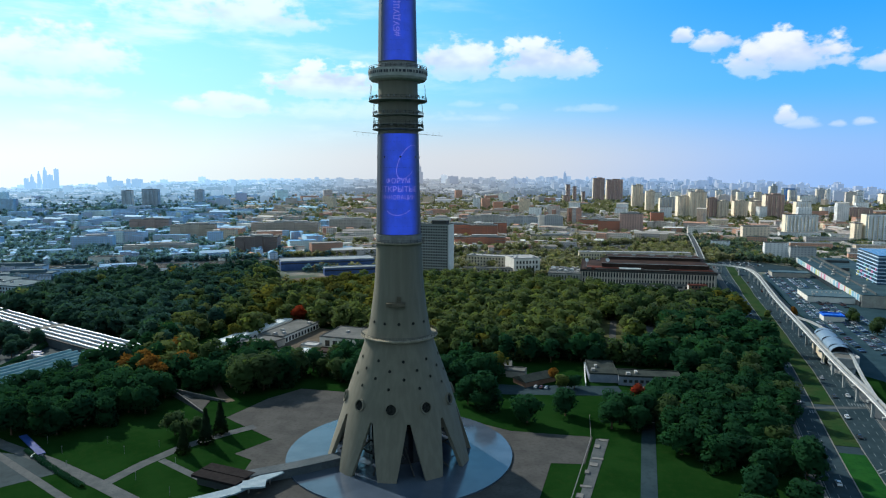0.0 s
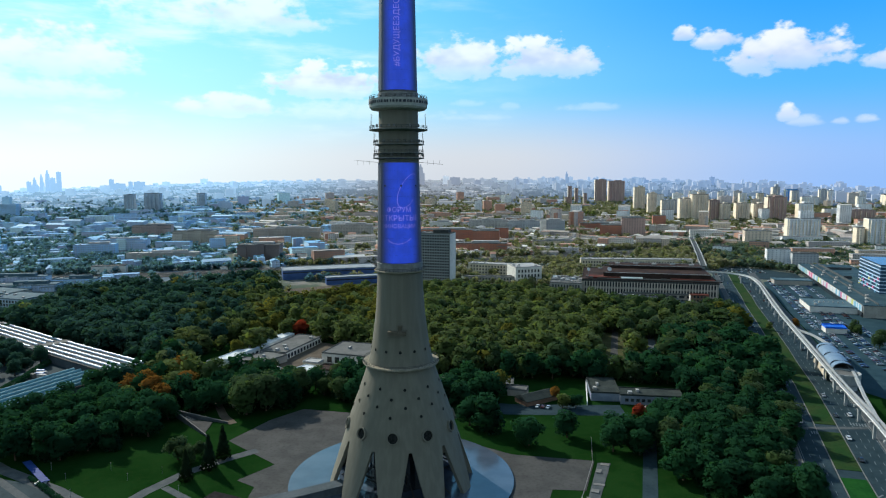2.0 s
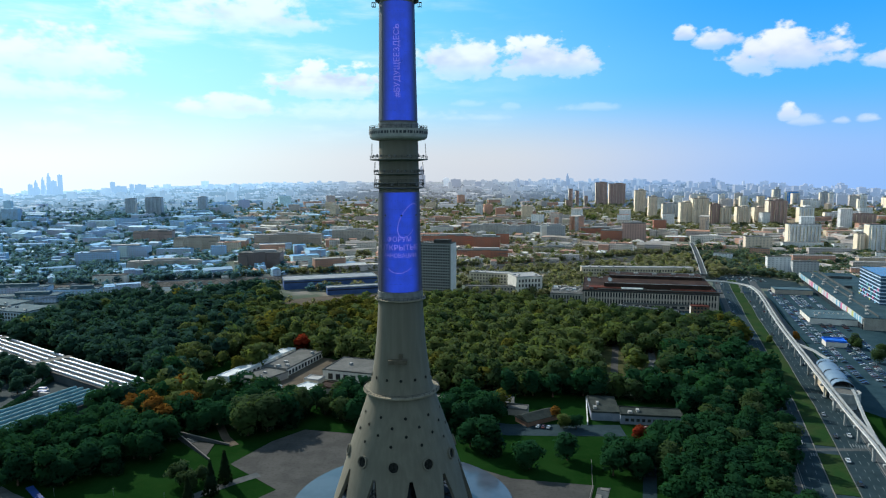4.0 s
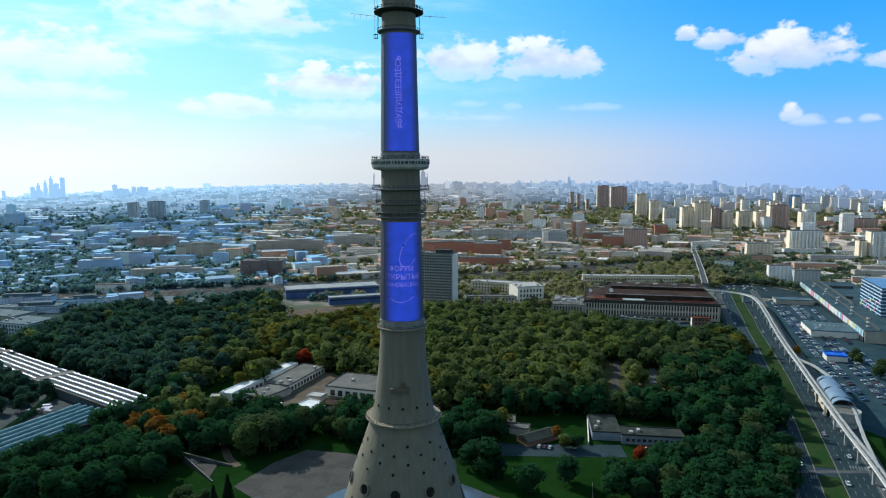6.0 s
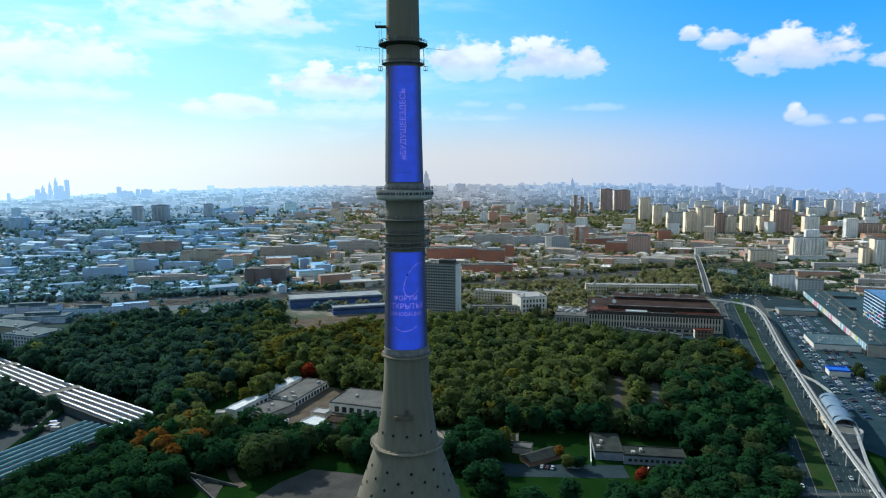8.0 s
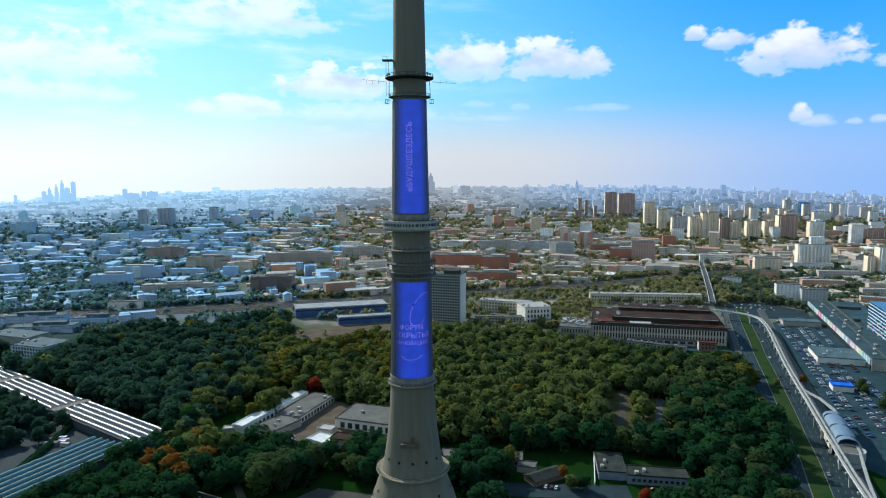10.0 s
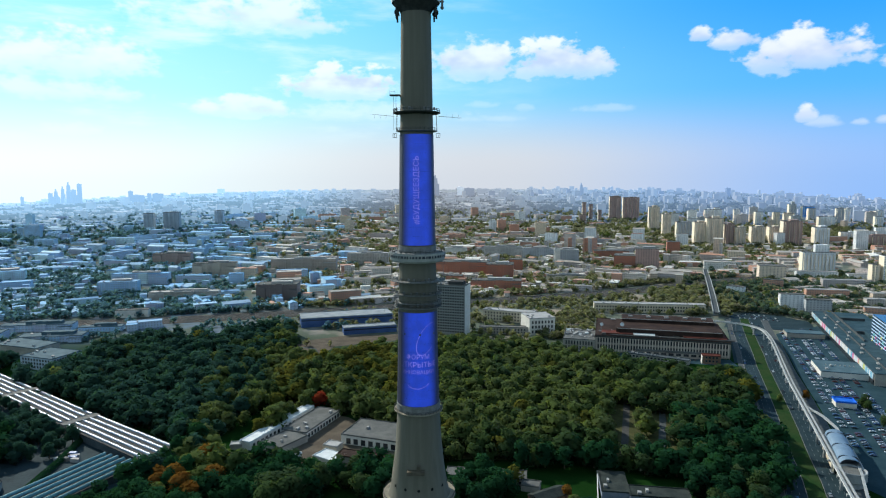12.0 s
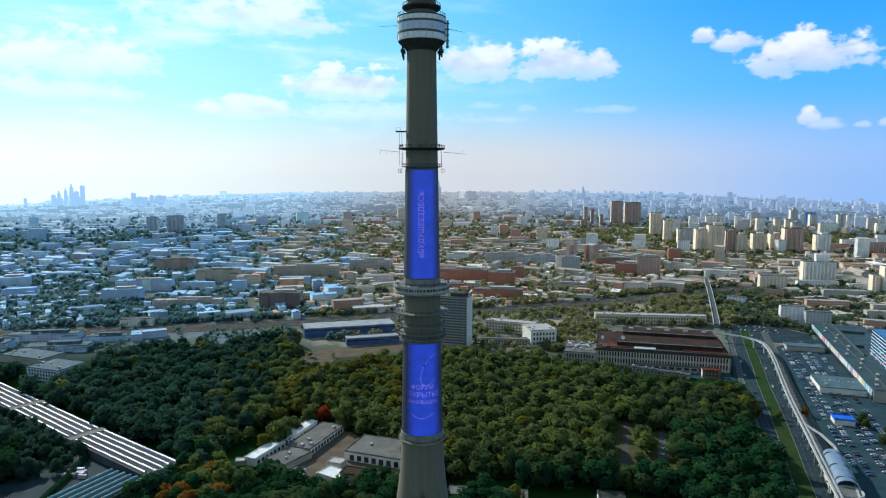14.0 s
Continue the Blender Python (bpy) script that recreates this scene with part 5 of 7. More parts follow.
for x, y in ((-88, 214), (-80, 219), (-72, 228), (-66, 235)):
    g = Geo()
    g.box(x, y, 0, 0.4, 0.4, 3.4)
    part("post", g, grey_steel, can)
# stair court: two pale walls, highest where they meet, round a paved and a grassed part
court = thing("stair_court", "angular pale concrete stair court in the lawn", "stair court", at=pose(0, 0, 0))
for (ax, ay), (bx, by) in (((-144, 335.4), (-112.8, 325.2)), ((-143.6, 334.2), (-116.7, 307.2))):
    side = Vector((ay - by, bx - ax, 0)).normalized() * 0.2
    low = [Vector((ax, ay, 0)) - side, Vector((bx, by, 0)) - side, Vector((bx, by, 0)) + side, Vector((ax, ay, 0)) + side]
    high = [p + Vector((0, 0, h)) for p, h in zip(low, (3.6, 0.7, 0.7, 3.6))]
    g = Geo()
    g.face(low[::-1])
    g.face(high)
    for i in range(4):
        j = (i + 1) % 4
        g.face((low[i], low[j], high[j], high[i]))
    part("wall", g, path_mat, court)
    g = Geo()
    edge = [p + side * q + Vector((0, 0, 0.02)) for p, q in zip(high, (-0.5, -0.5, 0.5, 0.5))]
    top = [p + Vector((0, 0, 0.2)) for p in edge]
    g.face(top)
    g.face(edge[::-1])
    for i in range(4):
        j = (i + 1) % 4
        g.face((edge[i], edge[j], top[j], top[i]))
    part("coping", g, kerb_mat, court)
g = Geo()
g.prism([(-136, 331.3), (-121, 326.5), (-120, 312)], 0.0, 0.3)
part("floor", g, paving, court)
for k in range(4):
    g = Geo()
    g.box(-136.5 + 1.2 * k, 330.2 - 0.7 * k, 0.3, 1.2, 4.2 + 0.5 * k, 1.2 - 0.3 * k, radians(-30))
    part("step", g, path_mat, court)
# long blue awning over the hedge
g = Geo()
g.prism(ribbon([(-186, 277), (-166, 258)], 1.5), 1.5, 1.8)
aw = thing("blue_awning", "long bright blue awning beside the path", "awning", at=pose(0, 0, 0))
part("roof", g, dull_blue, aw)
for x, y in ((-185, 276), (-180, 271), (-173.5, 265), (-167.5, 259.5)):
    g = Geo()
    g.tube((x, y, 0), (x, y, 1.5), 0.1, 0.1, 5)
    part("post", g, grey_steel, aw)
# ---- landmarks beyond the park ----
slab = block("slab_tower", "grey gridded slab tower with lit pale end wall", -12.5, 754, 38, 22, 60, -17, rough_paint("slab_grid", (0.235, 0.265, 0.275), (0.285, 0.315, 0.325), 0.1, 0.85, 0.25), roof_grey, "office tower", boxes=3)
windows(slab, 38, 22, "front", 17, 12, 1.9, 1.7, 3.0, 3.3, 0.8)
g = Geo()
g.box(19.15, 0, 0, 0.3, 22.3, 60)
part("end_wall", g, wall_white, slab, "pale blank end wall")
g = Geo()
g.box(6, 0, 60.3, 18, 12, 4.0)
part("plant_room", g, dark_steel, slab)
orn = block("white_hall", "ornate white corner building with tall windows", 98, 757, 32, 34, 20, 12, wall_white, roof_light, "building", boxes=4)
windows(orn, 32, 34, "front", 3, 7, 1.8, 3.2, 1.5, 5.6)
windows(orn, 32, 34, "right", 3, 6, 1.8, 3.2, 1.5, 5.6)
wing = block("white_hall_wing", "long pale wing with flat zinc roof", 62, 826, 68, 16, 14, -20, wall_beige, roof_light, "building", boxes=3)
windows(wing, 68, 16, "front", 3, 16, 1.6, 2.0, 1.0, 4.0)
low = block("low_house", "long low pale building at the wood's edge", 52, 760, 58, 10, 8, -5, wall_grey, roof_grey, "building")
windows(low, 58, 10, "front", 2, 15, 1.6, 2.0, 0.6, 3.4)
# the big studio block: long windowed front and stepped brown roofs
studio_stone = rough_paint("studio_stone", (0.58, 0.53, 0.47), (0.66, 0.61, 0.55), 0.15, 0.85, 0.25)
big = block("studio_block", "long grey broadcasting block with stepped brown roofs", 212, 671, 136, 88, 17, -13, rough_paint("studio_wall", (0.36, 0.33, 0.295), (0.42, 0.39, 0.35), 0.12, 0.85, 0.25), roof_dark, "building")
windows(big, 136, 88, "front", 2, 46, 1.3, 4.6, 2.0, 7.0, 2.0)
for x0, y0, w, d, h, mat in ((8, -6, 108, 50, 5.5, roof_dark), (10, 20, 98, 26, 8.5, roof_dark), (-38, -30, 46, 14, 1.5, roof_red), (-17, -32, 21, 14, 1.6, roof_white),
                             (44, -30, 42, 16, 1.4, roof_red), (10, -38, 124, 6, 0.7, dark_steel)):
    g = Geo()
    g.box(x0, y0, 17.35, w, d, h)
    part("upper_roof", g, mat, big)
    g = Geo()
    g.box(x0, y0, 17.35 + h, w + 1.2, d + 1.2, 0.3)
    part("eave", g, mat, big)
g = Geo()
g.box(0, -44.4, 15.6, 137, 1.2, 1.6)
part("cornice", g, dark_steel, big)
for k in range(47):
    g = Geo()
    g.box(-66 + 132 * k / 46, -44.3, 1.0, 0.9, 0.7, 14.6)
    part("pilaster", g, studio_stone, big)
for k in range(5):
    g = Geo()
    g.box(-30 + 20 * k, 22, 25.9, 5, 3, 1.6)
    part("roof_vent", g, roof_light, big)
rngs = random.Random(14)
for k in range(22):
    g = Geo()
    g.box(rngs.uniform(-62, 60), rngs.choice([-40, -36, -26, -22, 34, 38]), 17.35 + 0.3, rngs.uniform(1.5, 6), rngs.uniform(1.2, 2.6), rngs.uniform(0.8, 2.2))
    part("roof_vent", g, (roof_light, roof_grey, dark_steel)[k % 3], big)
for y0, z0 in ((-31.5, 23.2), (6.5, 26.2), (33.5, 26.2)):
    g = Geo()
    g.box(8, y0, z0, 106, 0.4, 0.5)
    part("roof_rail", g, roof_light, big)
for x0, y0, s in ((-40, -20, 2.3), (-62, -22, 2.0)):
    g = Geo()
    g.lathe([(0.05, 0), (s * 0.6, 0.2), (s, 0.9), (s * 0.93, 1.0), (0.05, 0.25)], n=14)
    part("dish_aerial", g, white_paint, big, "white satellite dish", at=pose(x0, y0, 20.5 + 2 * s, 62, 0, 20))
    g = Geo()
    g.tube((x0, y0, 17.3), (x0, y0 + 0.6, 20.5 + 2 * s), 0.3, 0.2, 6)
    part("dish_mast", g, grey_steel, big)
lwing = block("studio_wing", "lower pale wing with cluttered roof", 128, 684, 34, 46, 13, -13, wall_grey, roof_grey, "building", boxes=14, seed=8)
windows(lwing, 34, 46, "front", 2, 10, 1.2, 4.0, 1.0, 5.6)
rngs = random.Random(15)
for k in range(26):
    g = Geo()
    x0, y0 = rngs.uniform(-15, 15), rngs.uniform(-6, 21)
    if k % 3:
        g.box(x0, y0, 13.3, rngs.uniform(1.4, 5), rngs.uniform(1.2, 3), rngs.uniform(0.9, 2.6), rngs.uniform(-0.3, 0.3))
        part("roof_plant", g, (roof_light, roof_white, grey_steel)[rngs.randrange(3)], lwing)
    else:
        g.tube((x0, y0, 14.3), (x0 + rngs.uniform(-7, 7), y0 + rngs.uniform(2, 9), 14.3), 0.55, 0.55, 8)
        part("duct", g, roof_light, lwing, "bare zinc air duct")
podium = block("studio_podium", "grey flat-roofed entrance podium along the studio front", 223, 660, 78, 8, 5.0, -13, wall_grey, roof_grey, "podium")
windows(podium, 78, 8, "front", 1, 10, 5.0, 2.4, 1.2, 4.0)
annex = block("studio_annex", "low grey annex row along the studio front", 201, 648, 62, 9, 4.0, -29, wall_grey, roof_slate, "annex", boxes=6)
windows(annex, 62, 9, "front", 1, 16, 2.0, 1.6, 0.8, 2.6)
gate = block("gate_house", "small brown-brick gatehouse with pale end", 252, 637, 17, 9, 8, -13, wall_brown, roof_red, "gatehouse")
windows(gate, 17, 9, "front", 2, 4, 1.8, 1.9, 1.2, 3.6)
g = Geo()
g.box(-8.75, 0, 0, 0.3, 9.2, 7.6)
part("end_wall", g, wall_white, gate, "pale rendered end wall")
rear = block("rear_block", "long pale rear block with zinc roof", 262, 885, 150, 14, 12, -5, wall_beige, roof_light, "building", boxes=5)
windows(rear, 150, 14, "front", 2, 40, 1.6, 2.2, 1.5, 4.4)
# railway depot with blue front
roof_depot = rough_paint("roof_depot", (0.22, 0.26, 0.30), (0.30, 0.34, 0.38), 0.1, 0.7, 0.25)
for x, y, w, d, h, lab in ((-143, 806, 116, 36, 11, "long depot hall with blue front and pale roof"), (-108, 762, 64, 16, 8, "low depot hall with blue front and pale roof")):
    dep = block("depot_hall", lab, x, y, w, d, h, 17, rough_paint("blue_front", (0.05, 0.10, 0.26), (0.07, 0.14, 0.34), 0.1, 0.6, 0.25), roof_depot, "depot", "depot halls", 0.8)
    g = Geo()
    g.box(0, -d / 2 - 0.1, h - 3.0, w, 0.2, 1.3)
    part("window_strip", g, dark_glass, dep)

# broadcasting centre beyond the car park
centre = thing("broadcast_centre", "long low broadcasting centre with coloured panel front", "building", at=pose(445, 700, 0, 0, 0, -18.3))
BUILT.append((470, 720, 130))
RECTS.append((445, 700, 64, 296, radians(-18.3)))
RECTS.append((453, 652, 50, 76, radians(-18.3)))
g = Geo()
g.box(0, 0, 0, 58, 290, 11.0)
part("wall", g, wall_grey, centre)
g = Geo()
g.box(0, 0, 11, 59, 291, 0.5)
centre_roof = rough_paint("centre_roof", (0.030, 0.066, 0.088), (0.050, 0.094, 0.120), 0.08, 0.75, 0.35)
part("roof", g, centre_roof, centre)
for x0, y0, w, d, h in ((-17, 0, 0.5, 284, 1.6), (-8, 60, 0.5, 160, 2.5), (6, 20, 26, 0.8, 3.0), (6, 95, 26, 0.8, 3.0)):
    g = Geo()
    g.box(x0, y0, 11.5, w, d, h)
    part("parapet", g, path_mat, centre, "pale inner parapet")
g = Geo()
g.box(12, -10, 11.5, 22, 60, 4.0)
part("upper_roof", g, centre_roof, centre)
for k in range(14):
    g = Geo()
    g.box(-23 + 5 * (k % 3), -130 + 19 * k, 11.5, 2.5, 4, 1.2)
    part("roof_vent", g, roof_light, centre)
g = Geo()
g.box(-29.6, 0, 0.5, 1.0, 288, 4.0)
part("shop_front", g, dark_glass, centre)
PANEL = [rough_paint("panel_%s" % nm, a, tuple(v * 0.85 for v in a), 0.5, 0.55, 0.12) for nm, a in
         (("white", (0.7, 0.72, 0.74)), ("sky", (0.16, 0.42, 0.62)), ("pink", (0.62, 0.16, 0.34)), ("lime", (0.55, 0.58, 0.20)), ("teal", (0.12, 0.42, 0.44)), ("pale", (0.52, 0.62, 0.70)))]
panel_geo = Geo()
panel_geo.box(0, 0, 0, 0.5, 2.9, 5.4)
panel_meshes = [panel_geo.mesh("panel", m) for m in PANEL]
rng = random.Random(21)
for k in range(92):
    zone = k // 8
    pick = rng.choice([0, 5, 0, [1, 3, 2, 1, 0, 2, 3, 1, 2, 4, 1, 2][zone % 12], [1, 3, 2, 1, 0, 2, 3, 1, 2, 4, 1, 2][zone % 12]])
    part("panel", panel_meshes[pick], None, centre, at=pose(-29.9, -142 + 3.1 * k, 5.2))
tower2 = thing("glass_office", "blue glass office tower with pale floor bands", "office tower", at=pose(453, 652, 0, 0, 0, -18.3))
g = Geo()
g.box(0, 0, 0, 44, 70, 40)
part("wall", g, rough_paint("blue_glass", (0.03, 0.07, 0.13), (0.05, 0.11, 0.20), 0.1, 0.15, 0.15), tower2)
for j in range(10):
    g = Geo()
    g.box(0, 0, 6.0 + 3.5 * j, 44.5, 70.5, 0.9)
    part("floor_band", g, blue_drum, tower2)
for j in range(18):
    g = Geo()
    g.box(-22.4, 31 - 3.6 * j, 10.4 + (j * 7 % 5) * 3.5 * (1 if j > 6 else 0.6), 0.3, 3.2, 2.5)
    part("panel", g, PANEL[[3, 3, 4, 1, 2, 2, 1, 4, 2][j % 9]], tower2)
ph = block("parking_hall", "low flat-roofed hall in the car park", 358, 590, 42, 42, 5.5, -17, wall_white, roof_blue_grey, "hall", boxes=2)
for k in range(7):
    g = Geo()
    g.lathe([(0.7, 5.8), (0.7, 6.8), (0.01, 7.2)], n=8)
    part("roof_vent", g, roof_light, ph, at=pose(-12 + 4 * k, 3, 0))
block("blue_kiosk", "small hall with bright blue roof and white walls", 313, 513, 15, 13, 4.2, -17, wall_white, bright_blue, "kiosk", lip=0.9)
block("far_canopy", "low grey canopy building by the car park", 402, 745, 40, 20, 5, -15, wall_grey, roof_blue_grey, "canopy")

# monorail on posts
RAIL_LINE = [(150, 165), (178, 225), (204, 296), (220, 348), (241, 412), (259, 466), (291, 562), (334, 680), (347, 722), (352, 748), (345, 770), (328, 786), (302, 797), (285, 803)]
mono = thing("monorail", "pale concrete monorail beamway on slim posts", "monorail", at=pose(0, 0, 0))
pale_conc = rough_paint("pale_concrete", (0.30, 0.33, 0.35), (0.37, 0.40, 0.42), 0.2, 0.8, 0.25)
smooth_line = []
for i in range(len(RAIL_LINE) - 1):
    p0, p1, p2, p3 = [Vector(RAIL_LINE[min(max(i + k, 0), len(RAIL_LINE) - 1)]) for k in (-1, 0, 1, 2)]
    for s in range(4):
        t = s / 4
        smooth_line.append(tuple(0.5 * ((2 * p1) + (p2 - p0) * t + (2 * p0 - 5 * p1 + 4 * p2 - p3) * t * t + (3 * p1 - p0 - 3 * p2 + p3) * t ** 3)))
smooth_line.append(RAIL_LINE[-1])


def swept(line, half, z0, z1):
    g = Geo()
    g.prism(shifted(line, -half) + shifted(line, half)[::-1], z0, z1)
    return g


for off in (-1.25, 1.25):
    part("beam", swept(shifted(smooth_line, off), 0.5, 8.8, 10.4), pale_conc, mono)
part("deck", swept(smooth_line, 1.6, 8.6, 8.85), grey_steel, mono)
for off in (-1.9, 1.9):
    part("railing", swept(shifted(smooth_line, off), 0.06, 9.3, 9.9), white_paint, mono)
for x, y, a in along(RAIL_LINE, 24, 6):
    g = Geo()
    g.box(x, y, 0, 1.3, 1.3, 7.4, a)
    g.box(x, y, 7.4, 1.4, 5.4, 1.2, a)
    part("post", g, pale_conc, mono)
branch = [(206, 300), (222, 336), (241, 375), (256, 412), (267, 447), (270, 470), (268, 492)]
part("branch_beam", swept(branch, 0.7, 8.8, 10.2), pale_conc, mono)
# its station
STX, STY, STR = 249, 409, 70.0
stn = thing("monorail_station", "glazed monorail station under a grey barrel roof", "station", at=pose(STX, STY, 0, 0, 0, STR))
g = Geo()
n = 12
prof = [(-5.8 * math.cos(math.pi * i / n), 10.0 + 3.8 * math.sin(math.pi * i / n)) for i in range(n + 1)]
for (ya, za), (yb, zb) in zip(prof, prof[1:]):
    g.face([(-26, ya, za), (26, ya, za), (26, yb, zb), (-26, yb, zb)])
    g.face([(-26, yb * 0.97, zb - 0.3), (26, yb * 0.97, zb - 0.3), (26, ya * 0.97, za - 0.3), (-26, ya * 0.97, za - 0.3)])
part("barrel_roof", g, rough_paint("station_roof", (0.12, 0.20, 0.30), (0.16, 0.25, 0.36), 0.2, 0.55, 0.15, 0.0), stn, smooth=True)
for k in range(3):
    g = Geo()
    for (ya, za), (yb, zb) in zip(prof, prof[1:]):
        g.box(-20 + 20 * k, (ya + yb) / 2, (za + zb) / 2 - 0.36, 0.12, abs(yb - ya) + 0.3, abs(zb - za) + 0.30)
    part("rib", g, roof_slate, stn)
g = Geo()
g.box(0, 0, 6.5, 54, 15, 2.4)
part("platform", g, pale_conc, stn)
g = Geo()
g.box(0, 0, 0, 50, 11, 6.5)
part("hall", g, dark_glass, stn)
g = Geo()
g.box(0, 7.7, 1.5, 40, 0.4, 6.0)
part("side_panel", g, wall_beige, stn, "long pale panel along the platform")
g = Geo()
g.lathe([(0.01, 9.2), (7.0, 9.2), (7.4, 9.9), (8.0, 9.9), (8.0, 4.4), (6.4, 3.0), (6.4, 0.0)][::-1], -32, 0, 40)
part("round_end", g, pale_conc, stn, "round pale concrete end drum")
g = Geo()
g.lathe([(0.01, 9.5), (6.2, 9.5), (6.2, 9.25)][::-1], -32, 0, 40)
part("drum_roof", g, roof_grey, stn)
# a footbridge over the railway
fb = thing("road_bridge", "long pale road bridge climbing over the railway", "bridge", at=pose(0, 0, 0))
g = Geo()
g.prism(ribbon([(342, 856), (388, 990), (430, 1115), (478, 1262)], 3.4), 5.5, 7.0)
part("deck", g, path_mat, fb)
for s in (-3.7, 3.7):
    part("parapet", swept(shifted([(342, 856), (388, 990), (430, 1115), (478, 1262)], s), 0.4, 5.5, 8.4), pale_conc, fb)
for x, y, a in along([(346, 868), (388, 990), (430, 1115), (474, 1250)], 30):
    g = Geo()
    g.box(x, y, 0, 1.6, 6, 5.5, a)
    part("pier", g, pale_conc, fb)
# ---- the town ----
def facade(name, wall, dark, dx=3.2, dz=3.1, wx=0.5, wz=0.5, rough=0.8, shift=0.25, haze_sheen=0.0, haze_tint=(0.85, 0.95, 1.0)):
    """Far-off windowed wall: a grid of panes in the building's own axes."""
    def build(n, pos, rnd):
        own = n.add("ShaderNodeTexCoord", out=3)
        sep = n.tree.nodes.new("ShaderNodeSeparateXYZ")
        n.tree.links.new(own, sep.inputs[0])
        u = n.math("FRACT", n.math("DIVIDE", n.math("ADD", sep.outputs[0], n.math("ADD", sep.outputs[1], 500.0)), dx))
        v = n.math("FRACT", n.math("DIVIDE", n.math("ADD", sep.outputs[2], 0.6), dz))
        pane = n.math("MULTIPLY", n.math("LESS_THAN", u, wx), n.math("LESS_THAN", v, wz))
        col = n.mix(rnd, wall, tuple(min(1.0, c * (1 + shift)) for c in wall)) if isinstance(wall[0], float) else None
        if col is None:
            ramp = n.tree.nodes.new("ShaderNodeValToRGB")
            ramp.color_ramp.interpolation = "CONSTANT"
            e = ramp.color_ramp.elements
            while len(e) < len(wall):
                e.new(0.5)
            for i, c in enumerate(wall):
                e[i].position, e[i].color = i / len(wall), (*c, 1)
            n.tree.links.new(rnd, ramp.inputs[0])
            col = ramp.outputs[0]
        col = n.mix(n.math("MULTIPLY", n.ramp(n.noise(pos, 0.06, 4.0), 0.4, 0.7), 0.25), col, (0.15, 0.14, 0.13))
        # tinted sheen in place of haze on far walls
        return {"Base Color": n.mix(pane, col, dark), "Roughness": n.math("SUBTRACT", rough, n.math("MULTIPLY", pane, 0.5)),
                "Sheen Weight": haze_sheen, "Sheen Tint": haze_tint, "Sheen Roughness": 0.5}
    return bsdf(name, build)


WALLS = [(0.598, 0.552, 0.517), (0.782, 0.736, 0.678), (0.483, 0.425, 0.414), (0.644, 0.529, 0.425), (0.820, 0.820, 0.805), (0.506, 0.265, 0.184), (0.552, 0.517, 0.529), (0.690, 0.586, 0.448), (0.598, 0.333, 0.241), (0.483, 0.460, 0.448)]
# blue tints put haze over the left-hand walls and roofs
HAZED_WALLS = [(0.367, 0.600, 0.850), (0.475, 0.696, 0.850), (0.324, 0.504, 0.787), (0.432, 0.564, 0.773), (0.626, 0.820, 0.850), (0.432, 0.480, 0.662), (0.356, 0.576, 0.850), (0.475, 0.588, 0.759)]
HAZED_ROOFS = [(0.207, 0.392, 0.668), (0.170, 0.324, 0.559), (0.267, 0.486, 0.776), (0.256, 0.324, 0.482), (0.183, 0.351, 0.590), (0.486, 0.661, 0.850), (0.267, 0.351, 0.513), (0.207, 0.392, 0.652)]
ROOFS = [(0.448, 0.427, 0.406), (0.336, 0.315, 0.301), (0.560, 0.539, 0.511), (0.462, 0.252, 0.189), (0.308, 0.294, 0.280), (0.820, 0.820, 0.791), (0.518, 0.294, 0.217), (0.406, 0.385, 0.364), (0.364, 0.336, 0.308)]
HAZE_BLUE = (0.35, 0.72, 1.0)
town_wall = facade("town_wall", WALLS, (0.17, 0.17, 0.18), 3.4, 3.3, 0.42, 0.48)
town_roof = many_colours("town_roof", ROOFS, island=False, rough=0.75, stain=0.3, scale=0.1, haze_sheen=0.10)
hazed_wall = facade("hazed_town_wall", HAZED_WALLS, (0.26, 0.31, 0.38), 3.4, 3.3, 0.42, 0.48, haze_sheen=0.8, haze_tint=HAZE_BLUE)
hazed_roof = many_colours("hazed_town_roof", HAZED_ROOFS, island=False, rough=0.75, stain=0.2, scale=0.1, haze_sheen=0.9, haze_tint=HAZE_BLUE)
beige_twr = facade("beige_tower_wall", (0.68, 0.59, 0.49), (0.34, 0.30, 0.27), 6.0, 2.9, 0.4, 0.45)
white_twr = facade("white_tower_wall", (0.70, 0.73, 0.76), (0.34, 0.38, 0.43), 5.0, 2.9, 0.36, 0.45)
brown_twr = facade("brown_tower_wall", (0.40, 0.28, 0.25), (0.22, 0.17, 0.18), 5.0, 3.0, 0.4, 0.5)
grey_twr = facade("grey_tower_wall", (0.42, 0.46, 0.50), (0.22, 0.25, 0.29), 4.2, 3.0, 0.5, 0.5)
# distant high-rises: haze put into wall colour and sheen
haze_twr = facade("hazed_tower_wall", (0.36, 0.44, 0.52), (0.28, 0.35, 0.43), 4.6, 3.0, 0.45, 0.5, haze_sheen=0.3, haze_tint=HAZE_BLUE)
brick_wall = facade("red_brick_wall", (0.40, 0.16, 0.105), (0.22, 0.13, 0.11), 4.4, 4.0, 0.36, 0.45)
blue_twr = facade("blue_tower_wall", (0.05, 0.26, 0.66), (0.04, 0.16, 0.42), 4.0, 3.4, 0.4, 0.4)


# paler copy of the tower walls, for their sunlit sides
sunlit_wall = rough_paint("sunlit_wall", (0.80, 0.72, 0.58), (0.88, 0.80, 0.66), 0.06, 0.85, 0.15)


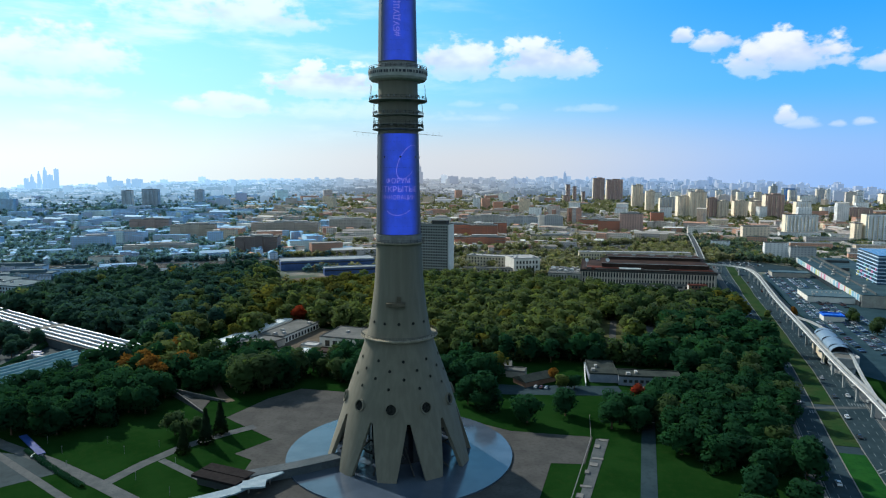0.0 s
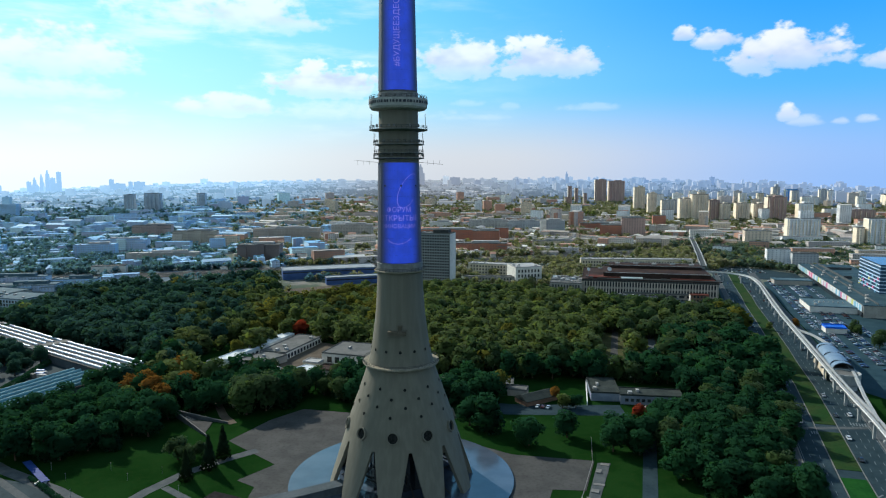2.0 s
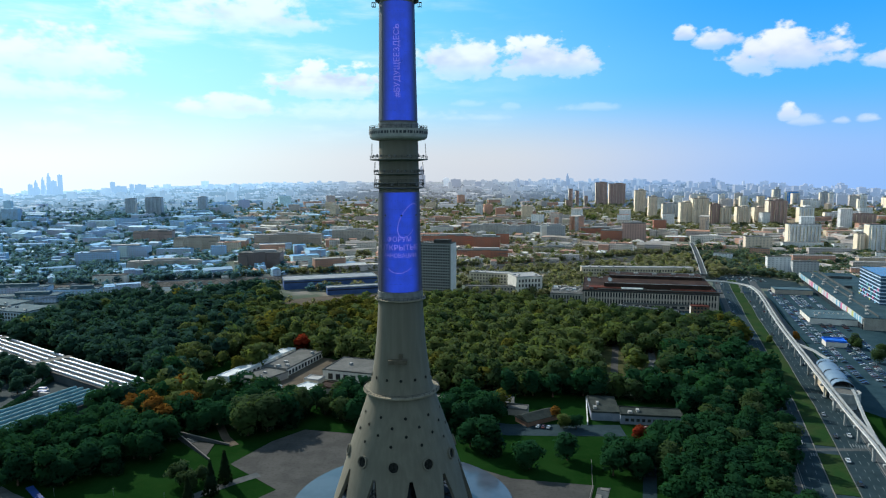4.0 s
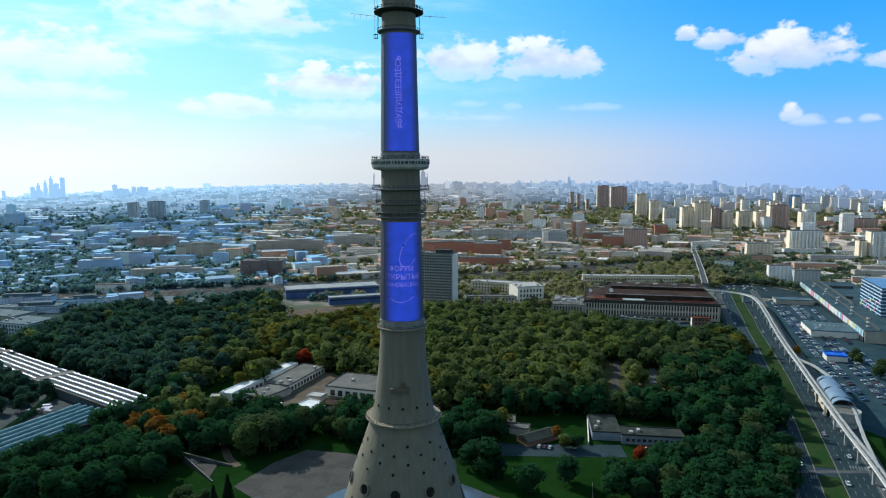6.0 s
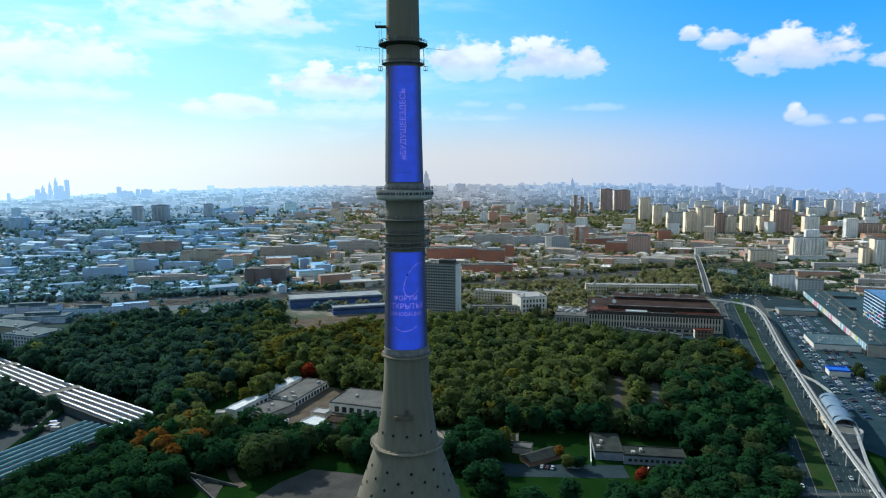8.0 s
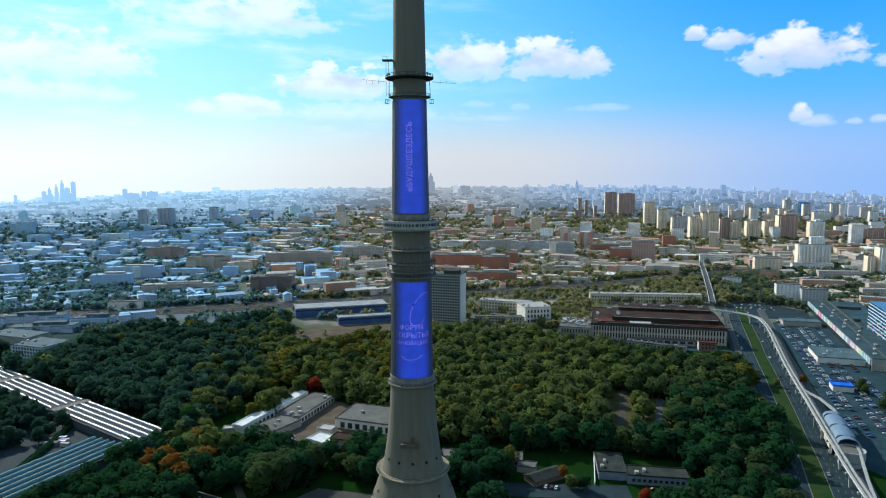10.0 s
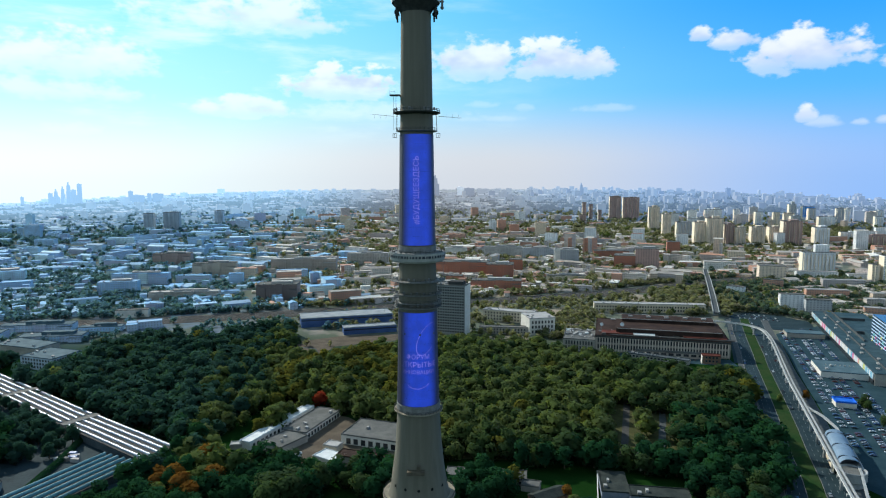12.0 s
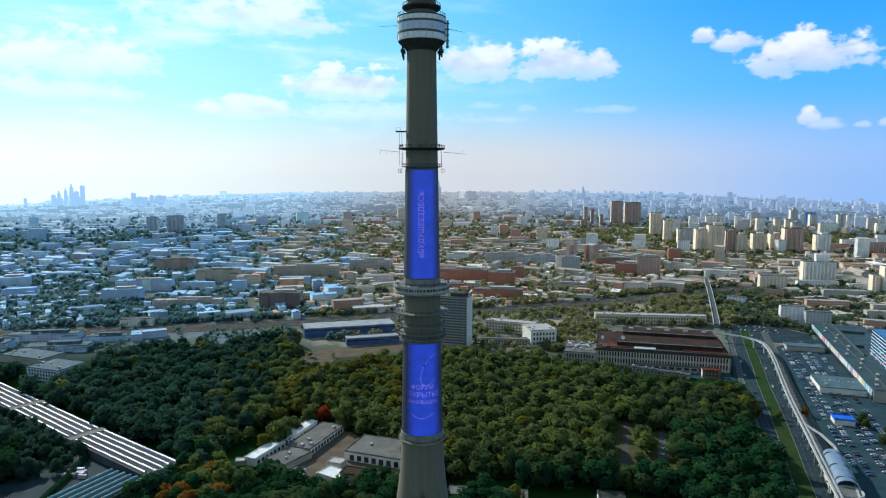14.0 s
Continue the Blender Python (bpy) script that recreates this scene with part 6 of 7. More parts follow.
def tall(label, x, y, w, d, h, rot, wall, steps=1, crown=0.0, group="", bays=0):
    """A high-rise with projecting bays and a roof house."""
    ob = block("apartment_tower", label, x, y, w, d, h, rot, wall, roof_grey, "tower block", group)
    for k in range(bays):
        g = Geo()
        u = -w / 2 + w * (k + 0.5) / bays
        g.box(u, -d / 2 - 1.7, 0, w / bays * 0.45, 3.4, h - (1.5, 4.5, 2.5)[k % 3])
        part("bay", g, wall, ob)
        # thin pale sheet paints sunlight on the bay's left side
        if x > 300:
            g = Geo()
            g.box(u - w / bays * 0.225 - 0.1, -d / 2 - 1.75, 0.5, 0.2, 3.1, h - (3.0, 6.0, 4.0)[k % 3])
            part("bay_side", g, sunlit_wall, ob, "plain side of the bay paled as if sunlit")
    # gable sheet in the lighter tone that the sun would give
    g = Geo()
    g.box(-w / 2 - 0.2, 0, 0, 0.4, d * 0.94, h - 1.0)
    part("gable", g, sunlit_wall, ob, "plain gable wall paled as if sunlit")
    if crown:
        g = Geo()
        g.box(w * 0.1, 0, h + 0.3, w * 0.42, d * 0.6, crown)
        part("roof_house", g, wall, ob)
    return ob


G = "tower blocks beyond the railway"
tall("pale beige high-rise with lit side", 649, 2174, 34, 30, 82, -8, beige_twr, crown=5, group=G, bays=3)
tall("slim pale high-rise with roof house", 641, 2016, 25, 24, 69, -8, beige_twr, crown=4, group=G, bays=2)
tall("grey glass high-rise with bays", 664, 1928, 42, 24, 52, -6, grey_twr, crown=2, group=G, bays=4)
tall("stepped beige high-rise with sunlit strips", 661, 1790, 30, 34, 62, -8, beige_twr, crown=4, group=G, bays=3)
tall("stepped beige high-rise, the tallest of its row", 694, 1772, 42, 30, 74, -8, beige_twr, crown=6, group=G, bays=4)
tall("stepped brown high-rise beside taller one", 741, 1793, 26, 28, 57, -8, brown_twr, crown=3, group=G, bays=2)
tall("square beige tower block with sunlit side", 766, 1780, 28, 28, 49, -8, beige_twr, crown=3, group=G, bays=3)
tall("square beige tower block with sunlit side", 826, 1805, 36, 28, 48, -8, beige_twr, crown=3, group=G, bays=3)
tall("square beige tower block with sunlit side", 884, 1830, 32, 28, 45, -8, beige_twr, crown=3, group=G, bays=3)
tall("brown and white striped tower block", 900, 1767, 48, 30, 66, -8, brown_twr, crown=4, group=G, bays=4)
tall("pale tower block with balconies", 991, 1789, 38, 26, 46, -8, white_twr, crown=5, group=G, bays=4)
tall("long pale apartment slab with balconies", 1113, 1857, 60, 18, 26, -8, white_twr, crown=2, group=G, bays=5)
tall("long brown apartment slab with balconies", 1090, 1715, 80, 18, 32, -8, brown_twr, crown=2, group=G, bays=6)
tall("broad white slab with roof house", 680, 1232, 58, 18, 44, -8, white_twr, crown=14, group=G, bays=9)
tall("tall white slab with sunlit side", 742, 1106, 40, 20, 52, -8, white_twr, crown=0, group=G, bays=5)
tall("beige stair wing beside the white slab", 714, 1116, 12, 16, 36, -8, beige_twr, crown=0, group=G, bays=1)
tall("dark brown twin apartment slab", 620, 2599, 44, 30, 95, -8, brown_twr, crown=3, group=G, bays=2)
tall("dark brown twin apartment slab", 694, 2640, 64, 24, 88, -4, brown_twr, crown=3, group=G, bays=5)
tall("deep blue glass tower far off", 1344, 2531, 40, 30, 52, -10, blue_twr, group=G, bays=3)
tall("white-topped grey high-rise far off", 1298, 2560, 26, 24, 60, -8, grey_twr, crown=10, group=G, bays=2)
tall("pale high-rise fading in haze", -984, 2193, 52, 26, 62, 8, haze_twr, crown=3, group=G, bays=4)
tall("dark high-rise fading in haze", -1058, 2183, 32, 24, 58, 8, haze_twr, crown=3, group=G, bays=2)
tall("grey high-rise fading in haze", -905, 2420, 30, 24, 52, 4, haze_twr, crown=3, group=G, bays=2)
tall("slim pale high-rise with roof house", 112, 2176, 24, 22, 40, -4, white_twr, crown=2, group=G, bays=2)
for x, y, w, h in ((512, 2672, 16, 68), (539, 2671, 14, 60), (560, 2600, 14, 42), (470, 2480, 26, 34)):
    tall("small brown high-rise far off", x, y, w, 16, h, -6, brown_twr, group=G, bays=2)
rngt = random.Random(31)
for k in range(26):
    x, y = 760 + 42 * k + rngt.uniform(-14, 14), 2350 - 4.0 * k + rngt.uniform(-120, 160)
    tall("pale tower block in the far row", x, y, rngt.uniform(18, 34), 20, rngt.uniform(34, 62), rngt.uniform(-18, -4),
         rngt.choice([white_twr, white_twr, beige_twr, grey_twr, white_twr]), crown=rngt.choice([0, 4]), group=G, bays=2)

# red-brick works and offices near the railway
B = "brick works by the railway"


def works(label, x, y, w, d, h, rot, wall=None, roof=None, floors=3, bays=12, boxes=2, seed=1):
    ob = block("works_building", label, x, y, w, d, h, rot, wall or brick_wall, roof or roof_grey, "works building", B, boxes=boxes, seed=seed,
               wings=((-1, w * 0.22, 3.0, h * 0.86), (0.15, w * 0.16, 2.2, h * 1.08), (1, w * 0.2, 4.0, h * 0.7)) if w > 60 else ())
    for k in range(int(w / 7)):
        g = Geo()
        g.box(-w / 2 + w * (k + 0.5) / int(w / 7), -d / 2 - 0.25, 0.5, 0.9, 0.7, h - 1.2)
        part("pilaster", g, wall or brick_wall, ob)
    if w > 44:
        g = Geo()
        g.box(w * 0.08, d * 0.1, h + 0.3, w * 0.5, d * 0.4, 3.2)
        part("roof_house", g, roof_light if seed % 2 else roof or roof_grey, ob)
    return ob


works("long red-brick works with grey roof", 4, 1238, 100, 34, 24, -6, boxes=5)
works("red-brick works block with grey roof", 74, 1188, 50, 40, 26, -6, boxes=3)
works("low red-brick works with sunlit end", 60, 1063, 84, 26, 16, -6, boxes=4)
works("red-brick corner block with flat roof", 112, 1278, 26, 22, 24, -6)
works("small orange-brick shed by the railway", -10, 1142, 30, 20, 12, -10)
works("bright orange brick hall with flat roof", 346, 1339, 52, 44, 24, -16, boxes=3)
works("tall brown office block with vertical ribs", 384, 1325, 46, 34, 40, -14, wall=brown_twr, boxes=3)
works("plain red-brick box hall", 523, 1588, 30, 30, 28, -14)
works("long low red-brick range", 352, 1500, 80, 24, 16, -10)
works("dark brown hall with pale end", -280, 971, 62, 30, 24, 4, wall=facade("dusk_brown_wall", (0.17, 0.135, 0.13), (0.12, 0.105, 0.11)), roof=roof_grey)
works("low pink-white hall by the railway", -442, 846, 42, 12, 10, 12, wall=wall_white, roof=roof_grey)
works("long orange rendered town block", -630, 1395, 80, 22, 22, 8, wall=facade("orange_wall", (0.38, 0.29, 0.27), (0.25, 0.21, 0.22)))
works("long yellow rendered town block", -471, 1221, 80, 22, 24, 8, wall=facade("yellow_wall", (0.42, 0.39, 0.33), (0.27, 0.25, 0.23)))
works("long beige block with pale roof", -313, 1284, 130, 20, 24, 4, wall=facade("dun_wall", (0.38, 0.33, 0.29), (0.24, 0.21, 0.19)), roof=roof_light)
works("grey-lilac school block with rows of windows", -567, 1122, 96, 20, 18, 6, wall=hazed_wall, roof=hazed_roof)
works("grey-lilac school block with rows of windows", -552, 1017, 60, 24, 20, 14, wall=hazed_wall, roof=hazed_roof)
works("long low hall with pale roof", -426, 975, 104, 16, 12, 8, wall=wall_grey, roof=roof_light)
works("long grey depot with blue roof", -815, 1131, 60, 40, 20, 30, wall=hazed_wall, roof=hazed_roof)
works("pale long block with zinc roof", -198, 1385, 88, 20, 24, 3, wall=facade("pale_wall", (0.42, 0.40, 0.37), (0.2, 0.2, 0.2)), roof=roof_light)
works("pale long block with zinc roof", 104, 1539, 92, 18, 22, -3, wall=facade("pale_wall_b", (0.46, 0.46, 0.45), (0.2, 0.2, 0.2)), roof=roof_light)
works("blue-grey long block with zinc roof", 184, 1500, 76, 18, 22, -5, wall=grey_twr, roof=roof_light)
works("pale hall with light roof", -9, 1567, 56, 24, 16, 0, wall=wall_white, roof=roof_light)
works("white and blue-grey office block", 232, 1401, 52, 26, 30, -6, wall=grey_twr, roof=roof_light)
works("white stair tower of the office", 212, 1396, 11, 14, 33, -6, wall=wall_white, roof=roof_light)
works("low tan range behind trees", 192, 1160, 70, 16, 10, -6, wall=wall_beige)
works("beige five-storey block among trees", 564, 1169, 44, 30, 26, -16, wall=beige_twr)
works("white-roofed market shed by the bridge", 540, 1363, 46, 22, 9, -20, wall=wall_white, roof=roof_light)
for x, y, w, d, h in ((-470, 712, 70, 22, 7), (-520, 764, 84, 18, 8), (-440, 764, 50, 14, 6), (-560, 710, 60, 24, 9)):
    works("long low depot range with blue-grey roof", x, y, w, d, h, 10, wall=hazed_wall, roof=roof_blue_grey, boxes=4, seed=2)
H = "apartment slabs among trees"
for x, y, w, d, h, r, wl in ((459, 891, 30, 12, 25, -12, white_twr), (482, 866, 32, 12, 22, -12, grey_twr), (652, 1184, 70, 12, 14, -8, white_twr), (720, 1150, 60, 12, 14, -8, white_twr),
                             (560, 985, 60, 12, 15, -10, town_wall), (640, 950, 62, 12, 15, -10, town_wall), (600, 905, 56, 12, 15, -10, town_wall), (700, 1010, 50, 12, 15, -30, white_twr),
                             (560, 838, 60, 12, 15, -25, town_wall), (640, 1080, 66, 12, 15, -8, town_wall), (430, 1010, 26, 12, 16, -40, white_twr), (520, 1075, 30, 12, 16, -30, town_wall)):
    block("apartment_slab", "five-storey apartment slab among trees", x, y, w, d, h, r, wl, roof_light if w > 50 else roof_grey, "apartment block", H, boxes=1)

# ordinary houses, filling the quarters between
rng = random.Random(77)


def free(x, y, reach):
    return all((x - a) ** 2 + (y - b) ** 2 > (reach + c) ** 2 for a, b, c in BUILT)


def belt(x):
    """Middle of the railway belt at x."""
    pts = RAILWAY + [(1500, 1640)]
    if x <= pts[0][0]:
        return 760 + (x + 760) * 0.18
    for (x0, y0), (x1, y1) in zip(pts, pts[1:]):
        if x <= x1:
            return y0 + (y1 - y0) * (x - x0) / (x1 - x0)
    return 1640


def road_clear(x, y):
    return not (250 < x < 560 and abs(x - (342 + (y - 856) * 0.335)) < 24)


def open_ground(pts, margin=2.0, also=()):
    """Which of these points lie clear of every building."""
    p = np.array(pts, dtype=float)
    ok = np.ones(len(p), dtype=bool)
    for cx, cy, w, d, a in RECTS:
        u, v = p[:, 0] - cx, p[:, 1] - cy
        ok &= ~((np.abs(u * math.cos(a) + v * math.sin(a)) < w / 2 + margin) & (np.abs(v * math.cos(a) - u * math.sin(a)) < d / 2 + margin))
    for cx, cy, c in also:
        ok &= (p[:, 0] - cx) ** 2 + (p[:, 1] - cy) ** 2 > max(c - 3, 0) ** 2
    return ok


def hazed_side(x, y):
    """True on the sun's side, where haze is coloured in; with a broken edge."""
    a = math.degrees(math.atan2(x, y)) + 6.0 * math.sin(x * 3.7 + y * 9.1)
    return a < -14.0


def far_edge(x, y):
    """Where the town trees give way to the hazy ones, broken up from place to place."""
    return 2600 + 330 * math.sin(x * 12.9898 + y * 78.233)


near_house, far_house, hazy_house, town_trees = [], [], [], []
first_built = len(BUILT)
y = 770.0
while y < 4500:
    cell = 40 + y * 0.013
    half = 0.80 * y + 120
    n = int(2 * half / (cell * 1.25))
    for i in range(n):
        x = -half + 2 * half * (i + rng.random() * 0.7) / n
        yy = y + rng.uniform(-0.35, 0.35) * cell
        r = math.hypot(x - TX, yy - TY)
        if r > 4450 or (yy < belt(x) + 44 and not (x < -330 and yy < belt(x) - 40) and not (x > 480 and yy < belt(x) - 60)) or not road_clear(x, yy):
            continue
        if x < -330 and yy < 770:
            continue
        green = noise.noise(Vector((x * 0.0022, yy * 0.0022, 1.3)))
        wooded = green > 0.22 or (x > 900 and 1.9 < yy / 1000 < 2.25) or (x > 300 and 2.75 < yy / 1000 < 3.3)
        for q in range(13 if r < 1500 else 9):
            town_trees.append((x + rng.uniform(-0.7, 0.7) * cell, yy + rng.uniform(-0.6, 0.6) * cell, rng.uniform(0.5, 0.9) * (1.0 if r < 1800 else 1.3)))
        if wooded and rng.random() < 0.75:
            for q in range(8):
                town_trees.append((x + rng.uniform(-0.6, 0.6) * cell, yy + rng.uniform(-0.6, 0.6) * cell, rng.uniform(0.6, 0.9) * (1.0 if r < 1800 else 1.5)))
            continue
        if rng.random() < 0.14:
            continue
        rot = math.degrees(1.3 * noise.noise(Vector((x * 0.0016, yy * 0.0016, 8.1)))) + rng.choice([0, 0, 0, 90 if r < 1600 else 0])
        w, d = rng.uniform(0.35, 1.15) * cell, rng.uniform(10, 22)
        h = rng.choice([5, 6, 8, 8, 10, 12, 12, 15, 18])
        if x > 250 and yy > 1500 and rng.random() < 0.3:
            h, w = rng.uniform(26, 50), rng.uniform(20, 40)
        elif r > 1800 and rng.random() < 0.12:
            h, w = rng.uniform(26, 44), rng.uniform(22, 50)
        if not free(x, yy, 0.38 * w):
            continue
        BUILT.append((x, yy, 0.36 * w))
        (near_house if r < 1450 else far_house if r < 2300 + 600 * rng.random() else hazy_house).append((x, yy, w, d, h, rot))
    y += cell * 0.9
near_house.sort(key=lambda p: p[1])
for k, (x, yy, w, d, h, rot) in enumerate(near_house[:250]):
    block("town_house", "ordinary low town building with flat roof", x, yy, w, d, h, rot, hazed_wall if hazed_side(x, yy) else town_wall, hazed_roof if hazed_side(x, yy) else town_roof, "town building", "town quarter", boxes=1 if k < 120 else 0, seed=k,
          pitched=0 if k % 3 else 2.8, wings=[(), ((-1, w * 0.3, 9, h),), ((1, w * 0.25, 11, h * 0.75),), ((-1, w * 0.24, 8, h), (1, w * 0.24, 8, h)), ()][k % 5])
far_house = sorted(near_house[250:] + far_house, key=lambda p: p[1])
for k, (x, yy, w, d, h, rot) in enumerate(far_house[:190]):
    block("low_block", "pale low-rise block in the crowded town", x, yy, w, d, h, rot, hazed_wall if hazed_side(x, yy) else white_twr if h > 25 else town_wall, hazed_roof if hazed_side(x, yy) else town_roof, "town building", "crowded town", seed=k, pitched=0 if k % 4 else 3.0, wings=[(), ((-1, w * 0.3, 9, h * 0.8),), (), ((1, w * 0.3, 10, h),)][k % 4])
far_house = far_house[190:]


def crowd(name, houses, walls, roofs, label, kind="stuff", category="town buildings"):
    """Buildings beyond counting, flat-roofed or gabled, joined into one mesh; walls and roofs: two materials each."""
    g = Geo()
    for n, (x, yy, w, d, h, rot) in enumerate(houses):
        z = land(x, yy)
        c, s = math.cos(radians(rot)), math.sin(radians(rot))
        put = lambda a, b: (x + c * a * w / 2 - s * b * d / 2, yy + s * a * w / 2 + c * b * d / 2)
        cor = [put(a, b) for a, b in ((-1, -1), (1, -1), (1, 1), (-1, 1))]
        side = 2 if hazed_side(x, yy) else 0
        k = len(g.v)
        g.v.extend((p, q, z - 3) for p, q in cor)
        g.v.extend((p, q, z + h) for p, q in cor)
        for i in range(4):
            j = (i + 1) % 4
            g.f.append((k + i, k + j, k + 4 + j, k + 4 + i))
            g.s.append(side)
        if h < 14 and n % 5 < 2:
            up = min(3.2, d * 0.22)
            e0, e1 = (*put(-1, 0), z + h + up), (*put(1, 0), z + h + up)
            low = [(*put(a, b), z + h) for a, b in ((-1.04, -1.08), (1.04, -1.08), (1.04, 1.08), (-1.04, 1.08))]
            k = len(g.v)
            g.v.extend(low + [e0, e1])
            for f in ((0, 1, 5, 4), (2, 3, 4, 5), (1, 2, 5), (3, 0, 4)):
                g.f.append(tuple(k + q for q in f))
                g.s.append(side + 1)
            continue
        g.face([(p, q, z + h + 0.2) for p, q in cor], side + 1)
        if h < 20 and w > 30:
            g.box(x + w * 0.15, yy, z + h + 0.2, w * 0.15, d * 0.3, 2.2, radians(rot), side, side + 1)
        elif h >= 20:
            g.box(x, yy, z + h + 0.2, min(8, w * 0.4), d * 0.4, 3.0, radians(rot), side, side + 1)
    return tagged(part(name, g, [walls[0], roofs[0], walls[1], roofs[1]]), label, category, "", kind)


def crowd_wall(name, walls, dark, haze_sheen=0.0):
    def build(n, pos, rnd):
        isl = n.add("ShaderNodeNewGeometry", out=8)
        ramp = n.tree.nodes.new("ShaderNodeValToRGB")
        ramp.color_ramp.interpolation = "CONSTANT"
        e = ramp.color_ramp.elements
        while len(e) < len(walls):
            e.new(0.5)
        for i, c in enumerate(walls):
            e[i].position, e[i].color = i / len(walls), (*c, 1)
        n.tree.links.new(isl, ramp.inputs[0])
        sep = n.tree.nodes.new("ShaderNodeSeparateXYZ")
        n.tree.links.new(pos, sep.inputs[0])
        band = n.math("LESS_THAN", n.math("FRACT", n.math("DIVIDE", sep.outputs[2], 3.2)), 0.45)
        gate = n.math("GREATER_THAN", n.noise(pos, 0.3, 1.0), 0.47)
        # blue sheen adds haze to the crowded walls
        return {"Base Color": n.mix(n.math("MULTIPLY", band, n.math("MULTIPLY", gate, 0.6)), ramp.outputs[0], dark), "Roughness": 0.85,
                "Sheen Weight": haze_sheen, "Sheen Tint": HAZE_BLUE, "Sheen Roughness": 0.5}
    return bsdf(name, build)


# sheds, garages and small yards' buildings between the larger houses
sheds = []
for k in range(5200):
    yy = 740 + 1750 * rng.random() ** 1.3
    x = rng.uniform(-0.8, 0.8) * yy
    if (yy < belt(x) + 34 and not (x > 500 and yy < belt(x) - 50)) or not road_clear(x, yy):
        continue
    long = rng.random() < 0.3
    q = noise.noise(Vector((x * 0.0016, yy * 0.0016, 8.1)))
    sheds.append((x, yy, rng.uniform(22, 52) if long else rng.uniform(7, 20), rng.uniform(6, 13), rng.choice([3, 3.5, 4, 5, 6, 7, 9]),
                  math.degrees(1.3 * q) + rng.choice([0, 0, 90, rng.uniform(-20, 20)])))
sheds = [p for p, ok in zip(sheds, open_ground([p[:2] for p in sheds], 5.0)) if ok and not (hazed_side(p[0], p[1]) and (p[0] * 7.3 + p[1]) % 1.0 < 0.55) and not inside(p[0], p[1], PARK) and not inside(p[0], p[1], FORECOURT) and abs(p[0] - 445) + abs(p[1] - 700) > 190]
WALL_PAIR = [crowd_wall("crowd_wall", WALLS, (0.15, 0.15, 0.16)), crowd_wall("hazed_crowd_wall", HAZED_WALLS, (0.24, 0.32, 0.42), 0.8)]
ROOF_PAIR = [many_colours("crowd_roof", ROOFS, island=True, rough=0.75, stain=0.3, scale=0.05, haze_sheen=0.12),
             many_colours("hazed_crowd_roof", HAZED_ROOFS, island=True, rough=0.75, stain=0.2, scale=0.05, haze_sheen=0.9, haze_tint=HAZE_BLUE)]
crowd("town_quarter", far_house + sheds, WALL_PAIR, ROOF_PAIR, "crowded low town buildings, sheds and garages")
# haze put into town foliage: lightened, bluer on the left, with sheen
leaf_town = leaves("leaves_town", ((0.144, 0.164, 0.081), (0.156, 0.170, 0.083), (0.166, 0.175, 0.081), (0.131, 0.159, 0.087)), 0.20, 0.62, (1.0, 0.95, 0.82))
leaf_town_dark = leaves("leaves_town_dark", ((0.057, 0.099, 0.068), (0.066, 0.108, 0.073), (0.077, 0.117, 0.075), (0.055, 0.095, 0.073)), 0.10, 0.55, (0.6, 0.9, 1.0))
leaf_town_hazed = leaves("leaves_town_hazed", ((0.057, 0.122, 0.117), (0.062, 0.130, 0.125), (0.068, 0.135, 0.128), (0.056, 0.120, 0.125)), 0.50, 0.62, (0.28, 0.62, 1.0))
clear = open_ground([(x, yy) for x, yy, s in town_trees], 2.0, [b for b in BUILT[first_built:]])
close = [(x, yy, land(x, yy), s) for (x, yy, s), ok in zip(town_trees, clear) if ok and math.hypot(x - TX, yy - TY) < far_edge(x, yy)]
# belt of trees along the railway and behind the studio
for k in range(1700):
    x = rng.uniform(-620, 560)
    side = rng.choice([-1, 1])
    if side < 0 and (x < -190 or rng.random() < 0.85):
        continue
    close.append((x, belt(x) + side * rng.uniform(25, 56) + (8 if side > 0 else 0), 0, rng.uniform(0.45, 0.75)))
more = []
for k in range(1700):
    x, yy = rng.uniform(372, 780), rng.uniform(820, 1240)
    if yy < belt(x) - 30 and road_clear(x, yy) and not any(inside(x, yy, q) for q in (PARK, FORECOURT, KERB_L + KERB_R[::-1])):
        more.append((x, yy, 0, rng.uniform(0.55, 0.9)))
for k in range(420):
    x, yy = rng.uniform(300, 450), rng.uniform(862, 1120)
    if yy < belt(x) - 24 and abs(x - (342 + (yy - 856) * 0.335)) > 10 and not inside(x, yy, FORECOURT):
        more.append((x, yy, 0, rng.uniform(0.6, 1.0)))
for k in range(150):
    x, yy = rng.uniform(100, 190), rng.uniform(730, 870)
    more.append((x, yy, 0, rng.uniform(0.5, 0.8)))
for k in range(80):
    x = rng.uniform(-330, -196)
    more.append((x, rng.uniform(750 + 0.3 * (x + 330), belt(x) - 30), 0, rng.uniform(0.35, 0.6)))
for k in range(1500):
    x, yy = rng.uniform(-560, 352), rng.uniform(700, 1020)
    if x < -190 and yy > belt(x) - 70:
        continue
    if any(inside(x, yy, q) for q in (PARK, FORECOURT, KERB_L + KERB_R[::-1])):
        continue
    on_bridge = abs(x - (342 + (yy - 856) * 0.335)) < 9
    if yy < belt(x) - 26 and not on_bridge and not inside(x, yy, [(-190, 715), (-60, 690), (-40, 775), (-190, 775)]) and not inside(x, yy, [(-140, 640), (120, 600), (300, 640), (352, 860), (180, 860), (150, 720), (-20, 720)]) and not (-400 < x < -190 and yy < 835) and not (x < -400 and yy < 690):
        more.append((x, yy, 0, rng.uniform(0.45, 0.8)))
close += [p for p, ok in zip(more, open_ground([p[:2] for p in more])) if ok]
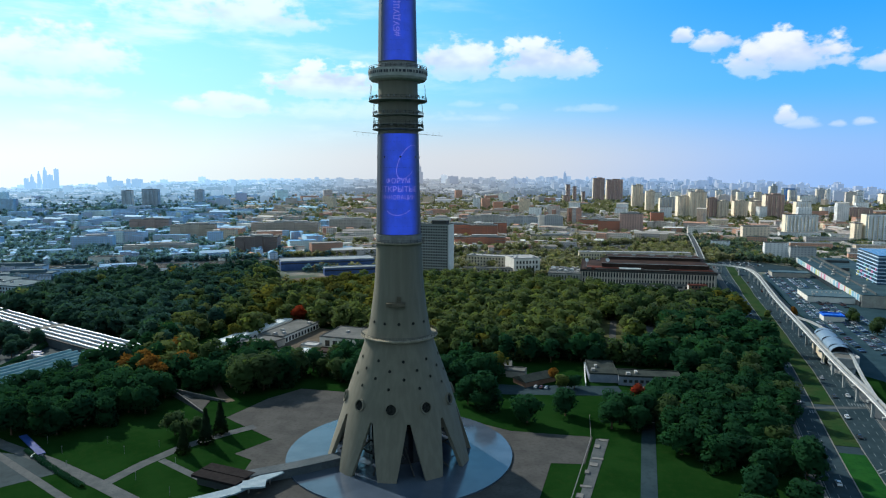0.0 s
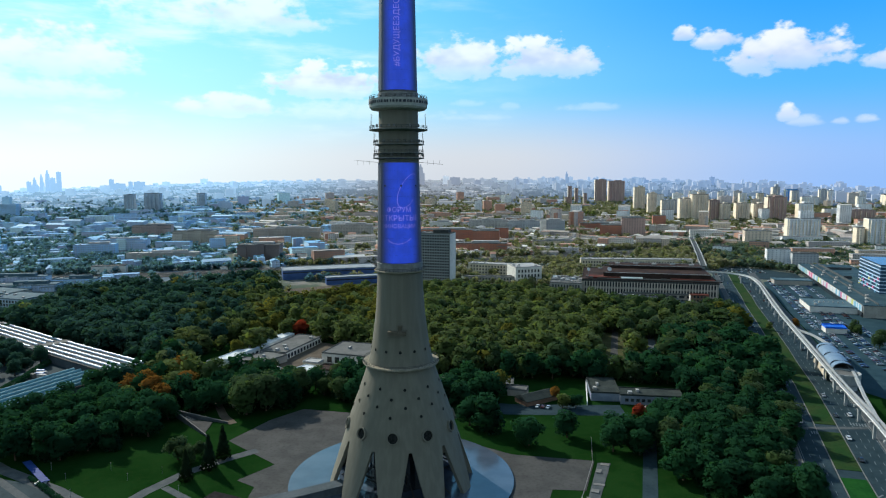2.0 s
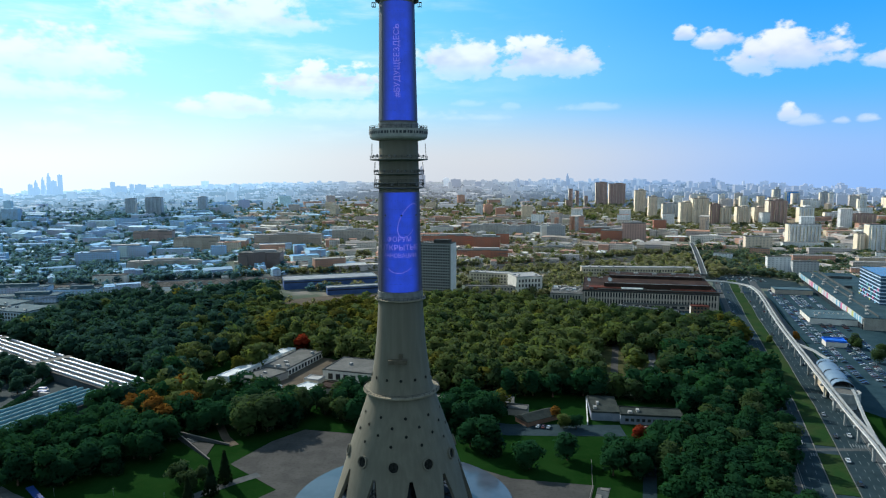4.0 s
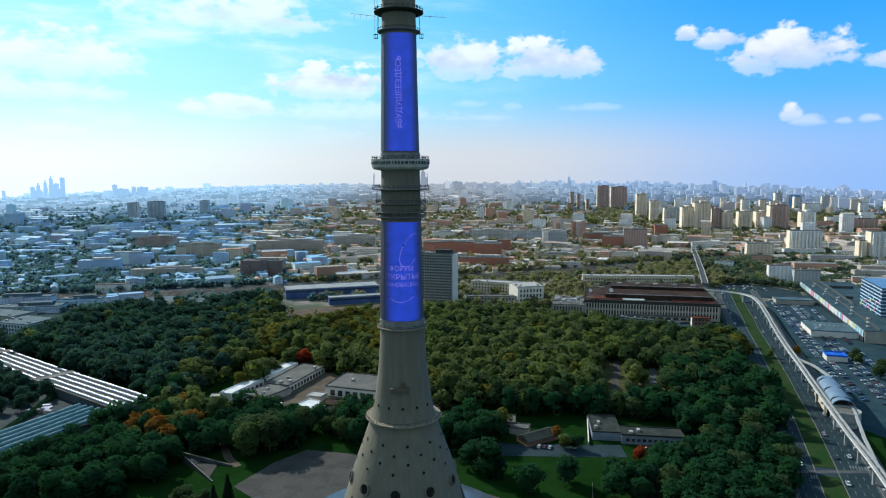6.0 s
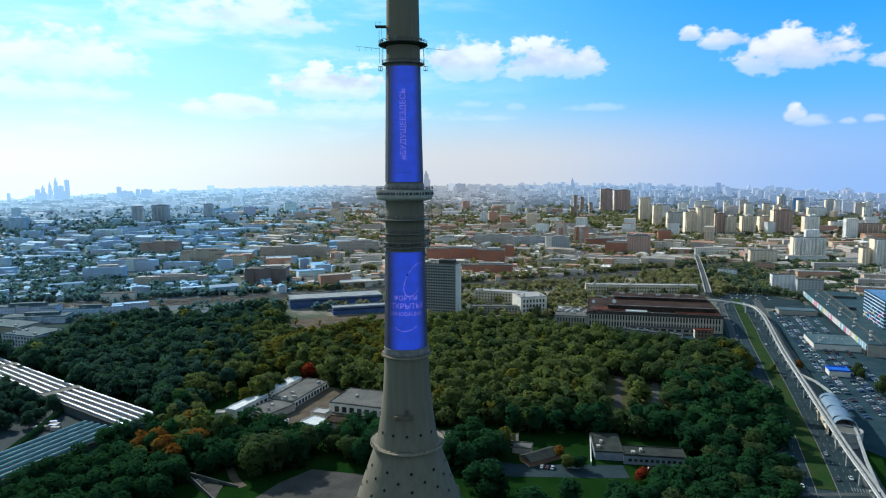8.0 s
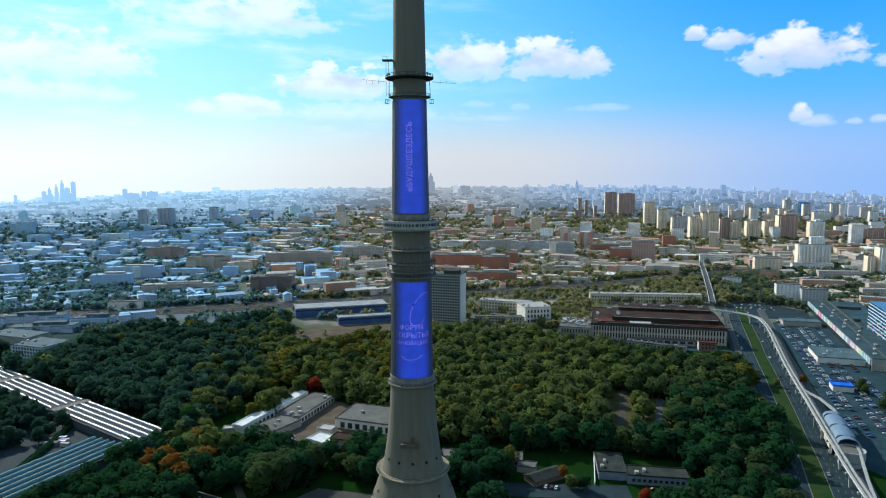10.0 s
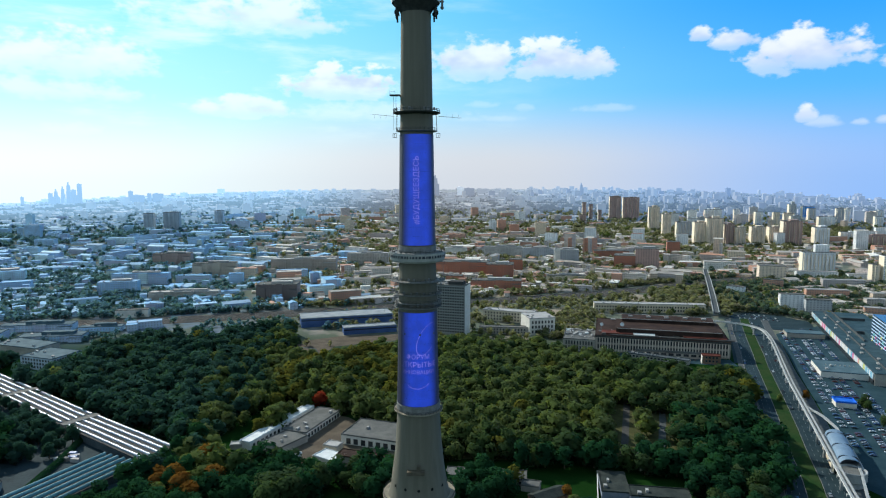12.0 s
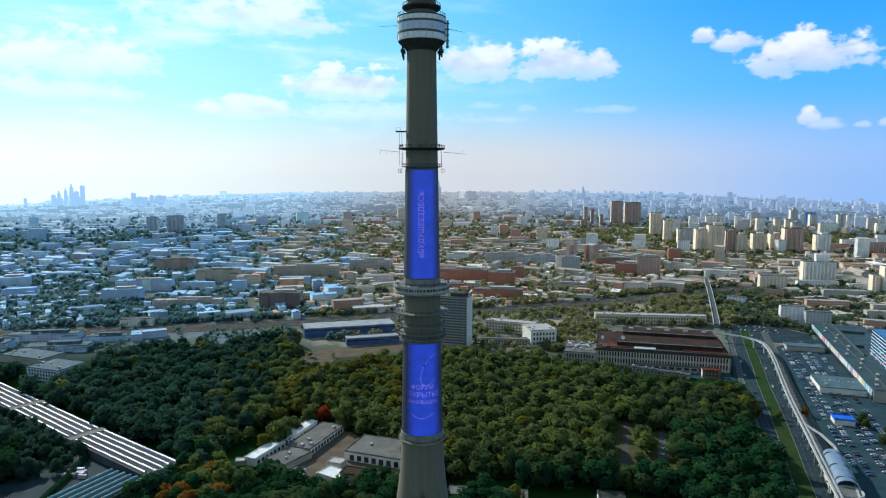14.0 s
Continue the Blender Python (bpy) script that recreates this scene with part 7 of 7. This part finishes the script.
kinds = ["cool" if hazed_side(p[0], p[1]) else "dark" if p[0] > 400 and p[1] < 1350 and rng.random() < 0.7 else rng.choices(["yellow", "olive", "green"], (1, 6, 93))[0] for p in close]
wood("town_trees", close, 46, 2.35, "green and yellowing trees between the town buildings", kinds, 0.9, 9, leaf_town, leaf_town_hazed, leaf_town_dark)
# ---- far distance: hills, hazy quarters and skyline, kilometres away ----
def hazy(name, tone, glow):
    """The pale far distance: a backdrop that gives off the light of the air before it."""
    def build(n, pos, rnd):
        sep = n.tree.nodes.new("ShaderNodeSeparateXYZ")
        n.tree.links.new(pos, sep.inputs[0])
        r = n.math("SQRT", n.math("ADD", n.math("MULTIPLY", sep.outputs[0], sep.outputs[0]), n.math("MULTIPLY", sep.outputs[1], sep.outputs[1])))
        # haze painted as emission, growing with distance and tinted by bearing
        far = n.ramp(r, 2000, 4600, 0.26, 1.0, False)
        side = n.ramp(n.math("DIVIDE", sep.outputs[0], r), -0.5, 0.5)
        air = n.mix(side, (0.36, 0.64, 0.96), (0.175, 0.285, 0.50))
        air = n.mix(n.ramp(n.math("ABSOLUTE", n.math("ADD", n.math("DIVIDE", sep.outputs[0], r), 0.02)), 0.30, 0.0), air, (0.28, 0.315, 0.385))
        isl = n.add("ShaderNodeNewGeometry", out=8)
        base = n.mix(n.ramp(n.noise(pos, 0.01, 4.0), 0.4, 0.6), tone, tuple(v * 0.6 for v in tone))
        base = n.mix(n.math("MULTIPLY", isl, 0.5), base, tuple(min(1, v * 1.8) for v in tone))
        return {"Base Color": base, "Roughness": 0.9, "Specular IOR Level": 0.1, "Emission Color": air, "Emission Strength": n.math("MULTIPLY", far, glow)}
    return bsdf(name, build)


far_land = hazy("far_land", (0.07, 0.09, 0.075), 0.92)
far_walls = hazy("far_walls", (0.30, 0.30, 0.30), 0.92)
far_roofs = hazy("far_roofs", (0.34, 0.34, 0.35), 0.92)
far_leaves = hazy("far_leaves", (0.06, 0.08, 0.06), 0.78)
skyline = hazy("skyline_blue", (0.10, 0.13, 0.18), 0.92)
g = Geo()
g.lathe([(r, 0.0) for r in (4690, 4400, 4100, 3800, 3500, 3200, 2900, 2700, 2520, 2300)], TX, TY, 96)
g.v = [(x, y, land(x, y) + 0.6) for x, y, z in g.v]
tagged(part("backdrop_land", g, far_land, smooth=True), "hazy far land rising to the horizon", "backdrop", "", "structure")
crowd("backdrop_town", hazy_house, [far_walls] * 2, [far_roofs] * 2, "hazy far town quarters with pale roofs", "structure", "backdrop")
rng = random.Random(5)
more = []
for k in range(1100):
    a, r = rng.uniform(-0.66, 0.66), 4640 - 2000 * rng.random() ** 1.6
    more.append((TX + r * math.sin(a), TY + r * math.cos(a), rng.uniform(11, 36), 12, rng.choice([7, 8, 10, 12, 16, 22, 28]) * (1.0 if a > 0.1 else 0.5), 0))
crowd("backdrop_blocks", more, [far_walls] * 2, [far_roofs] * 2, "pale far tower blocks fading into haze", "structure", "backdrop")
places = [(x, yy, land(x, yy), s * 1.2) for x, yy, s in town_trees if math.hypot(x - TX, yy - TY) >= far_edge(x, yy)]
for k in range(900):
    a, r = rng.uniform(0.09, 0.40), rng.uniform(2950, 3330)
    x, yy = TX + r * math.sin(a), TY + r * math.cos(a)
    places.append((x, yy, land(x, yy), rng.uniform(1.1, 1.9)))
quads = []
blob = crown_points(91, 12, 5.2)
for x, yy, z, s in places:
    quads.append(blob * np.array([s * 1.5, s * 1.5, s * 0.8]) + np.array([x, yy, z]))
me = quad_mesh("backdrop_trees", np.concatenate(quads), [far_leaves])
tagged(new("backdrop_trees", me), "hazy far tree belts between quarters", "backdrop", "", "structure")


def spire_block(label, x, w, top, y=4300, steps=1, name="skyscraper", wall=None):
    z = land(x, y)
    ob = thing(name, label, "skyscraper", "far skyline", at=pose(x, y, z))
    h = top - 8 - z + 4
    g = Geo()
    g.box(0, 0, -4, w, w, h * (0.62 if steps > 1 else 1.0))
    if steps > 1:
        g.box(-w * 0.1, 0, h * 0.62 - 4, w * 0.72, w * 0.8, h * 0.26, taper=0.85)
        g.box(-w * 0.15, 0, h * 0.88 - 4, w * 0.4, w * 0.5, h * 0.12, taper=0.5)
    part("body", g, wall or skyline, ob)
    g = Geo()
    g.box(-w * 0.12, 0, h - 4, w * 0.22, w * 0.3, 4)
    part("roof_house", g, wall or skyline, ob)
    return ob


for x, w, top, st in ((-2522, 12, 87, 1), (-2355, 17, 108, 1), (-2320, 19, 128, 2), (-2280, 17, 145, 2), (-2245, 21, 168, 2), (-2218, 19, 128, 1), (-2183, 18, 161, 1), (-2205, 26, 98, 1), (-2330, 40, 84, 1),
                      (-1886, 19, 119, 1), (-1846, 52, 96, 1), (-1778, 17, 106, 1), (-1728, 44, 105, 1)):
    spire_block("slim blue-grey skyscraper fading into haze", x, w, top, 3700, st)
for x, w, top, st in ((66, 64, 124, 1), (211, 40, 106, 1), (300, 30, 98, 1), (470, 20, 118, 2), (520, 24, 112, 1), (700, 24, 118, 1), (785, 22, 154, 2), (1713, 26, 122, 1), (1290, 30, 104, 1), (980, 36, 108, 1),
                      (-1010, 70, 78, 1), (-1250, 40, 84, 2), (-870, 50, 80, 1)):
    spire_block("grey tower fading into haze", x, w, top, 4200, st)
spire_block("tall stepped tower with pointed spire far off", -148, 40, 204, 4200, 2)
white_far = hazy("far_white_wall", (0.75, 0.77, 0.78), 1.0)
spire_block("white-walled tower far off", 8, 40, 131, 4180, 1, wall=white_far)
# ---- cars ----
car_paint = many_colours("car_paint", [(0.45, 0.50, 0.55), (0.025, 0.03, 0.035), (0.62, 0.66, 0.7), (0.50, 0.56, 0.62), (0.04, 0.05, 0.06), (0.10, 0.03, 0.03), (0.03, 0.06, 0.15), (0.24, 0.28, 0.33), (0.40, 0.46, 0.54), (0.06, 0.10, 0.20)],
                         island=False, rough=0.25, stain=0.08, scale=1.0)
tyre = rough_paint("tyre", (0.02, 0.02, 0.02), (0.03, 0.03, 0.03), 4.0, 0.9, 0.2)


def car(x, y, deg):
    ob = thing("car", "parked saloon car on grey asphalt", "car", "parked cars", at=pose(x, y, 0.1, 0, 0, deg))
    g = Geo()
    side = [(-2.2, 0.35), (2.2, 0.35), (2.25, 0.7), (2.05, 0.85), (1.0, 0.95), (-1.6, 1.0), (-2.2, 0.9)]
    for s, t in ((0.88, -0.88),):
        a = [(px, -0.88, pz) for px, pz in side]
        b = [(px, 0.88, pz) for px, pz in side]
        g.face(a)
        g.face(b[::-1])
        for i in range(len(side)):
            j = (i + 1) % len(side)
            g.face([a[j], a[i], b[i], b[j]])
    g.box(-0.3, 0, 1.38, 1.7, 1.3, 0.06)
    part("body", g, car_paint, ob)
    g = Geo()
    lo, hi = [(-1.55, -0.8), (1.0, -0.8), (1.0, 0.8), (-1.55, 0.8)], [(-1.1, -0.62), (0.5, -0.62), (0.5, 0.62), (-1.1, 0.62)]
    for i in range(4):
        j = (i + 1) % 4
        g.face([(*lo[i], 0.96), (*lo[j], 0.96), (*hi[j], 1.4), (*hi[i], 1.4)])
    part("window", g, dark_glass, ob)
    w = Geo()
    w.tube((0, -0.1, 0), (0, 0.1, 0), 0.32, 0.32, 10)
    wm = w.mesh("wheel", tyre)
    for px in (-1.35, 1.35):
        for py in (-0.82, 0.82):
            part("wheel", wm, None, ob, at=pose(px, py, 0.3))
    return ob


for x, y, s, kind in ((328.4, 514.3, 0.7, "green"), (326.6, 507.2, 0.6, "green"), (317.8, 468.2, 0.8, "green"), (332.7, 486.8, 0.75, "green"), (291.5, 533.6, 0.55, "rust"), (266.3, 526.3, 0.45, "olive")):
    tree(x, y, s, kind, int(x), 1.2)
first = car(330, 560, 20)
rng = random.Random(9)
AX = Vector((83, 248)).normalized()       # the car park's long way
ACROSS = Vector((AX.y, -AX.x))
head = math.degrees(math.atan2(AX.y, AX.x))
count = 0
for off in (-66, -59, -48, -41, -30, -23, -11):
    for k in range(112):
        p = Vector((396, 590)) + AX * (-262 + 4.3 * k) + ACROSS * off
        if count > 290 or rng.random() < 0.27 or not inside(p.x, p.y, PARK):
            continue
        if any((p.x - a) ** 2 + (p.y - b) ** 2 < (c * 0.8) ** 2 for a, b, c in BUILT if c < 60) or abs(p.x - 245) + abs(p.y - 397) < 50:
            continue
        copy_thing(first, pose(p.x, p.y, 0.1, 0, 0, head + 90 + rng.uniform(-4, 4)))
        count += 1
for line, off, flip in ((KERB_L, 2.0, 0), (KERB_L, 6.0, 0), (MED_R, 2.0, 180), (MED_R, 9.0, 180), (KERB_L, -2.6, 0)):
    pts = along(shifted(line, off), 34)
    for x, y, a in pts:
        if 210 < y < 900 and rng.random() < 0.42:
            q = rng.uniform(-14, 14)
            copy_thing(first, pose(x + q * math.cos(a), y + q * math.sin(a), 0.1, 0, 0, math.degrees(a) + flip))
for x, y, d in ((-168.4, 258.7, 20), (50.4, 348.2, 70), (53.2, 347.4, 70), (56, 346.8, 70), (110, 345.5, 10), (160, 345, 60), (163, 344, 60), (150, 673, 78), (154, 672, 78), (158, 671, 78), (163, 670, 78), (232, 652, 78), (236, 651, 78), (240, 650, 78), (226, 640, 170), (268, 634, 170)) + tuple((-470 + 4.6 * k, 768 + 0.5 * k, 95) for k in range(15) if k % 5 != 3) + tuple((372 + 5.2 * (k % 9) + 3 * (k // 9), 852 - 2.0 * (k % 9) + 13 * (k // 9), 75) for k in range(26) if k % 7 != 4):
    copy_thing(first, pose(x, y, 0.1, 0, 0, d))
